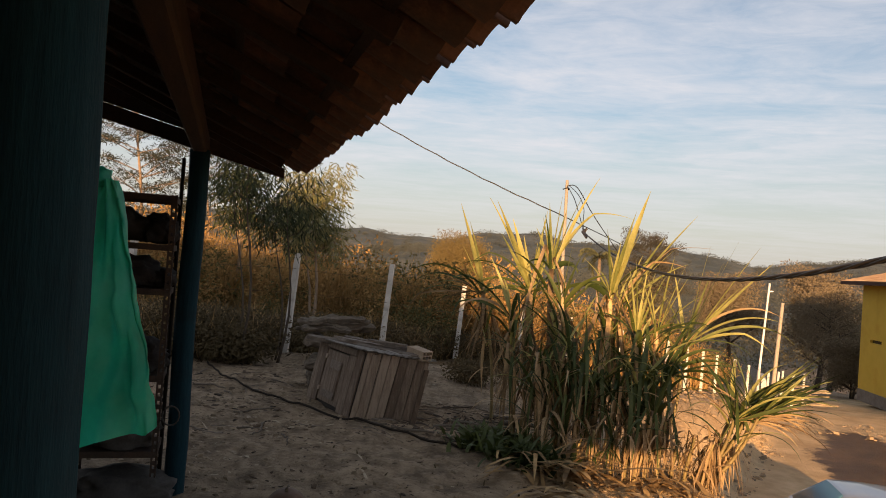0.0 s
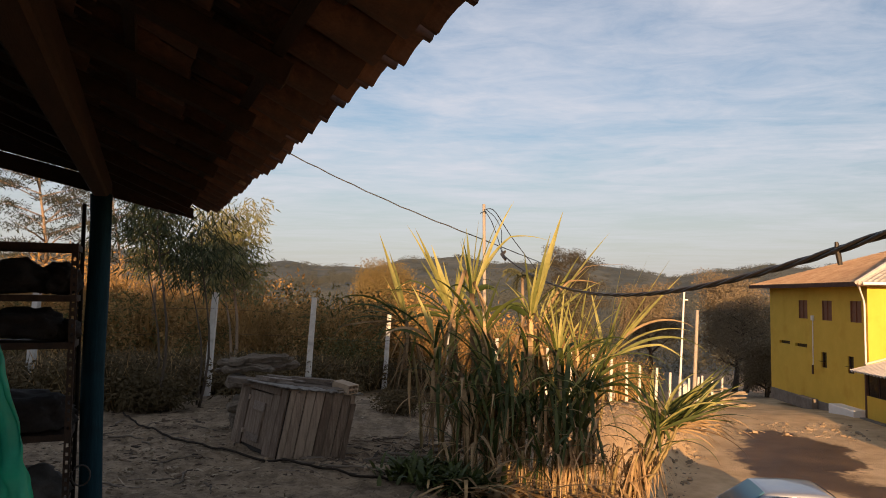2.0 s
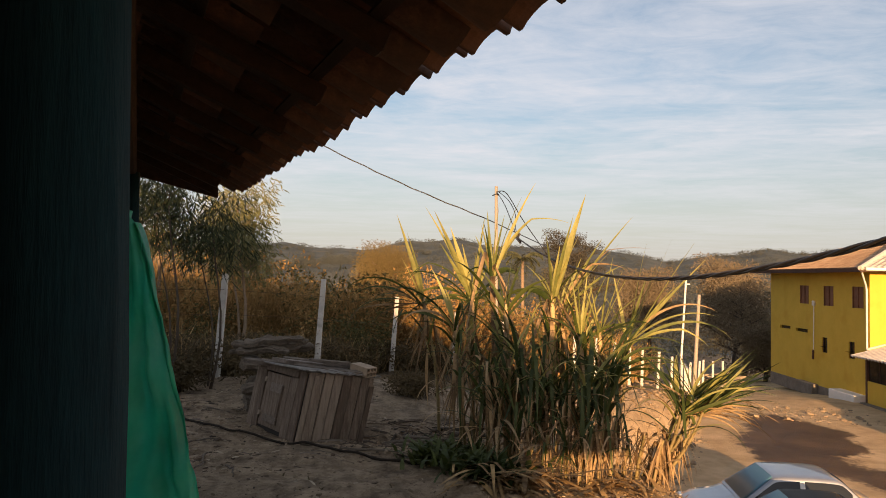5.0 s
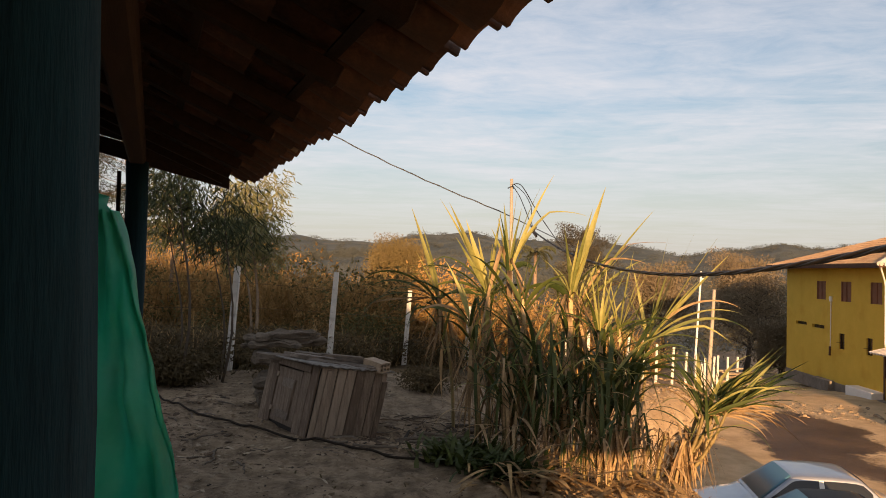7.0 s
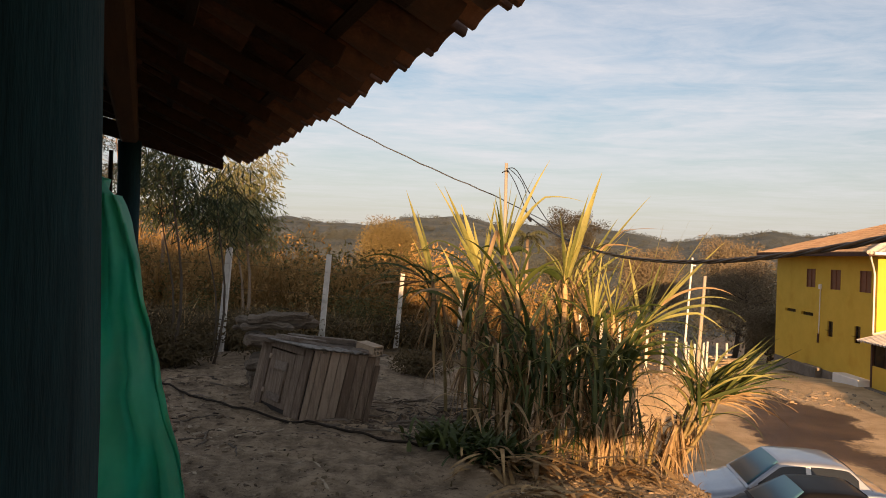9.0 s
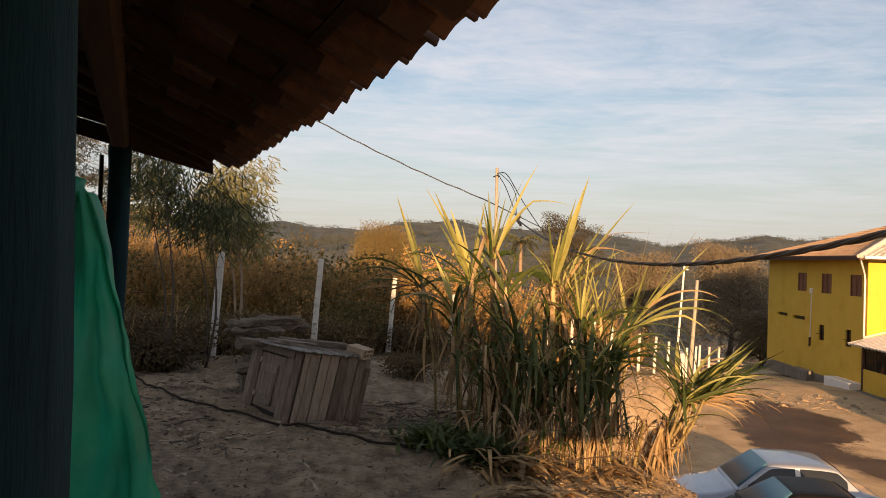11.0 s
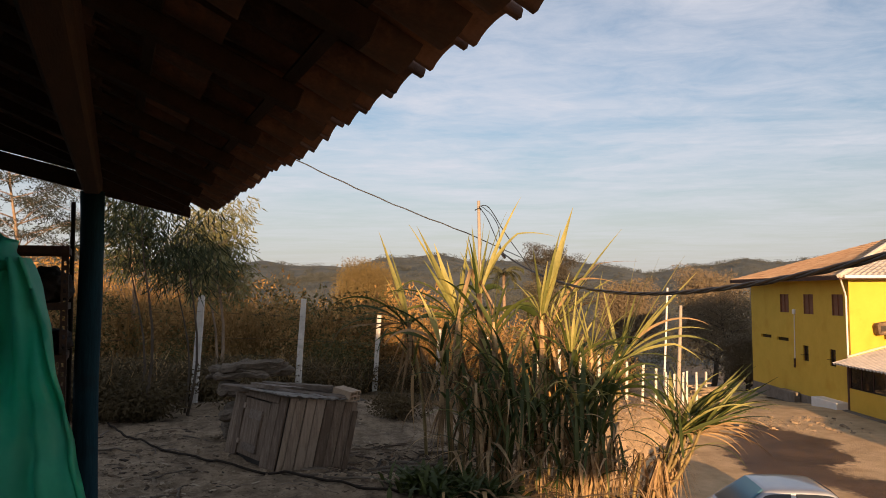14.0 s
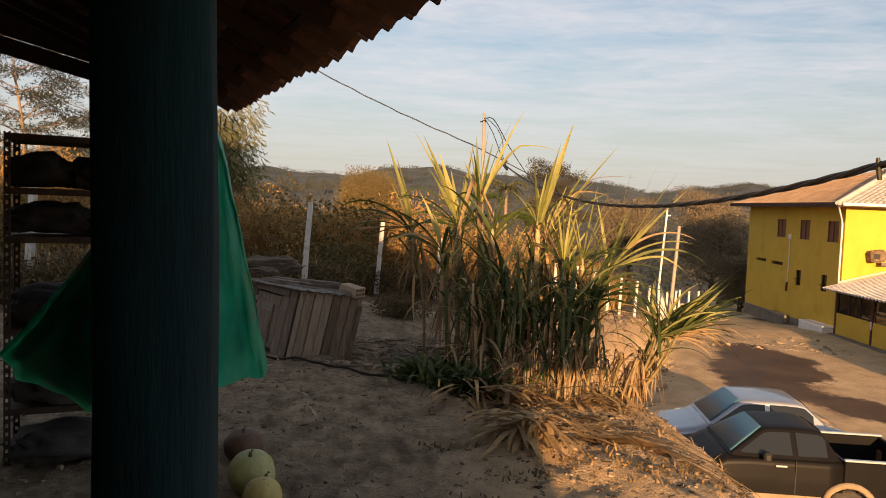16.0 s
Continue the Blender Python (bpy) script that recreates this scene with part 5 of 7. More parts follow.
        sec = [(-hw * 0.90, z0), (-hw, z0 + 0.06), (-hw, z0 + (z1 - z0) * 0.55), (-hw * (1 - tuck * 0.5), z1 - 0.05), (-hw * (1 - tuck) + 0.05, z1), (0, z1 + 0.012)]
        sec += [(-y, z) for y, z in sec[-2::-1]]
        rows.append([bm.verts.new((x, y, z)) for y, z in sec])
    for a, b in zip(rows, rows[1:]):
        for i in range(len(a) - 1):
            bm.faces.new((a[i], a[i + 1], b[i + 1], b[i]))
        bm.faces.new((a[-1], a[0], b[0], b[-1]))
    bm.faces.new(rows[0])
    bm.faces.new(rows[-1][::-1])
    bmesh.ops.recalc_face_normals(bm, faces=bm.faces[:])
    return bm


def carve(bm, xs, z, r, wide):
    """Push the shell in round the wheels to make the arches."""
    bmesh.ops.subdivide_edges(bm, edges=bm.edges[:], cuts=3, use_grid_fill=True)
    for x in xs:
        gone = [f for f in bm.faces if math.hypot(f.calc_center_median().x - x, f.calc_center_median().z - z) < r and abs(f.calc_center_median().y) > wide / 2 * 0.7]
        bmesh.ops.delete(bm, geom=gone, context="FACES")
    return bm


def vehicle(name, at, label, category, kind_, paint, W, belt, roof_z, length, wheels, cabin, r=0.30, mid=2.2, roof_in=0.76):
    """x runs from the nose to the tail; z from the road. cabin: x of windscreen foot, roof front, roof back, rear foot."""
    th = thing(name, at, label, category)
    a0, a1, a2, a3 = cabin
    hood = [(0.0, 0.30, 0.55, 0.86), (0.06, 0.22, 0.68, 0.93), (0.30, 0.20, 0.78, 0.98), (wheels[0], 0.20, 0.86, 1.0), (a0 - 0.05, 0.20, belt - 0.03, 1.0), (a0 + 0.3, 0.20, belt, 1.0)]
    if kind_ == "pickup":
        rest_ = [((a0 + a3) / 2, 0.20, belt, 1.0), (a3 + 0.02, 0.22, belt, 1.0)]
    else:
        rest_ = [((a0 + a3) / 2, 0.20, belt, 1.0), (wheels[1], 0.22, belt + 0.02, 1.0), (length - 0.25, 0.24, belt + 0.02, 0.97), (length - 0.05, 0.28, belt - 0.02, 0.92), (length, 0.34, belt - 0.12, 0.88)]
    body = part("body", carve(loft(hood + rest_, W, 0.06), wheels, r, r * 1.22, W), M[paint], th, smooth=True)
    if kind_ == "pickup":
        # open load bed
        bm = bmesh.new()
        x0, x1, h = a3 + 0.03, length - 0.02, belt + 0.02
        for y0, y1 in ((-W / 2, -W / 2 + 0.07), (W / 2 - 0.07, W / 2)):
            add_box(bm, x0, x1, y0, y1, 0.32, h, None, 0.015)
        add_box(bm, x1 - 0.06, x1, -W / 2 + 0.07, W / 2 - 0.07, 0.34, h - 0.01, None, 0.012)
        add_box(bm, x0, x0 + 0.05, -W / 2 + 0.07, W / 2 - 0.07, 0.34, h - 0.01)
        add_box(bm, x0, x1, -W / 2 + 0.07, W / 2 - 0.07, 0.42, 0.46)
        bmesh.ops.subdivide_edges(bm, edges=bm.edges[:], cuts=5, use_grid_fill=True)
        gone = [f for f in bm.faces if math.hypot(f.calc_center_median().x - wheels[1], f.calc_center_median().z - r) < r * 1.22]
        bmesh.ops.delete(bm, geom=gone, context="FACES")
        bed_ = part("load_bed", bm, M[paint], th, "open load bed")
        part("bed_rail", box(x0, x1, -W / 2 - 0.004, -W / 2 + 0.075, h, h + 0.03, 0.008), M["lens"], bed_, "pale bed rail")
        part("bed_rail", box(x0, x1, W / 2 - 0.075, W / 2 + 0.004, h, h + 0.03, 0.008), M["lens"], bed_)
        part("bed_liner", box(x0 + 0.05, x1 - 0.06, -W / 2 + 0.07, W / 2 - 0.07, 0.462, 0.48), M["trim"], bed_)
    # cabin: one shell; the panes lie on it
    tw, bw = W / 2 * roof_in, W / 2 * 0.965
    h = roof_z - belt
    knots = ((a0, 0.0), (a0 + 0.5 * (a1 - a0), 0.475 * (a1 - a0) / (a1 - a0 - 0.04)), (a1 - 0.04, 0.95), (a1 + 0.10, 0.99), (a1 + 0.4, 1.0), ((a1 + a2) / 2, 1.01), (a2 - 0.30, 1.0), (a2 - 0.06, 0.97), (a2 + 0.04, 0.92), (a2 + 0.5 * (a3 - a2), 0.92 * 0.5 * (a3 - a2) / (a3 - a2 - 0.04)), (a3, 0.0))

    def high(x):
        return float(np.interp(x, [k_[0] for k_ in knots], [k_[1] for k_ in knots]))

    def half(x, f):
        narrow = 0.94 + 0.06 * math.sin(math.pi * min(max((x - a0) / (a3 - a0), 0), 1)) ** 0.5
        return (bw + (tw - bw) * f) * narrow

    bm = bmesh.new()
    rows = []
    for x in np.linspace(a0, a3, 30):
        f = high(x)
        sec = [(-half(x, g * f), h * f * g) for g in (0.0, 0.35, 0.70, 0.90, 0.97)]
        sec += [(-half(x, f) * 0.94, h * f * 1.0), (-half(x, f) * 0.6, h * f * 1.02), (0, h * f * 1.03)]
        sec += [(-y, z) for y, z in sec[-2::-1]]
        rows.append([bm.verts.new((x, y, belt - 0.01 + z)) for y, z in sec])
    for p, q in zip(rows, rows[1:]):
        for i in range(len(p) - 1):
            bm.faces.new((p[i], p[i + 1], q[i + 1], q[i]))
    bmesh.ops.remove_doubles(bm, verts=bm.verts[:], dist=1e-4)
    bmesh.ops.recalc_face_normals(bm, faces=bm.faces[:])
    cab = part("cabin", bm, M[paint], th, smooth=True)

    def on_side(x, z, sgn, out=0.0):
        """A point on the shell's side, z up from the belt."""
        return Vector((x, sgn * (half(x, z / h) + out), belt - 0.01 + z + out * 0.3))

    def ribbon(name, low, high_, mat, label=""):
        """A thin bent pane between two lines of points."""
        bm = bmesh.new()
        mid_ = (sum(low, Vector()) + sum(high_, Vector())) / (2 * len(low))
        inside = Vector(((a0 + a3) / 2, 0, belt))
        push = (inside - mid_).normalized() * 0.006
        sheets = [[[bm.verts.new(p + push * k) for p in line] for line in (low, high_)] for k in (0, 1)]
        m = len(low)
        for i in range(m - 1):
            for sh in sheets:
                bm.faces.new((sh[0][i], sh[0][i + 1], sh[1][i + 1], sh[1][i]))
        for i in range(m - 1):
            for e in (0, 1):
                bm.faces.new((sheets[0][e][i], sheets[0][e][i + 1], sheets[1][e][i + 1], sheets[1][e][i]))
        for i in (0, m - 1):
            bm.faces.new((sheets[0][0][i], sheets[0][1][i], sheets[1][1][i], sheets[1][0][i]))
        bmesh.ops.recalc_face_normals(bm, faces=bm.faces[:])
        return part(name, bm, mat, cab, label, None, name.endswith("screen"))

    def screen_line(x, out_x, wide_):
        f = high(x)
        return [Vector((x + out_x, half(x, f) * wide_ * g, belt - 0.01 + h * f * float(np.interp(abs(g) * wide_, [0, 0.6, 0.94], [1.03, 1.02, 1.0])) + 0.010)) for g in np.linspace(-1, 1, 13)]

    ribbon("windscreen", screen_line(a0 + 0.07 * (a1 - a0), -0.007, 0.90), screen_line(a0 + 0.92 * (a1 - a0), -0.007, 0.88), M["windscreen"], "dusty windscreen, sky reflection put into its blue")
    ribbon("rear_window", screen_line(a3 - 0.10 * (a3 - a2), 0.015, 0.82), screen_line(a2 + 0.10 * (a3 - a2), 0.015, 0.80), M["carglass"])
    spans = ((a0 + 0.30 * (a1 - a0), mid - 0.045), (mid + 0.045, a2 + 0.25 * (a3 - a2) if kind_ == "pickup" else a2 + 0.35 * (a3 - a2)))
    for sgn in (-1, 1):
        for x0_, x1_ in spans:
            xs = np.linspace(x0_, x1_, 12)
            top_ = [max(0.052, min(0.90 * h, (h * high(x) - 0.05) * 0.96)) for x in xs]
            ribbon("side_window", [on_side(x, 0.05, sgn, 0.009) for x in xs], [on_side(x, z, sgn, 0.009) for x, z in zip(xs, top_)], M["carglass"], "dark side window")
        part("door_handle", box(mid - 0.32, mid - 0.14, sgn * W / 2 - 0.015, sgn * W / 2 + 0.015, belt - 0.14, belt - 0.11, 0.006), M["lens" if kind_ == "pickup" else paint], body)
        part("mirror", box(a0 + 0.48, a0 + 0.60, min(sgn * W / 2, sgn * (W / 2 + 0.17)), max(sgn * W / 2, sgn * (W / 2 + 0.17)), belt - 0.02, belt + 0.12, 0.03), M["trim" if kind_ == "pickup" else paint], body, "door mirror")
        part("headlight", box(0.02, 0.36, min(sgn * W * 0.30, sgn * W * 0.475), max(sgn * W * 0.30, sgn * W * 0.475), 0.56, 0.70, 0.04), M["lens"], body, "clear headlight")
        part("door_seam", box(mid - 0.006, mid + 0.006, sgn * W / 2 - 0.004, sgn * W / 2 + 0.004, 0.32, belt - 0.03), M["trim"], body)
        part("side_moulding", box(wheels[0] + 0.42, wheels[1] - 0.42, sgn * W / 2 - 0.006, sgn * W / 2 + 0.016, 0.40, 0.50, 0.008), M["dust" if kind_ == "pickup" else "trim"], body, "dusty side moulding" if kind_ == "pickup" else "")
        if kind_ == "pickup":
            for x in wheels:
                pts = [(x + (r * 1.30) * math.cos(t), sgn * (W / 2 + 0.005), r + (r * 1.30) * math.sin(t)) for t in np.linspace(-0.25, math.pi + 0.25, 16)]
                part("wheel_flare", tube(pts, 0.055, 6), M["dust"], body, "flared dusty wheel arch", smooth=True)
        part("tail_lamp", box(length - 0.10, length + 0.005, min(sgn * W * 0.36, sgn * W * 0.47), max(sgn * W * 0.36, sgn * W * 0.47), 0.62, 0.88, 0.02), M["shutter"], body, "red tail lamp")
        if kind_ != "pickup":
            ribbon("pillar_plate", [on_side(x, 0.05, sgn, 0.012) for x in (mid - 0.043, mid, mid + 0.043)], [on_side(x, 0.88 * h, sgn, 0.012) for x in (mid - 0.043, mid, mid + 0.043)], M["white"], "bright metal door pillar")
    part("bumper", box(-0.04, 0.12, -W * 0.44, W * 0.44, 0.26, 0.46, 0.04), M["trim" if kind_ == "pickup" else paint], body)
    part("grille", box(-0.012, 0.05, -W * 0.22, W * 0.22, 0.54, 0.66, 0.01), M["trim"], body)
    part("underside", box(0.25, length - 0.2, -W * 0.36, W * 0.36, 0.18, 0.34), M["trim"], body)
    for x in wheels:
        for sgn in (-1, 1):
            wheel(th, x, sgn * (W / 2 - 0.10), r, r, 0.19, sgn)
    return th


def on_road(x, y, turn):
    return pose(x, y, ROAD_Z + 0.005, 0, 0, turn)


vehicle("pickup_truck", on_road(4.0, 12.2, -7), "small dusty black pickup truck with an open bed", "pickup truck", "pickup", "blackpaint", 1.64, 1.09, 1.53, 4.30, (0.80, 3.06), (1.18, 1.80, 2.66, 2.94), 0.315, 2.22, 0.62)
vehicle("silver_car", on_road(4.76, 14.30, -7), "silver hatchback car parked nose to the bank", "car", "car", "silver", 1.64, 0.95, 1.44, 3.55, (0.74, 2.90), (0.92, 1.58, 2.70, 3.20), 0.29, 2.02, 0.74)
vehicle("dark_car", on_road(15.1, 21.7, -4), "dark grey car parked beside the porch", "car", "car", "blackpaint", 1.64, 0.92, 1.44, 3.9, (0.78, 3.22), (0.95, 1.62, 3.05, 3.65), 0.29)

# ---- poles and cables ----


def pole_thing(name, x, y, tall, r0, r1, lean_x, mat, label):
    z = ground_z(x, y)
    th = thing(name, pose(x, y, z - 0.3), label, "pole")
    part("shaft", tube([(lean_x * f * tall, 0, (tall + 0.3) * f) for f in np.linspace(0, 1, 7)], [r0 + (r1 - r0) * f for f in np.linspace(0, 1, 7)], 10), mat, th, smooth=True)
    return th


p_ = pole_thing("metal_pole", 11.5, 35.3, 5.35, 0.055, 0.045, 0.06, M["white"], "slim white metal pole at the gate")
part("bracket", box(0.30, 0.50, -0.03, 0.03, 5.25, 5.31, 0.01), M["white"], p_)
pole_thing("wooden_pole", 12.1, 35.0, 4.6, 0.10, 0.075, 0.055, M["grey_pole"], "leaning bare wooden pole at the gate")


TIE = Vector((0.858, 11.98, 3.10))
cane_pole = thing("cane_pole", pose(0.86, 12.0, ground_z(0.86, 12.0) - 0.2), "bare pale pole behind the cane holding up the wires", "pole")
part("shaft", tube([(0.05, 0, 0), (0.02, 0, 1.8), (-0.005, 0, 3.92)], [0.036, 0.032, 0.026], 10), M["grey_pole"], cane_pole, "", None, True)
part("tie", tube([(-0.07, -0.02, 3.76), (-0.03, -0.035, 3.78), (0.0, -0.04, 3.79), (0.035, -0.02, 3.78), (0.03, 0.03, 3.77), (-0.03, 0.03, 3.76)], 0.009, 5), M["wire"], cane_pole, "wire wound round the pole top", smooth=True)
SERVICE_END = Vector((2.797, -6.0, 5.98))
pole_thing("wooden_pole", 2.83, -6.07, 6.4, 0.11, 0.09, 0.0, M["bark"], "bare wooden pole carrying the power cable")
service = thing("power_cable", pose(0, 0, 0), "thick twisted black overhead power cable", "cable")


def cable_at(y):
    """The cable hangs in one upright plane between the cane pole and the street pole."""
    return Vector((0.86 + 0.1076 * (12.0 - y), y, 2.5107 - 0.3361 * y + 0.0363 * y * y - 0.0006 * y ** 3))


CLAMP_Y = 10.3
axis = [cable_at(CLAMP_Y + (SERVICE_END.y - CLAMP_Y) * (i / 240) ** 0.9) for i in range(241)]


def thin_(i):
    """The bundle opens and thickens towards the street pole."""
    return 0.58 + 0.50 * min(1.0, i / 140)


turn_ = 0.0
twist = []
for i, p in enumerate(axis):
    turn_ += 0.0 if i == 0 else (p - axis[i - 1]).length * 9.0
    twist.append(turn_)
for ph in range(3):
    pts = []
    for i, p in enumerate(axis):
        t = 2 * math.pi * ph / 3 + twist[i]
        way = (axis[min(i + 1, 240)] - axis[max(i - 1, 0)]).normalized()
        side = way.cross(Vector((0, 0, 1))).normalized()
        pts.append(p + (side * math.cos(t) + side.cross(way) * math.sin(t)) * 0.0105 * thin_(i))
    part("strand", tube(pts, [0.0088 * thin_(i) for i in range(len(pts))], 7), M["cable"], service, smooth=True)
clamp_at = cable_at(2.75)
part("clamp", tube([clamp_at + Vector((-0.004, 0, 0.034)), clamp_at + Vector((0.0, 0, 0.0)), clamp_at + Vector((0.012, 0.004, -0.060))], [0.007, 0.012, 0.010], 8), M["cable"], service)
splice = cable_at(CLAMP_Y)
part("splice", tube([splice + Vector((0.05, 0.02, 0.05)), splice, splice + Vector((0.03, -0.2, -0.09))], [0.016, 0.030, 0.018], 8), M["cable"], service, "taped splice of the cable")


def slack(points, r, label):
    """A loose wire through a few points, smoothed."""
    pts = [Vector(p) for p in points]
    fine_ = []
    for i in range(len(pts) - 1):
        p0, p1, p2, p3 = pts[max(i - 1, 0)], pts[i], pts[i + 1], pts[min(i + 2, len(pts) - 1)]
        for k in range(8):
            t = k / 8
            fine_.append(0.5 * (2 * p1 + (p2 - p0) * t + (2 * p0 - 5 * p1 + 4 * p2 - p3) * t * t + (3 * p1 - p0 - 3 * p2 + p3) * t ** 3))
    fine_.append(pts[-1])
    return tagged(part("thin_wire", tube(fine_, r, 5), M["wire"], None, "", None, True), label, "wire")


slack((TIE, TIE + Vector((0.10, -0.3, -0.22)), TIE + Vector((0.14, -0.7, -0.42)), TIE + Vector((0.17, -1.1, -0.62)), splice), 0.007, "slack wire dropping from the pole top to the cable")
slack((TIE + Vector((0.03, -0.02, 0.0)), TIE + Vector((0.16, -0.5, -0.20)), TIE + Vector((0.22, -1.0, -0.45)), TIE + Vector((0.185, -1.5, -0.72)), splice + Vector((0.01, 0, 0.01))), 0.006, "second slack wire looping down to the cable")
slack((TIE + Vector((0.02, 0, 0.0)), TIE + Vector((0.20, 0.3, 0.0)), TIE + Vector((0.55, 1.0, -0.38)), TIE + Vector((1.05, 2.2, -0.80)), TIE + Vector((1.9, 4.0, -1.55)), TIE + Vector((3.4, 7.0, -2.9))), 0.008, "loose wire running from the pole down into the brush")


def high_wire(f):
    """The single wire comes down past the pole, sagging a little."""
    return Vector((-2.28 + 2.93 * f, 12.2, 3.95 - 1.27 * f - 0.05 * 4 * f * (1 - f)))


WIRE_FROM = high_wire(-3.2)
wire_pts = [high_wire(-3.2 + 4.2 * i / 60) + Vector((0, 0, 0.008 * math.sin(i * 2.3))) for i in range(61)]
wire_pts += [high_wire(1.0).lerp(Vector((10.75, 60.1, 3.3)), (i / 20) ** 2) for i in range(1, 21)]
tagged(part("thin_wire", tube(wire_pts, [0.0105] * 61 + [0.0105 + 0.012 * (i / 20) ** 2 for i in range(1, 21)], 5), M["wire"], None, "", None, True), "single thin black wire slung down past the cane", "wire")
pole_thing("wooden_pole", WIRE_FROM.x, WIRE_FROM.y, WIRE_FROM.z - ground_z(WIRE_FROM.x, WIRE_FROM.y) + 0.05, 0.11, 0.09, 0.0, M["bark"], "bare wooden pole carrying the thin wire")

# gate clutter at the road
gate = thing("block_stack", pose(11.4, 33.8, ground_z(11.4, 33.8) - 0.02, 0, 0, -15), "stack of whitewashed hollow concrete blocks", "blocks")
for i in range(5):
    for j in range(3):
        bm = bmesh.new()
        for y in (0, 0.36):
            add_box(bm, 0, 0.19, y, y + 0.03, 0, 0.37)
        add_box(bm, 0, 0.19, 0.03, 0.36, 0, 0.03)
        add_box(bm, 0, 0.19, 0.03, 0.36, 0.34, 0.37)
        add_box(bm, 0.15, 0.19, 0.03, 0.36, 0.03, 0.34)
        part("block", bm, M["concrete"], gate, "", pose(-0.2, i * 0.40 - 0.8, j * 0.378))
rnd = random.Random(8)
for i in range(16):
    tagged(branch("plank", 12.9 + rnd.uniform(-0.5, 0.4), 35.2 + rnd.uniform(-0.6, 0.6), rnd.uniform(1.0, 2.0), rnd.uniform(0.04, 0.08), rnd.uniform(-35, 20), M["chip"], "pale sawn offcut in a heap by the gate", "plank", i * 0.05, 0.0, 60 + i, rnd.uniform(-0.1, 0.3)), group="heap of pale offcuts")


# ---- sugar cane ----
def leaf_mesh(name, mat, length, width, rise_, droop, segs=10, fold=0.35, sway=0.0, kink=None, twist=0.0):
    """A long tapered blade from the origin along x, rising at first and bending down; folded along its midrib."""
    bm = bmesh.new()
    p, ang = Vector((0, 0, 0)), radians(rise_)
    step = length / segs
    rows = []
    for i in range(segs + 1):
        f = i / segs
        w = width * 0.5 * (0.45 + 1.4 * f if f < 0.35 else 0.94 * (1 - ((f - 0.35) / 0.65) ** 1.25)) + 0.001
        up = Vector((-math.sin(ang), 0, math.cos(ang)))
        y = sway * f * f * length
        roll_ = radians(twist) * (0.75 + 0.5 * f)
        across = Vector((0, math.cos(roll_), 0)) + up * math.sin(roll_)
        out_ = up * math.cos(roll_) - Vector((0, math.sin(roll_), 0))
        mid = bm.verts.new(p + Vector((0, y, 0)))
        l = bm.verts.new(p + Vector((0, y, 0)) + across * w + out_ * w * fold)
        r = bm.verts.new(p + Vector((0, y, 0)) - across * w + out_ * w * fold)
        rows.append((l, mid, r))
        p = p + Vector((math.cos(ang), 0, math.sin(ang))) * step
        ang -= radians(droop) / segs * (0.4 + 1.2 * f)
        if kink and i == kink[0]:
            ang -= radians(kink[1])
    for a, b in zip(rows, rows[1:]):
        bm.faces.new((a[0], a[1], b[1], b[0]))
        bm.faces.new((a[1], a[2], b[2], b[1]))
    me = mesh_of(name, bm, mat)
    me.shade_smooth()
    return me


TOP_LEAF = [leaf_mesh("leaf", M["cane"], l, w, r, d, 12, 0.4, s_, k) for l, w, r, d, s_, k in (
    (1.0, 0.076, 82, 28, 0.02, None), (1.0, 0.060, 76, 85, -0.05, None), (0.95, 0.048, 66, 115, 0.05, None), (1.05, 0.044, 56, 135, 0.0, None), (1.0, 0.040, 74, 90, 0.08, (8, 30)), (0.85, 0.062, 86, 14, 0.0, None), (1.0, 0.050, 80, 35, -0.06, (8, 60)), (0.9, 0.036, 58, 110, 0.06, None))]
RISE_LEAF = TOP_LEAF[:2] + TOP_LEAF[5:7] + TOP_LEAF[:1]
LOW_LEAF = [leaf_mesh("leaf", M["cane_shaded"], l, w, r, d, 10, 0.3, s_, k) for l, w, r, d, s_, k in (
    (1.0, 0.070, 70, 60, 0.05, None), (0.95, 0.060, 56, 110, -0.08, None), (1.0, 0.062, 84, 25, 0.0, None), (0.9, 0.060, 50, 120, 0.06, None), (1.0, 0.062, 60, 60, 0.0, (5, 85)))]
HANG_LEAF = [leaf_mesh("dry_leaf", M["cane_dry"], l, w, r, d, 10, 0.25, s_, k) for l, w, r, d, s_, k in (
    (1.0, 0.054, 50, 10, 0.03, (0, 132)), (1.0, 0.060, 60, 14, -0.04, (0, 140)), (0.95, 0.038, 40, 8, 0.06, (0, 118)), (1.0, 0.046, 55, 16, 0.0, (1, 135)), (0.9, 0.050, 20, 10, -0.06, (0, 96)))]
HANG_GREEN = [leaf_mesh("leaf", M["cane_shaded"], l, w, r, d, 10, 0.2, s_, k) for l, w, r, d, s_, k in (
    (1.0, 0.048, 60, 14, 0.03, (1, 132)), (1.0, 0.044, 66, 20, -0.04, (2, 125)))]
ARCH_LEAF = [leaf_mesh("dry_leaf", M["cane_dry"], l, w, r, d, 10, 0.2, s_, k) for l, w, r, d, s_, k in (
    (0.9, 0.040, 35, 130, 0.05, None), (1.0, 0.036, 48, 150, -0.05, None), (0.8, 0.044, 15, 90, 0.08, None))]


def cane_stalk_points(x, y, lean_x, lean_y, tall):
    z = ground_z(x, y) - 0.05
    return [Vector((x + lean_x * f * f * 0.6 + lean_x * f * 0.4, y + lean_y * f, z + tall * f)) for f in np.linspace(0, 1, 9)]


def clump(name, label, stalks, seed):
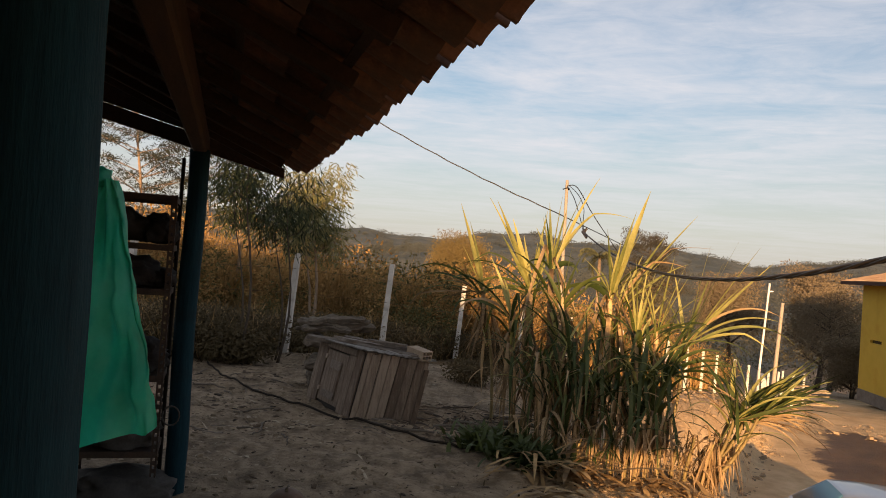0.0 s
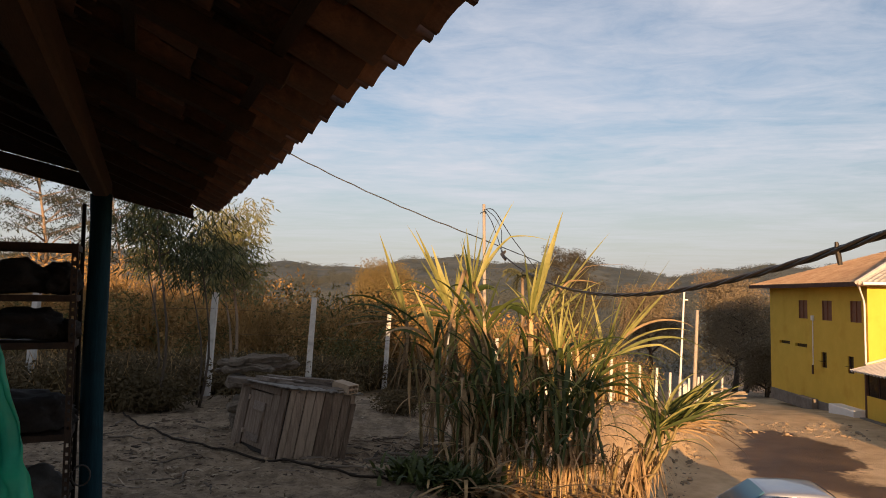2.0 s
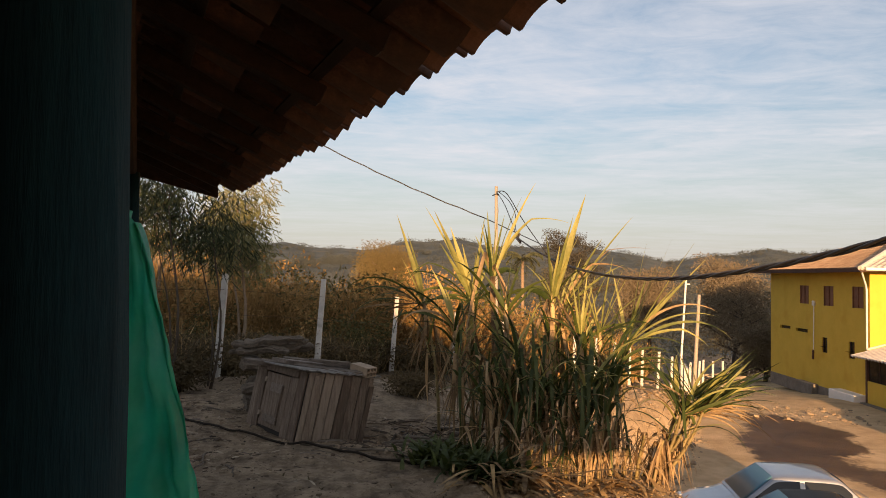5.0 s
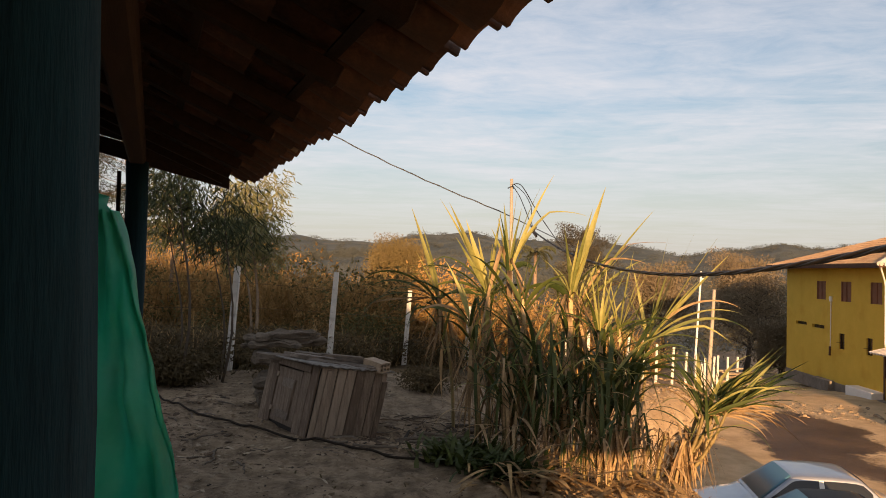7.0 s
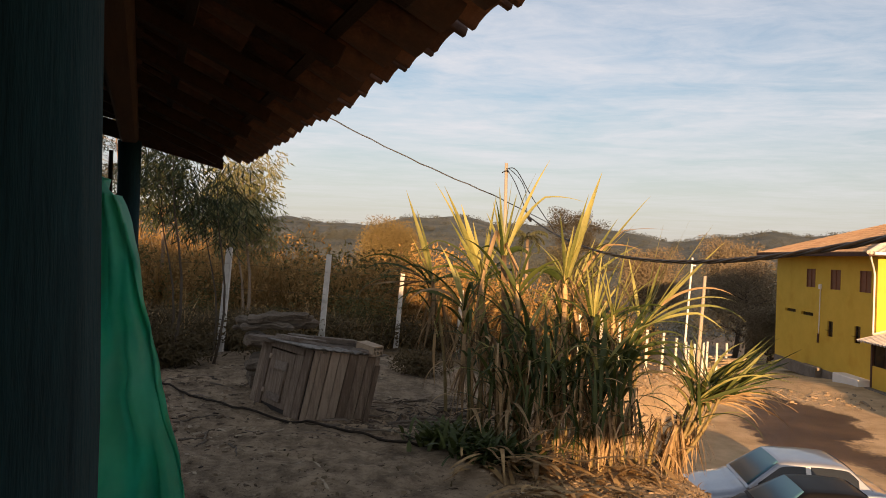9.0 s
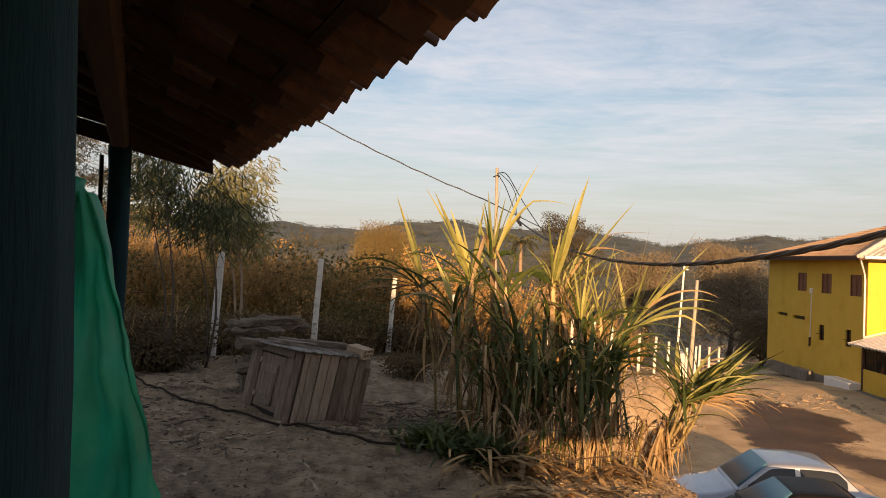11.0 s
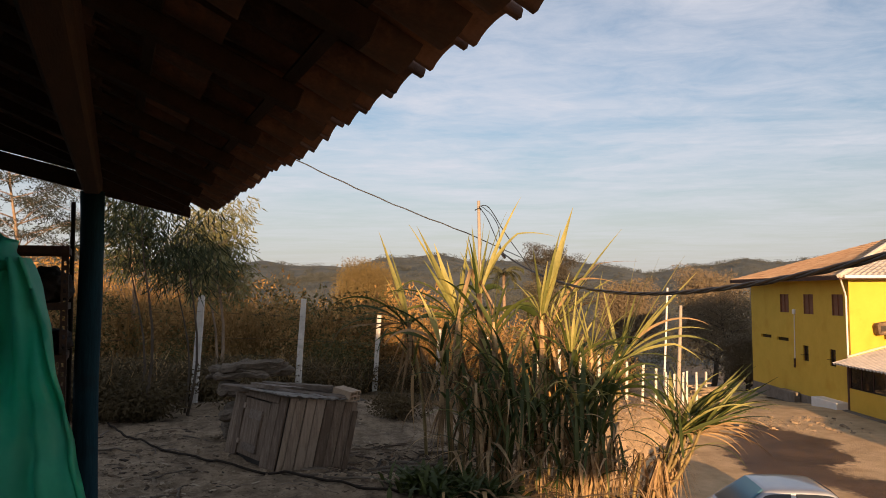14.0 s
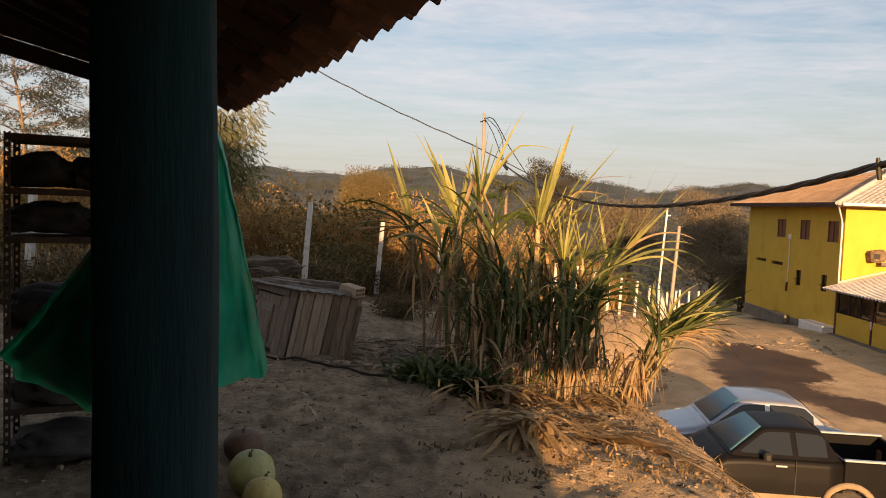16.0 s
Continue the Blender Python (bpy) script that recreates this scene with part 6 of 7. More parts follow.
    """stalks: x, y, lean x, lean y, tall, leaf size, then how many upright, drooping, dark, hanging dry, hanging green and arching dry leaves, and the way the fan faces."""
    th = thing(name, pose(0, 0, 0), label, "sugar cane", "sugar cane clumps")
    rnd = random.Random(seed)
    for x, y, lx, ly, tall, size, n_up, n_droop, n_dark, n_hang, n_green, n_arch, face in stalks:
        pts = cane_stalk_points(x, y, lx, ly, tall)
        fine_pts, rad = [], []
        for i in range(25):
            f = i / 24 * 8
            a, b = pts[int(min(f, 7))], pts[int(min(f, 7)) + 1]
            fine_pts.append(a.lerp(b, f - int(min(f, 7))))
            rad.append(0.017 * (1.0 - 0.35 * i / 24) * (1.18 if i % 3 == 0 else 1.0))
        st = part("stalk", tube(fine_pts, rad, 8), M["stalk"], th, smooth=True)

        def leaf(me, f, turn, k, tip=0.0, lean=1.0):
            g = f * 8
            j = int(min(g, 7))
            p = pts[j].lerp(pts[j + 1], g - j)
            along = Vector((0, 0, 1)).lerp((pts[j + 1] - pts[j]).normalized(), lean).normalized()
            tilt = Vector((0, 0, 1)).rotation_difference(along).to_matrix().to_4x4()
            again(me.name.split(".")[0], me, st, Matrix.Translation(p) @ tilt @ pose(0, 0, 0, 0, tip, turn) @ Matrix.Scale(k, 4))

        def way(i):
            return (face if face is not None else 0) + (180 if face is None and i % 2 else 0) + rnd.uniform(-50, 50)

        for i in range(n_up + 4 if n_up > 2 else n_up):
            leaf(rnd.choice(RISE_LEAF), 0.88 + 0.12 * i / max(n_up, 1), way(i), size * rnd.uniform(0.55, 1.06), rnd.choice((rnd.uniform(-4, 8), rnd.uniform(0, 26))))
        for i in range(n_droop):
            leaf(rnd.choice(TOP_LEAF[1:5] + TOP_LEAF[7:]), rnd.uniform(0.78, 1.0), way(i), size * rnd.uniform(0.60, 1.0), rnd.uniform(-8, 16))
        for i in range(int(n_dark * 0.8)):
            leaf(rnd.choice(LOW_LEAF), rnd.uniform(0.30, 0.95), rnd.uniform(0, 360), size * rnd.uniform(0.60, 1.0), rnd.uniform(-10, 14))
        low = ground_z(x, y)
        for i in range(n_hang):
            f = rnd.uniform(0.70, 1.0)
            leaf(rnd.choice(HANG_LEAF), f, rnd.uniform(0, 360), min(rnd.uniform(0.35, 1.15), 0.98 * f * tall + 0.05), rnd.uniform(-20, 10), 0.4)
        for i in range(n_green):
            f = rnd.uniform(0.75, 1.0)
            leaf(rnd.choice(HANG_GREEN), f, rnd.uniform(180, 360), min(rnd.uniform(0.6, 1.0), 0.95 * f * tall + 0.1), 0, 0.2)
        for i in range(n_arch):
            leaf(rnd.choice(ARCH_LEAF), rnd.uniform(0.25, 0.9), rnd.uniform(0, 360), min(rnd.uniform(0.5, 0.9), 0.9 * tall + 0.2))
    return th


pick = random.Random(31)
MAIN = [
    # broad dark leaves in the middle
    (0.62, 6.55, 0.00, -0.05, 0.95, 0.90, 0, 2, 9, 9, 2, 2, None),
    (0.72, 6.75, 0.02, 0.00, 1.12, 0.95, 1, 2, 9, 9, 2, 1, None),
    (0.80, 6.50, 0.02, -0.05, 0.85, 0.95, 0, 2, 10, 8, 3, 2, None),
    (0.94, 6.60, 0.04, -0.05, 0.80, 0.95, 0, 2, 11, 8, 4, 2, None),
    (1.10, 6.55, 0.06, -0.05, 0.82, 0.95, 0, 3, 11, 7, 4, 2, None),
    (1.26, 6.55, 0.08, -0.05, 0.78, 0.95, 0, 3, 12, 7, 5, 2, None),
    (1.42, 6.62, 0.16, 0.00, 0.80, 0.95, 0, 4, 11, 6, 6, 2, None),
    (0.44, 6.65, -0.03, -0.05, 0.95, 0.80, 0, 1, 6, 14, 1, 4, None),
    (0.24, 6.85, -0.08, -0.05, 0.98, 0.80, 0, 1, 4, 15, 1, 5, None),
    (0.34, 7.20, -0.06, 0.00, 1.10, 0.80, 0, 1, 4, 14, 1, 4, None),
    (0.52, 6.45, 0.00, -0.05, 0.66, 0.80, 0, 1, 7, 9, 1, 5, None),
    (0.68, 6.38, 0.00, -0.05, 0.54, 0.80, 0, 0, 7, 8, 2, 5, None),
    (0.95, 6.95, 0.05, 0.00, 1.05, 0.95, 0, 2, 8, 9, 3, 1, None),
    (1.30, 7.00, 0.10, 0.00, 0.95, 0.95, 0, 3, 8, 6, 4, 1, None),
    # short shoots with a dense skirt of hanging straw
    (1.06, 6.04, 0.02, -0.04, 0.46, 0.70, 0, 0, 4, 15, 1, 4, None),
    (1.16, 5.98, 0.03, -0.04, 0.42, 0.70, 0, 0, 4, 17, 1, 3, None),
    (1.25, 6.00, 0.03, -0.04, 0.54, 0.70, 0, 0, 4, 17, 1, 3, None),
    (1.34, 6.06, 0.04, -0.04, 0.60, 0.70, 0, 0, 5, 16, 2, 3, None),
    (1.46, 6.16, 0.05, -0.04, 0.55, 0.70, 0, 0, 5, 12, 2, 4, None),
    (0.90, 6.05, 0.00, -0.04, 0.44, 0.65, 0, 0, 6, 10, 1, 5, None),
    (1.60, 6.28, 0.05, -0.04, 0.40, 0.60, 0, 0, 2, 12, 1, 6, None),
    (1.72, 6.30, 0.06, -0.06, 0.44, 0.60, 0, 0, 1, 16, 0, 7, None),
    (1.82, 6.16, 0.08, -0.06, 0.46, 0.60, 0, 0, 1, 16, 0, 5, None),
]
for _ in range(6):
    MAIN.append((pick.uniform(0.45, 1.40), pick.uniform(6.40, 6.95), pick.uniform(-0.28, 0.28), pick.uniform(-0.15, 0.1), pick.uniform(0.55, 1.05), pick.uniform(0.75, 0.95), 0, 2, 6, 6, 1, 4, None))
main_cane = clump("sugar_cane", "tall sugar cane clump, sunlit green tops over hanging dry leaves", MAIN, 11)
hero_rnd = random.Random(77)
# leaf colours as if in sun and as if in shade, then dry straw
BRIGHT, SHADE, STRAW = "cane", "cane_shaded", "cane_dry"


def shoot(parent, foot, top, leaves, hanging=0, hang_size=0.9, sheath=True, hang_span=(0.5, 1.0)):
    """One tall cane: a jointed stalk from foot (x, y) to top (x, y, z) and its single leaves.
    leaves: side (1 to +x, -1 to -x), rise and droop in degrees, length, width, colour."""
    z0 = ground_z(*foot) - 0.05
    a, b = Vector((foot[0], foot[1], z0)), Vector(top)
    pts = [a.lerp(b, f) + Vector((0.05 * math.sin(math.pi * f), 0, 0)) for f in np.linspace(0, 1, 25)]
    st = part("stalk", tube(pts, [0.019 * (1 - 0.35 * i / 24) * (1.2 if i % 3 == 0 else 1.0) for i in range(25)], 8), M["stalk"], parent, smooth=True)
    for i, (side, rise_, droop, length, width, colour) in enumerate(leaves):
        kink = (8, hero_rnd.uniform(15, 40)) if length > 0.7 and droop > 30 and hero_rnd.random() < 0.4 else None
        me = leaf_mesh("leaf" if colour != STRAW else "dry_leaf", M[colour], length * 1.15, width * 0.85, rise_, droop, 14, hero_rnd.uniform(0.2, 0.4), hero_rnd.uniform(-0.05, 0.05), kink, hero_rnd.choice((-1, 1)) * hero_rnd.uniform(12, 78))
        at = pts[24].lerp(pts[20], hero_rnd.random() * 0.35)
        again("leaf" if colour != STRAW else "dry_leaf", me, st, Matrix.Translation(at) @ pose(0, 0, 0, 0, 0, (0 if side > 0 else 180) + hero_rnd.uniform(-22, 22)))
    tall = b.z - z0
    for i in range(11 if tall > 0.9 else 4):
        # slighter leaves all round the upper stalk
        f = hero_rnd.uniform(0.55, 1.0)
        me = hero_rnd.choice((TOP_LEAF[1:5] + TOP_LEAF[7:]) if hero_rnd.random() < 0.45 else LOW_LEAF)
        again("leaf", me, st, Matrix.Translation(a.lerp(b, f)) @ pose(0, 0, 0, hero_rnd.uniform(-12, 12), hero_rnd.uniform(-10, 22), hero_rnd.uniform(0, 360)) @ Matrix.Scale(hero_rnd.uniform(0.5, 0.85), 4))
    for i in range(hanging):
        f = hero_rnd.uniform(*hang_span)
        at = a.lerp(b, f)
        k = min(hero_rnd.uniform(0.55, 1.15) * hang_size, f * tall + (0.12 if hang_span[0] < 0.5 else 0.0))
        again("dry_leaf", hero_rnd.choice(HANG_LEAF), st, Matrix.Translation(at) @ pose(0, 0, 0, 0, hero_rnd.uniform(-30, 6), hero_rnd.uniform(0, 360)) @ Matrix.Scale(k, 4))
    if sheath:
        # pale loose sheaths wrapped round the top joint
        part("sheath", tube([pts[20] + Vector((0.004, 0, 0)), pts[22], pts[23], pts[24] + Vector((0.004, 0, 0.05))], [0.018, 0.024, 0.022, 0.010], 8, True, lambda k_, i_: 1 + 0.22 * math.sin(k_ * 2.2 + i_)), M["cane_sheath"], st, "pale dry leaf sheath", smooth=True)


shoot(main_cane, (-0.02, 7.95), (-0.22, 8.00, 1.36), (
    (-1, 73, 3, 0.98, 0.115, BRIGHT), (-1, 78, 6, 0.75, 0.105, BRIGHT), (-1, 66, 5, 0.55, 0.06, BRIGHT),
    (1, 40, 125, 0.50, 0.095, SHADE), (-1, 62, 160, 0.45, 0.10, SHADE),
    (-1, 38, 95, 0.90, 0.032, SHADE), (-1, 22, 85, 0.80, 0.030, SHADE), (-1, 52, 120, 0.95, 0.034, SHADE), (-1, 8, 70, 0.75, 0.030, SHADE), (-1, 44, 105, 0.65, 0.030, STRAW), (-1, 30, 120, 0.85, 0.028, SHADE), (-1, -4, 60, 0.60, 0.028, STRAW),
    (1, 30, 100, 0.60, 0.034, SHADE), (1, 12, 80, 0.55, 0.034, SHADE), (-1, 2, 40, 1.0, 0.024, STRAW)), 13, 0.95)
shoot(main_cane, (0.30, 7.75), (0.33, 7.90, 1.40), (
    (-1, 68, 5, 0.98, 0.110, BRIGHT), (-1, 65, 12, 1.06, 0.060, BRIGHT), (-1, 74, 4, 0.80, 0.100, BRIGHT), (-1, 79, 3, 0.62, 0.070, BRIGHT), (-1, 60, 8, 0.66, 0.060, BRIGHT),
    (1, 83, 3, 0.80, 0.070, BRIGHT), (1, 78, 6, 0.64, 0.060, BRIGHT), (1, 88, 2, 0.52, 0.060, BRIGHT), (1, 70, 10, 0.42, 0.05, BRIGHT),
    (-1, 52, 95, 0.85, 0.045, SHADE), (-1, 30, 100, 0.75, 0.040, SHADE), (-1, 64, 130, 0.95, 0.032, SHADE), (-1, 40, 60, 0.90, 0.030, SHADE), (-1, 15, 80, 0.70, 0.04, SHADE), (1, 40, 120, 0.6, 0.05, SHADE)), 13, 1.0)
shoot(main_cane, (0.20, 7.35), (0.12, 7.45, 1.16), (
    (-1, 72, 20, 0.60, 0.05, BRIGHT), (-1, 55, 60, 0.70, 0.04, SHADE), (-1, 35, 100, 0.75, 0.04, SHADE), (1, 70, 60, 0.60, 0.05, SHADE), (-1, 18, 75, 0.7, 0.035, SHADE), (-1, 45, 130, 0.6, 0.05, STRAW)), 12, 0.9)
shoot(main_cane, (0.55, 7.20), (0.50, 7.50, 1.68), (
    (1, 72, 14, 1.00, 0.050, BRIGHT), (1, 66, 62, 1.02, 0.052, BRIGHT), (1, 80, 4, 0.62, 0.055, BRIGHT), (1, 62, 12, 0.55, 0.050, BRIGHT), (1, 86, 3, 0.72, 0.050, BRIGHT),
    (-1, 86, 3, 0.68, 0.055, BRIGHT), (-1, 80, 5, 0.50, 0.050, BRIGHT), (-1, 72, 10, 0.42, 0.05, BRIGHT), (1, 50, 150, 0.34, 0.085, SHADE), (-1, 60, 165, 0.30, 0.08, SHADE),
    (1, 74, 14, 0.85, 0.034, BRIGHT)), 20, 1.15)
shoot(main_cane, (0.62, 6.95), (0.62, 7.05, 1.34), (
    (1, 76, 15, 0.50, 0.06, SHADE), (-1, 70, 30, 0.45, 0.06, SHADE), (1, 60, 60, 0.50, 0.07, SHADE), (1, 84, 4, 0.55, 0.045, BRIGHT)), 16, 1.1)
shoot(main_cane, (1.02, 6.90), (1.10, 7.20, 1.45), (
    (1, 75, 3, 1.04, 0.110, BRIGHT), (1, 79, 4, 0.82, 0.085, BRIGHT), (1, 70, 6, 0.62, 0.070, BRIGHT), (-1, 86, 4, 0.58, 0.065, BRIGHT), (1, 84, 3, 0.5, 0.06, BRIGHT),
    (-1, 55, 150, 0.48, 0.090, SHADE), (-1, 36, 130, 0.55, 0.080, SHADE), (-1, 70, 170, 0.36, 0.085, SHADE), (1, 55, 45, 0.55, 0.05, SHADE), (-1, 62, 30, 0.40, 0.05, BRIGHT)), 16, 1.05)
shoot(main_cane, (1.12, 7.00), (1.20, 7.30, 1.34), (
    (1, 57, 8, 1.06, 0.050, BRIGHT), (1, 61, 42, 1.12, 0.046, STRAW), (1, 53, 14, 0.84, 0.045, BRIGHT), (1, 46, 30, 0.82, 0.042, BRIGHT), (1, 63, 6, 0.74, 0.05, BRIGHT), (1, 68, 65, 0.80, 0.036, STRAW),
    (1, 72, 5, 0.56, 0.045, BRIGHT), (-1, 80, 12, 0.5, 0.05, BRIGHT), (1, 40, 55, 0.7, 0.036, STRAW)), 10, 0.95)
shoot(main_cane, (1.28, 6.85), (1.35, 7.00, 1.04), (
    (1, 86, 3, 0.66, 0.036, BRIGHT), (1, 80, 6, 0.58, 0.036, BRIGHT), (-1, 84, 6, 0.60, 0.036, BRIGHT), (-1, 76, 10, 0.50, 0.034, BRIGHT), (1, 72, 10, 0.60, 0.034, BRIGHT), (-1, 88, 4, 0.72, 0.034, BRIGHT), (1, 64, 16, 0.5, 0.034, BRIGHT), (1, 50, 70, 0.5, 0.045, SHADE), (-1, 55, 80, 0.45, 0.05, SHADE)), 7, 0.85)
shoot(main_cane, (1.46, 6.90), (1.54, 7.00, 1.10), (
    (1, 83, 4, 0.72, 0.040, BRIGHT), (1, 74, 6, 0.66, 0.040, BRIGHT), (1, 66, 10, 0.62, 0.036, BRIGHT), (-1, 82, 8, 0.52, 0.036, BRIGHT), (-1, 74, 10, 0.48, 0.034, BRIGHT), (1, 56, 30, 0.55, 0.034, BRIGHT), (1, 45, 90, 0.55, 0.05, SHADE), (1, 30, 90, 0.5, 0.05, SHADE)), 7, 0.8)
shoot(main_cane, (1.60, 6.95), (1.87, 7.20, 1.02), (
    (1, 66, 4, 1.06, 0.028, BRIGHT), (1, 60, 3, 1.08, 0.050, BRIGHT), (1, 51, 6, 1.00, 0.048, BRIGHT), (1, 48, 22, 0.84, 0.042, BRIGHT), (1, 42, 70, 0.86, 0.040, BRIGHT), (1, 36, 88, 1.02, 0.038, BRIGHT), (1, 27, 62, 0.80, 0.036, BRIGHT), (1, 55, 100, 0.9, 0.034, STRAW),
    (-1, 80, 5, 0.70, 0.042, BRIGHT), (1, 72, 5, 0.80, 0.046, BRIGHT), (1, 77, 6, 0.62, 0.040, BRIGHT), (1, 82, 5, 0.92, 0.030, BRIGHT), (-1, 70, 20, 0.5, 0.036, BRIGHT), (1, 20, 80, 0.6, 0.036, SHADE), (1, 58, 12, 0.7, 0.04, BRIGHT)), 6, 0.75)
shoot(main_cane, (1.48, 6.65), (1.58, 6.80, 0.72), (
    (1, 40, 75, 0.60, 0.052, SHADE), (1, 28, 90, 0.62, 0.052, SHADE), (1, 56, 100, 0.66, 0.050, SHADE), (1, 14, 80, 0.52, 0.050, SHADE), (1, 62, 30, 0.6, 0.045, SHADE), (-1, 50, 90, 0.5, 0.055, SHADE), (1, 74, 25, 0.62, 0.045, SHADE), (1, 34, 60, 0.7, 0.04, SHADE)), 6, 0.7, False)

tuft = thing("sugar_cane", pose(0, 0, 0), "low sugar cane tuft leaning over the bank, dry at its foot", "sugar cane", "sugar cane clumps")
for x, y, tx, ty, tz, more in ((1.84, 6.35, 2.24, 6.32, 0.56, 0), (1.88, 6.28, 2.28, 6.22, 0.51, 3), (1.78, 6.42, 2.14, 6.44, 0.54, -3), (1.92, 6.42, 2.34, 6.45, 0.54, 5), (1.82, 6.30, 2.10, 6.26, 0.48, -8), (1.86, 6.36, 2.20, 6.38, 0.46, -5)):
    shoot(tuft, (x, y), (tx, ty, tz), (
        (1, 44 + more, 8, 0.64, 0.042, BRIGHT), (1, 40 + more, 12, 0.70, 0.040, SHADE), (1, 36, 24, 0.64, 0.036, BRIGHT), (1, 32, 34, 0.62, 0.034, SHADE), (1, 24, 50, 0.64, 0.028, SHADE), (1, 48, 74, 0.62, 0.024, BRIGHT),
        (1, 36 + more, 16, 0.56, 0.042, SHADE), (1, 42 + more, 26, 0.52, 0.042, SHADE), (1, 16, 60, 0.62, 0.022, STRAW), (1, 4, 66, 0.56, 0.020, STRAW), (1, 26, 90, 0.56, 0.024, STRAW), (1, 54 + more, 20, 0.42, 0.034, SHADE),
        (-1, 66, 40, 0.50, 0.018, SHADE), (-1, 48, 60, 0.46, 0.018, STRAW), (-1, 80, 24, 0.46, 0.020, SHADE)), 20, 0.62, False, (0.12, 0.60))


def blades(n, place, length, width, name, mat, label, category="grass", lie=0.0, segs=3, droop=1.2, rng=None, kind="stuff", aim=None):
    """Many thin bent blades in one mesh. place(n) gives x, y, and z offset."""
    r = rng or np.random.default_rng(1)
    x, y, dz = place(r, n)
    n = len(x)
    z = height(x, y) + dz
    a = r.uniform(0, 2 * math.pi, n) if aim is None else r.normal(math.radians(aim[0]), math.radians(aim[1]), n)
    L = length * np.minimum(r.lognormal(0, 0.35, n), 1.45)
    w = width * r.uniform(0.6, 1.4, n)
    rise_ = r.uniform(0.9, 1.5, n) * (1 - lie) + r.uniform(0.0, 0.25, n) * lie
    bend = droop * r.uniform(0.3, 1.2, n)
    verts = np.zeros((n, 2 * segs + 1, 3))
    px, pz = np.zeros(n), np.zeros(n)
    c, s_ = np.cos(a), np.sin(a)
    for i in range(segs + 1):
        f = i / segs
        ww = w * (1 - f) * 0.5 + (w * 0.25 if 0 < i < segs else 0)
        if i < segs:
            for k, sg in ((0, -1), (1, 1)):
                verts[:, 2 * i + k, 0] = x + px * c - sg * ww * s_
                verts[:, 2 * i + k, 1] = y + px * s_ + sg * ww * c
                verts[:, 2 * i + k, 2] = (height(x + px * c, y + px * s_) + dz if lie >= 0.75 else z) + pz
        else:
            verts[:, -1, 0], verts[:, -1, 1], verts[:, -1, 2] = x + px * c, y + px * s_, (height(x + px * c, y + px * s_) + dz if lie >= 0.75 else z) + pz
        ang = rise_ - bend * f
        px, pz = px + np.cos(ang) * L / segs, pz + np.sin(ang) * L / segs
        if lie:
            pz = np.maximum(pz, 0.004)
    m = 2 * segs + 1
    base = np.arange(n)[:, None] * m
    quads_ = [(base + np.array([2 * i, 2 * i + 1, 2 * i + 3, 2 * i + 2])) for i in range(segs - 1)]
    tri = base + np.array([2 * segs - 2, 2 * segs - 1, 2 * segs])
    faces = [list(q) for qs in quads_ for q in qs.tolist()] + tri.tolist()
    me = bpy.data.meshes.new(name)
    me.from_pydata(verts.reshape(-1, 3).tolist(), [], faces)
    me.materials.append(mat)
    ob = new(name, me)
    return tagged(ob, label, category, kind=kind)


def around(cx, cy, sx, sy, lift=0.03):
    return lambda r, n: (r.normal(cx, sx, n), r.normal(cy, sy, n), r.uniform(0, lift, n))


blades(46, around(1.00, 5.60, 0.34, 0.12, 0.04), 0.26, 0.032, "cane_litter", M["cane_dry_rest"], "heap of straw-coloured dead cane leaves at the clump's foot", "litter", 0.9, 4, 0.4, np.random.default_rng(2))
blades(60, around(0.50, 5.90, 0.20, 0.12, 0.10), 0.50, 0.036, "cane_litter", M["cane_dry_rest"], "long dead leaves fallen outward from the cane", "litter", 0.75, 5, 0.9, np.random.default_rng(12), aim=(-60, 55))
blades(18, around(1.30, 5.25, 0.30, 0.18, 0.04), 0.34, 0.034, "cane_litter", M["cane_dry_rest"], "flattened dry cane leaves on the bank", "litter", 1.0, 5, 0.15, np.random.default_rng(3), aim=(-12, 50))
blades(22, around(1.18, 4.93, 0.22, 0.045, 0.03), 0.66, 0.040, "cane_litter", M["cane_dry_rest"], "long straw strips lying along the bank", "litter", 1.0, 5, 0.12, np.random.default_rng(13), aim=(-10, 7))
blades(30, around(1.55, 5.85, 0.12, 0.10, 0.06), 0.32, 0.028, "cane_litter", M["cane_dry_rest"], "dry leaves fallen between the cane and the tuft", "litter", 0.9, 4, 0.6, np.random.default_rng(4))
blades(64, around(0.78, 4.96, 0.10, 0.08, 0.14), 0.52, 0.038, "cane_litter", M["cane_dry_rest"], "drooping heap of dry cane leaves on the yard's edge", "litter", 0.85, 5, 0.8, np.random.default_rng(5), aim=(-95, 38))
blades(240, around(0.36, 6.02, 0.16, 0.12, 0.06), 0.20, 0.034, "weeds", M["cane_shaded"], "dark weeds growing into the cane foot", "weeds", 0.2, 4, 1.5, np.random.default_rng(16))
blades(320, around(0.02, 6.45, 0.16, 0.16, 0.12), 0.15, 0.040, "weeds", M["cane_shaded"], "dark low weeds beside the cane", "weeds", 0.2, 3, 1.4, np.random.default_rng(6))
blades(600, lambda r, n: (r.uniform(1.2, 4.5, n), r.uniform(4.0, 9.5, n), np.zeros(n)), 0.09, 0.010, "bank_grass", M["cane_dry_rest"], "sparse dry grass on the bank", "grass", 0.2, 3, 1.2, np.random.default_rng(7))
for cx, cy, seed in ((1.02, 4.45, 51), (1.45, 4.35, 52), (1.75, 4.60, 53)):
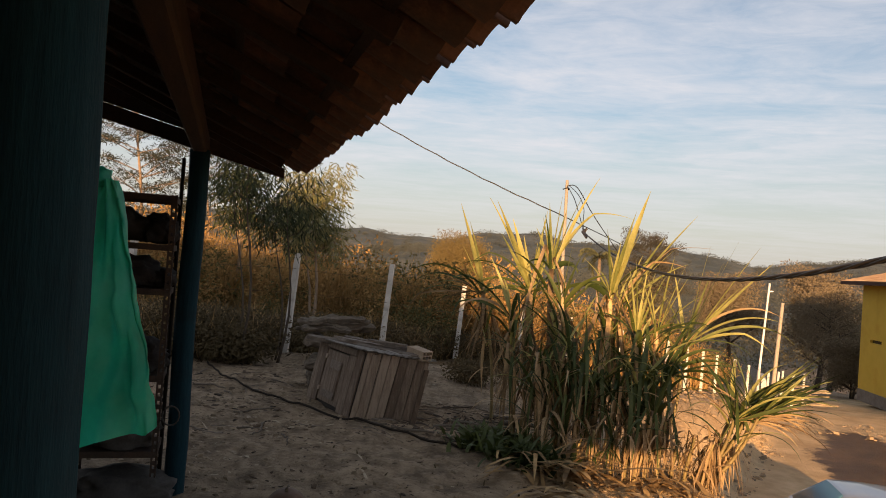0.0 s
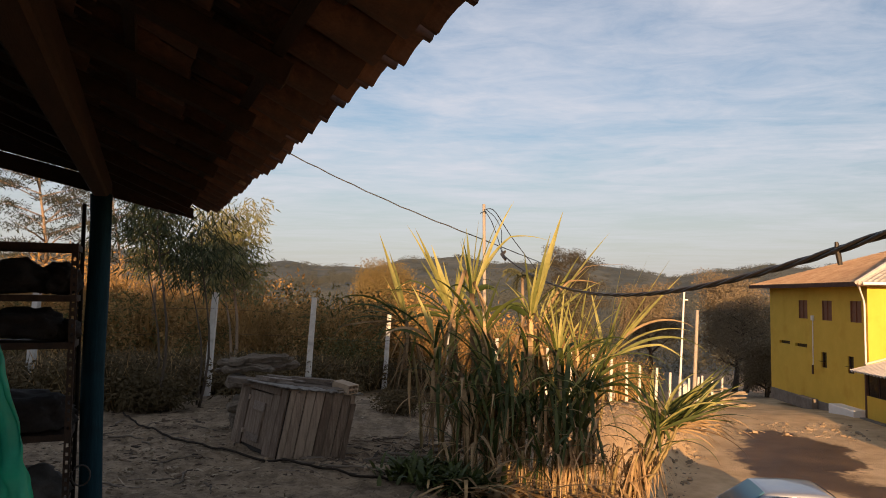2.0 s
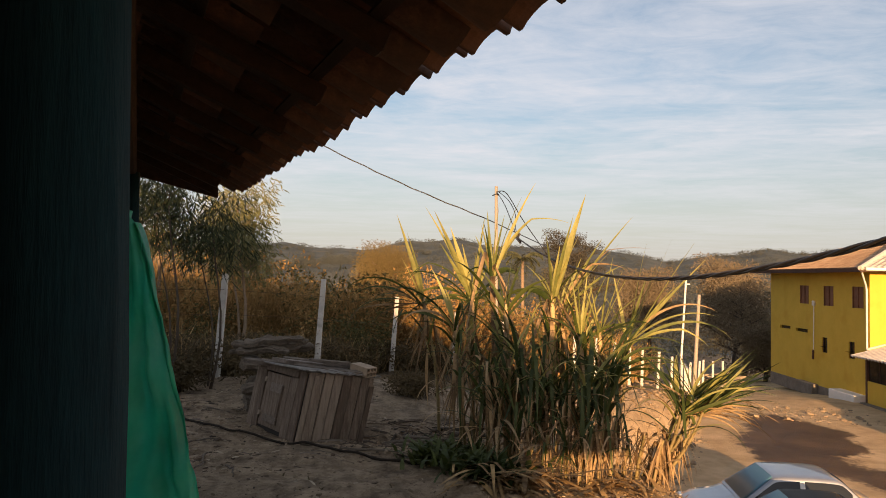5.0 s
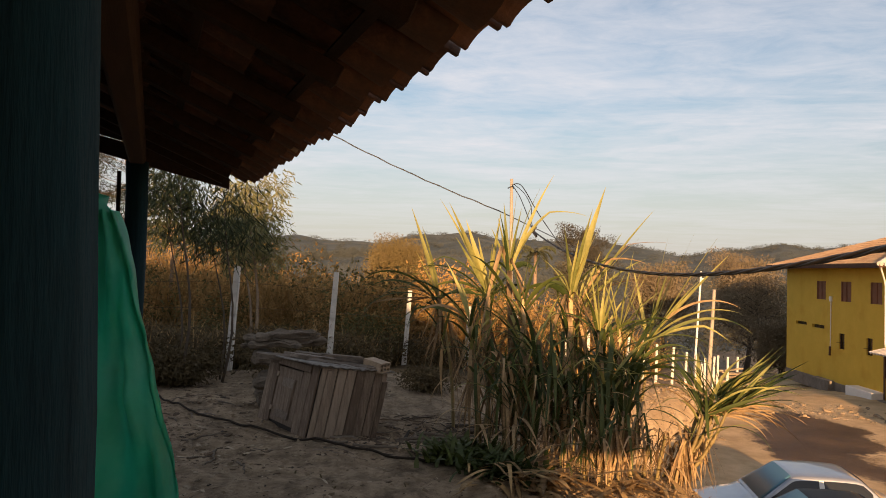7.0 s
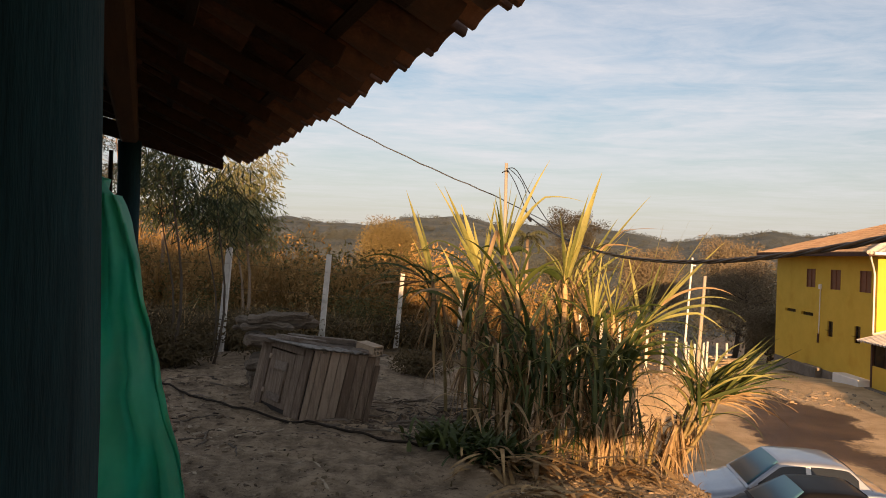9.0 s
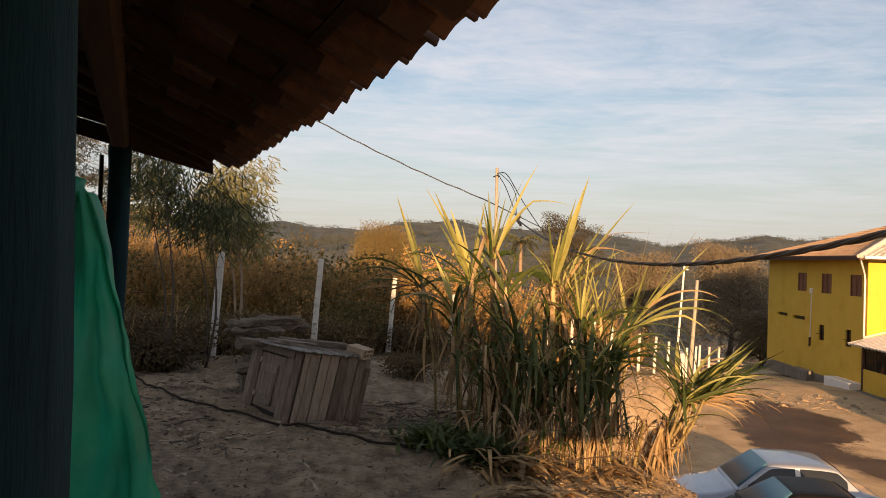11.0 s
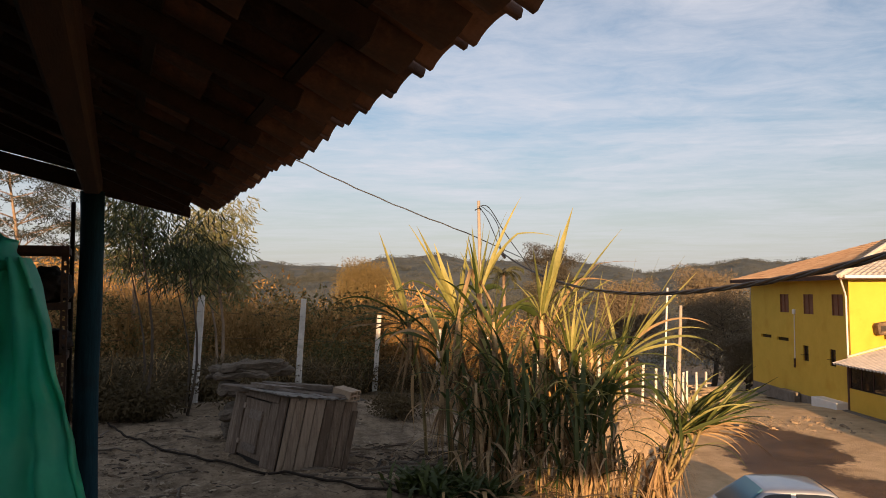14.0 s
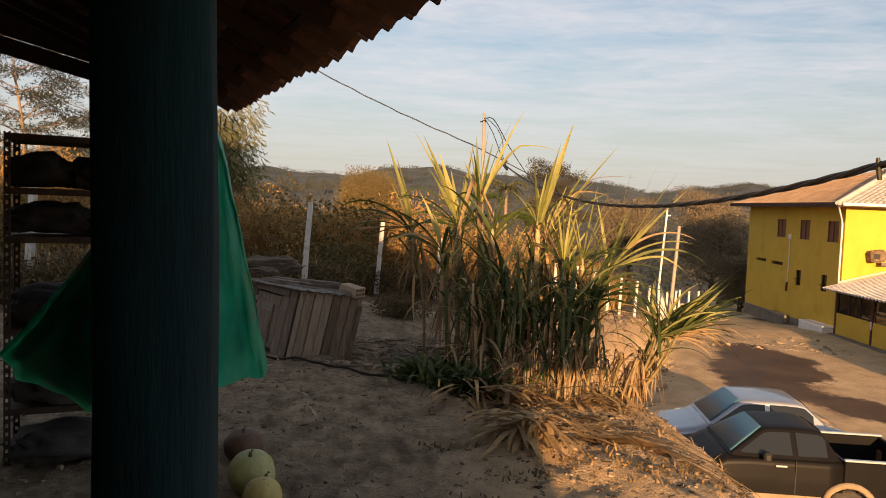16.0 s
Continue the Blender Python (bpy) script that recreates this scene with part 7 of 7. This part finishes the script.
    blades(150, around(cx, cy, 0.17, 0.13, 0.0), 0.030, 0.011, "dry_weeds", M["weed_gold"], "low brown withered weeds among the clods", "weeds", 0.35, 3, 1.5, np.random.default_rng(seed))
for cx, cy, seed in ((0.15, 4.55, 54), (0.55, 4.10, 55), (0.30, 3.60, 56)):
    blades(40, around(cx, cy, 0.12, 0.05, 0.0), 0.042, 0.011, "seedlings", M["weed_low"], "patch of dark withered weeds on the sand", "weeds", 0.35, 3, 1.5, np.random.default_rng(seed))
blades(90, lambda r, n: (r.uniform(-1.5, 1.0, n), r.uniform(2.8, 6.0, n), np.zeros(n)), 0.05, 0.010, "seedlings", M["weed_low"], "small withered weeds on the yard", "weeds", 0.3, 3, 1.4, np.random.default_rng(8))


# ---- leaves, bushes and trees ----
def leaf_cloud(name, centres, normals, length, width, mat, parent, label="", hang=0.0, rng=None, spread=1.0):
    """Many single pointed leaves, each a folded diamond."""
    r = rng or np.random.default_rng(3)
    n = len(centres)
    d = r.normal(size=(n, 3)) * spread + normals
    d[:, 2] = d[:, 2] * (1 - hang) - hang * 1.6
    d /= np.linalg.norm(d, axis=1)[:, None] + 1e-9
    side = np.cross(d, r.normal(size=(n, 3)))
    side /= np.linalg.norm(side, axis=1)[:, None] + 1e-9
    up = np.cross(side, d)
    L = (length * r.lognormal(0, 0.3, n))[:, None]
    w = (width * r.uniform(0.7, 1.3, n))[:, None]
    v = np.stack([centres, centres + d * L * 0.45 + side * w * 0.5 + up * w * 0.15, centres + d * L - up * L * 0.08, centres + d * L * 0.45 - side * w * 0.5 + up * w * 0.15], 1)
    base = np.arange(n)[:, None] * 4
    faces = np.concatenate([base + np.array([0, 1, 2]), base + np.array([0, 2, 3])])
    ob = new(name, sheet_mesh(name, v.reshape(-1, 3), faces, mat))
    if parent:
        ob.parent = parent
    return tagged(ob, label)


def limbs(bm, start, tall, r0, rnd, n_limbs, reach, first=0.35, lean=(0, 0), up=0.8):
    """A tapered trunk with limbs; returns the twig ends."""
    pts = [Vector(start) + Vector((lean[0] * f + 0.04 * tall * math.sin(f * 5 + start[0]), lean[1] * f, tall * f)) for f in np.linspace(0, 1, 8)]
    add_tube(bm, pts, [r0 * (1 - 0.8 * f) for f in np.linspace(0, 1, 8)], 8)
    ends = [pts[-1]]
    for i in range(n_limbs):
        f = first + (1 - first) * (i + rnd.random()) / n_limbs
        g = f * 7
        j = int(min(g, 6))
        p = pts[j].lerp(pts[j + 1], g - j)
        a = i * 2.4 + rnd.uniform(-0.5, 0.5)
        l = reach * rnd.uniform(0.6, 1.1) * (1.15 - 0.5 * f)
        q = [p + Vector((math.cos(a) * l * t, math.sin(a) * l * t, l * up * (t - 0.25 * t * t))) for t in (0, 0.35, 0.7, 1.0)]
        rr = r0 * (1 - 0.8 * f) * 0.6
        add_tube(bm, q, [rr, rr * 0.75, rr * 0.5, rr * 0.2], 6)
        ends += [q[2], q[3]]
        for k in range(2):
            b = a + rnd.uniform(-1.1, 1.1)
            s_ = q[1 + k]
            e = s_ + Vector((math.cos(b), math.sin(b), up * 0.8)) * l * 0.45
            add_tube(bm, [s_, s_.lerp(e, 0.5) + Vector((0, 0, 0.03 * l)), e], [rr * 0.5, rr * 0.35, rr * 0.12], 5)
            ends.append(e)
    return ends


def clumped(ends, per, size, r, flat=1.0):
    """Leaf places gathered round twig ends."""
    e = np.array([tuple(v) for v in ends])
    k = r.integers(0, len(e), per * len(e))
    off = np.clip(r.normal(size=(len(k), 3)), -1.5, 1.5) * size
    off[:, 2] *= flat
    return e[k] + off, off / (np.linalg.norm(off, axis=1)[:, None] + 1e-9)


def tree(name, x, y, label, tall, r0, n_limbs, reach, leaf, per, size, length, width, seed, bark="bark_dark", hang=0.0, flat=1.0, first=0.35, lean=(0, 0), up=0.8, stems=1, cat="tree", group=""):
    z = ground_z(x, y) - 0.1
    th = thing(name, pose(x, y, z), label, cat, group)
    rnd, r = random.Random(seed), np.random.default_rng(seed)
    bm = bmesh.new()
    ends = []
    for i in range(stems):
        o = (0.12 * i * math.cos(i * 2.1), 0.12 * i * math.sin(i * 2.1), 0)
        ends += limbs(bm, o, tall * (1 - 0.1 * i), r0 * (1 - 0.2 * i), rnd, n_limbs, reach, first, (lean[0] + (0.35 * math.cos(i * 2.5) if i else 0), lean[1] + (0.35 * math.sin(i * 2.5) if i else 0)), up)
    part("trunk", bm, M[bark], th, "", None, True)
    pts, nrm = clumped(ends, per, size, r, flat)
    leaf_cloud("crown", pts, nrm, length, width, M[leaf], th, "", hang, r)
    return th


tree("gum_tree", -3.78, 9.8, "slim tree with long drooping grey-green leaves", 3.05, 0.026, 10, 0.66, "gum_leaf", 11, 0.13, 0.17, 0.021, 5, "bark_dark", 0.88, 0.8, 0.72, (0.10, 0), 0.50, 2)
tree("gum_tree", -3.34, 10.3, "slim tree with drooping leaves in the shade", 2.80, 0.023, 9, 0.55, "gum_leaf", 12, 0.13, 0.17, 0.021, 6, "bark_dark", 0.88, 0.8, 0.68, (0.10, 0), 0.5, 2)
tree("gum_tree", -3.86, 13.4, "young tree with drooping leaves coloured as sunlit gold", 3.40, 0.040, 14, 0.64, "gum_leaf_sunlit", 48, 0.17, 0.14, 0.023, 7, "bark", 0.65, 0.9, 0.58, (0.1, 0), 0.6, 2)
tree("feathery_tree", -17.3, 30.5, "tall open tree with pale trunk and feathery layered leaves", 8.6, 0.11, 30, 2.7, "feather_leaf", 80, 0.34, 0.16, 0.040, 8, "bark", 0.1, 0.28, 0.30, (0.2, 0), 0.40, 1)
tree("feathery_tree", -14.9, 32.5, "tall open feathery tree behind the brush", 8.0, 0.09, 24, 2.4, "feather_leaf", 70, 0.34, 0.16, 0.040, 9, "bark", 0.1, 0.35, 0.35, (0, 0), 0.42, 1)
tree("gum_tree", -7.6, 18.4, "pale-trunked slim tree leaning over the brush", 3.9, 0.07, 9, 0.9, "gum_leaf", 60, 0.22, 0.19, 0.03, 10, "bark", 0.7, 1.0, 0.5, (0.4, 0), 0.7, 1)
tree("round_tree", -3.3, 45.0, "broad rounded tree with dry golden foliage", 5.5, 0.22, 26, 2.0, "round_leaf", 400, 0.46, 0.085, 0.045, 11, "bark", 0.0, 0.9, 0.22, (0, 0), 0.7, 2)
tree("dark_tree", 9.4, 56.0, "dark rounded tree in the shade", 6.5, 0.22, 18, 1.9, "wood_leaf", 190, 0.5, 0.15, 0.08, 12, "bark_dark", 0.0, 0.9, 0.3)
tree("open_tree", 10.9, 60.2, "open-crowned tree standing above the brush", 10.6, 0.22, 18, 2.5, "open_leaf", 220, 0.42, 0.13, 0.055, 13, "bark_dark", 0.0, 0.6, 0.55, (0, 0), 0.6)
tree("big_tree", 27.0, 68.0, "big brown-green tree beyond the gate", 9.5, 0.30, 26, 3.0, "dry_tree_leaf", 210, 0.7, 0.18, 0.09, 14, "bark_dark", 0.0, 0.9, 0.30, (0, 0), 0.75)
tree("big_tree", 24.0, 58.0, "dark leafy tree beyond the gate", 6.8, 0.26, 22, 2.6, "dry_tree_leaf", 120, 0.62, 0.16, 0.08, 15, "bark_dark", 0.0, 0.9, 0.2, (0, 0), 0.6)
tree("big_tree", 28.5, 60.0, "dark leafy tree behind the yellow house", 6.6, 0.26, 22, 2.8, "wood_leaf", 110, 0.62, 0.16, 0.08, 16, "bark_dark", 0.0, 0.9, 0.2, (0, 0), 0.6)
tree("big_tree", 19.0, 68.0, "brown-green tree among the far brush", 8.3, 0.26, 20, 2.8, "dry_tree_leaf", 200, 0.66, 0.18, 0.09, 17, "bark_dark", 0.0, 0.8, 0.4)
tree("bush", 20.9, 47.0, "dry rounded bush beside the house corner", 3.2, 0.10, 16, 1.3, "dry_tree_leaf", 150, 0.32, 0.12, 0.06, 18, "bark_dark", 0.0, 0.9, 0.1, (0, 0), 0.6, 2, "bush")


def palm(x, y, tall):
    z = ground_z(x, y)
    th = thing("palm_tree", pose(x, y, z), "slender palm with drooping grey-green fronds", "palm")
    part("trunk", tube([(0, 0, -0.2), (0.05, 0, tall * 0.5), (0, 0, tall)], [0.20, 0.15, 0.13], 10), M["bark"], th, smooth=True)
    rnd = random.Random(2)
    for i in range(18):
        a, el = i * 2.4, rnd.uniform(-0.5, 1.1)
        verts, faces = [], []
        p, ang = Vector((0, 0, tall)), el
        way = Vector((math.cos(a), math.sin(a), 0))
        side = Vector((-math.sin(a), math.cos(a), 0))
        for k in range(14):
            p = p + (way * math.cos(ang) + Vector((0, 0, math.sin(ang)))) * 0.13
            ang -= 0.13
            w = 0.42 * math.sin(math.pi * (0.12 + 0.85 * k / 14))
            for sg in (-1, 1):
                n0 = len(verts)
                tip = p + side * sg * w + way * 0.12 - Vector((0, 0, 0.16 + 0.2 * rnd.random()))
                verts += [p, p + way * 0.15, tip]
                faces.append((n0, n0 + 1, n0 + 2))
        me = bpy.data.meshes.new("frond")
        me.from_pydata([tuple(v) for v in verts], [], faces)
        me.materials.append(M["palm_leaf"])
        ob = new("frond", me)
        ob.parent = th
    return th


palm(6.45, 60.0, 8.6)


# brush: tall dry weeds and shrubs beyond the fence
def brush_places(r, n, near=12.4, far_=34.0):
    y = near + (far_ - near) * r.uniform(0, 1, n) ** 1.6
    x = r.uniform(-1.0, 0.30, n) * y * 0.9 + 0.6
    x = np.where(r.uniform(size=n) < 0.25, r.uniform(-1, 1, n) * 0.25 * y + 0.10 * y, x)
    line = np.interp(x, [-30, -5.9, -3.66, -2.29, -1.12, 0.24, 2.4, 12], [9.6, 10.9, 12.1, 13.5, 16.0, 17.8, 20.7, 34.0])
    ok = (y > line + 0.3 * r.normal(size=n)) & (x < road_edge(y) - 3.0)
    return x[ok], y[ok], np.zeros(ok.sum())


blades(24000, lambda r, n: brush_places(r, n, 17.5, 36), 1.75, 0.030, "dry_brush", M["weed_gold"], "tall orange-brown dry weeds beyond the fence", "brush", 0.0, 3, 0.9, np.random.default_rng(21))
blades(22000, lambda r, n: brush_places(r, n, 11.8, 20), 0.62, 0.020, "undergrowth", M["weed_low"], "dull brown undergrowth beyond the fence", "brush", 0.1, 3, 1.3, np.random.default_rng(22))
blades(26000, lambda r, n: brush_places(r, n, 30, 75), 1.1, 0.06, "dry_brush", M["weed_gold"], "dry golden brush on the falling slope", "brush", 0.0, 3, 0.9, np.random.default_rng(25))


def shrub_band(name, n, places, tall, wide, per, leaf, mat, label, seed, hang=0.1):
    """Shrubs with stems and many leaves, in one heap nobody could count."""
    r = np.random.default_rng(seed)
    x, y, _ = places(r, n)
    z = height(x, y)
    n = len(x)
    h = tall * np.minimum(r.lognormal(0, 0.3, n), 1.3)
    k = r.integers(0, n, per * n)
    u = r.normal(size=(per * n, 3))
    u /= np.linalg.norm(u, axis=1)[:, None]
    rad = r.uniform(0.45, 1.0, per * n) ** 0.6
    c = np.stack([x[k] + u[:, 0] * rad * wide * h[k] / tall, y[k] + u[:, 1] * rad * wide * h[k] / tall, z[k] + h[k] * (0.55 + 0.45 * u[:, 2] * rad)], -1)
    ob = leaf_cloud(name, c, u, leaf, leaf * 0.45, mat, None, label, hang, r)
    tagged(ob, label, "brush", kind="stuff")
    return ob


def near_weeds(r, n):
    """Low growth along the fence, closer in behind the hut."""
    x = r.uniform(-7.5, 0.4, n)
    y = np.interp(x, [-7.5, -4.2, -3.5, -2.29, -1.12, 0.4], [9.6, 9.8, 12.0, 13.3, 15.6, 17.4]) + r.exponential(1.8, n)
    ok = (np.abs(x / y + 0.318) > 0.036) | (y > 11.9)
    return x[ok], y[ok], np.zeros(ok.sum())


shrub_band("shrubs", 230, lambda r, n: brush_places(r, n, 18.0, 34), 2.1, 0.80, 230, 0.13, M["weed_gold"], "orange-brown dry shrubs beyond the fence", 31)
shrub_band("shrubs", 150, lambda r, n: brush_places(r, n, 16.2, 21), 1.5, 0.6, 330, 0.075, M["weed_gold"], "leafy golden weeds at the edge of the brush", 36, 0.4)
shrub_band("shrubs", 80, lambda r, n: brush_places(r, n, 15.0, 21), 1.4, 0.6, 330, 0.075, M["weed_olive"], "leafy olive weeds at the edge of the brush", 37, 0.4)
shrub_band("shrubs", 60, lambda r, n: brush_places(r, n, 17.0, 28), 1.9, 0.8, 300, 0.13, M["weed_olive"], "olive green shrubs among the dry brush", 32, 0.3)
shrub_band("shrubs", 260, lambda r, n: brush_places(r, n, 28, 80), 1.8, 1.2, 260, 0.12, M["weed_gold"], "golden dry shrubs on the far slope", 33)
shrub_band("shrubs", 160, lambda r, n: brush_places(r, n, 30, 80), 2.0, 1.3, 260, 0.13, M["weed_olive"], "olive shrubs on the far slope", 34)
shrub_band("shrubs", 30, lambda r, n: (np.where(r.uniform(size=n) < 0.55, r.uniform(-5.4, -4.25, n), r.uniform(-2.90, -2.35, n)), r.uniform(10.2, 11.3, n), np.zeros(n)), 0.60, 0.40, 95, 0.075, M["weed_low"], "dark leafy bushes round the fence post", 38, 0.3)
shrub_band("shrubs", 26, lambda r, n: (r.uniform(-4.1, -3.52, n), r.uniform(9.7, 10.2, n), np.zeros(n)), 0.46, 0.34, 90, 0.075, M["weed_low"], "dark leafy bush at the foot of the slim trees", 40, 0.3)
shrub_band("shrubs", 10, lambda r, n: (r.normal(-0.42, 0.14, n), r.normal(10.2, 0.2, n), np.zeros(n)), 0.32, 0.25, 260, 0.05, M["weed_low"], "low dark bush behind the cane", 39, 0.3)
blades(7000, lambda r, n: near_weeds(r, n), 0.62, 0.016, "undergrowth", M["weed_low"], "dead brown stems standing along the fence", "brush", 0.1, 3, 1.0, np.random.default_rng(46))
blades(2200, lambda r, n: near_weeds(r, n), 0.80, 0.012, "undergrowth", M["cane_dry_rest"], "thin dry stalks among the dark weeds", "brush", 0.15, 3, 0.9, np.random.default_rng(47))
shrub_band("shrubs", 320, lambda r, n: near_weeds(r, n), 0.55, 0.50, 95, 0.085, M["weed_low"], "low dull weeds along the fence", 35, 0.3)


def valley(r, n, lo, hi):
    rr = lo * (hi / lo) ** r.uniform(0, 1, n)
    a = np.radians(r.uniform(-42, 48, n))
    x, y = rr * np.sin(a), rr * np.cos(a)
    ok = (x < road_edge(np.minimum(y, 45)) - 2) | (y > 48)
    return x[ok], y[ok], np.zeros(ok.sum())


shrub_band("far_woods", 500, lambda r, n: valley(r, n, 75, 220), 4.2, 2.6, 220, 0.28, M["wood_leaf"], "brown-green woods in the valley", 41)
shrub_band("far_woods", 1400, lambda r, n: valley(r, n, 220, 520), 5.0, 4.5, 130, 0.6, M["hill_leaf_hazy"], "dark woods on the near ridge", 42)
shrub_band("far_woods", 2600, lambda r, n: valley(r, n, 520, 1750), 6.0, 8.0, 60, 2.0, M["hill_leaf_hazy"], "dark woods on the far hills", 43)
shrub_band("ridge_trees", 34, lambda r, n: (lambda a, q: (q * np.sin(a), q * np.cos(a), np.zeros(n)))(np.radians(r.uniform(-13.0, -4.0, n)), r.uniform(395, 440, n)), 5.5, 2.0, 260, 0.8, M["hill_leaf_hazy"], "scattered round trees along the near ridge", 44)
lump("boulder", 0, 0, 0, 0.62, 0.5, 0.62, M["concrete"], "pale rounded boulder on the slope beyond the fence", "boulder", 21, pose(5.75, 27.0, ground_z(5.75, 27.0) - 0.05))
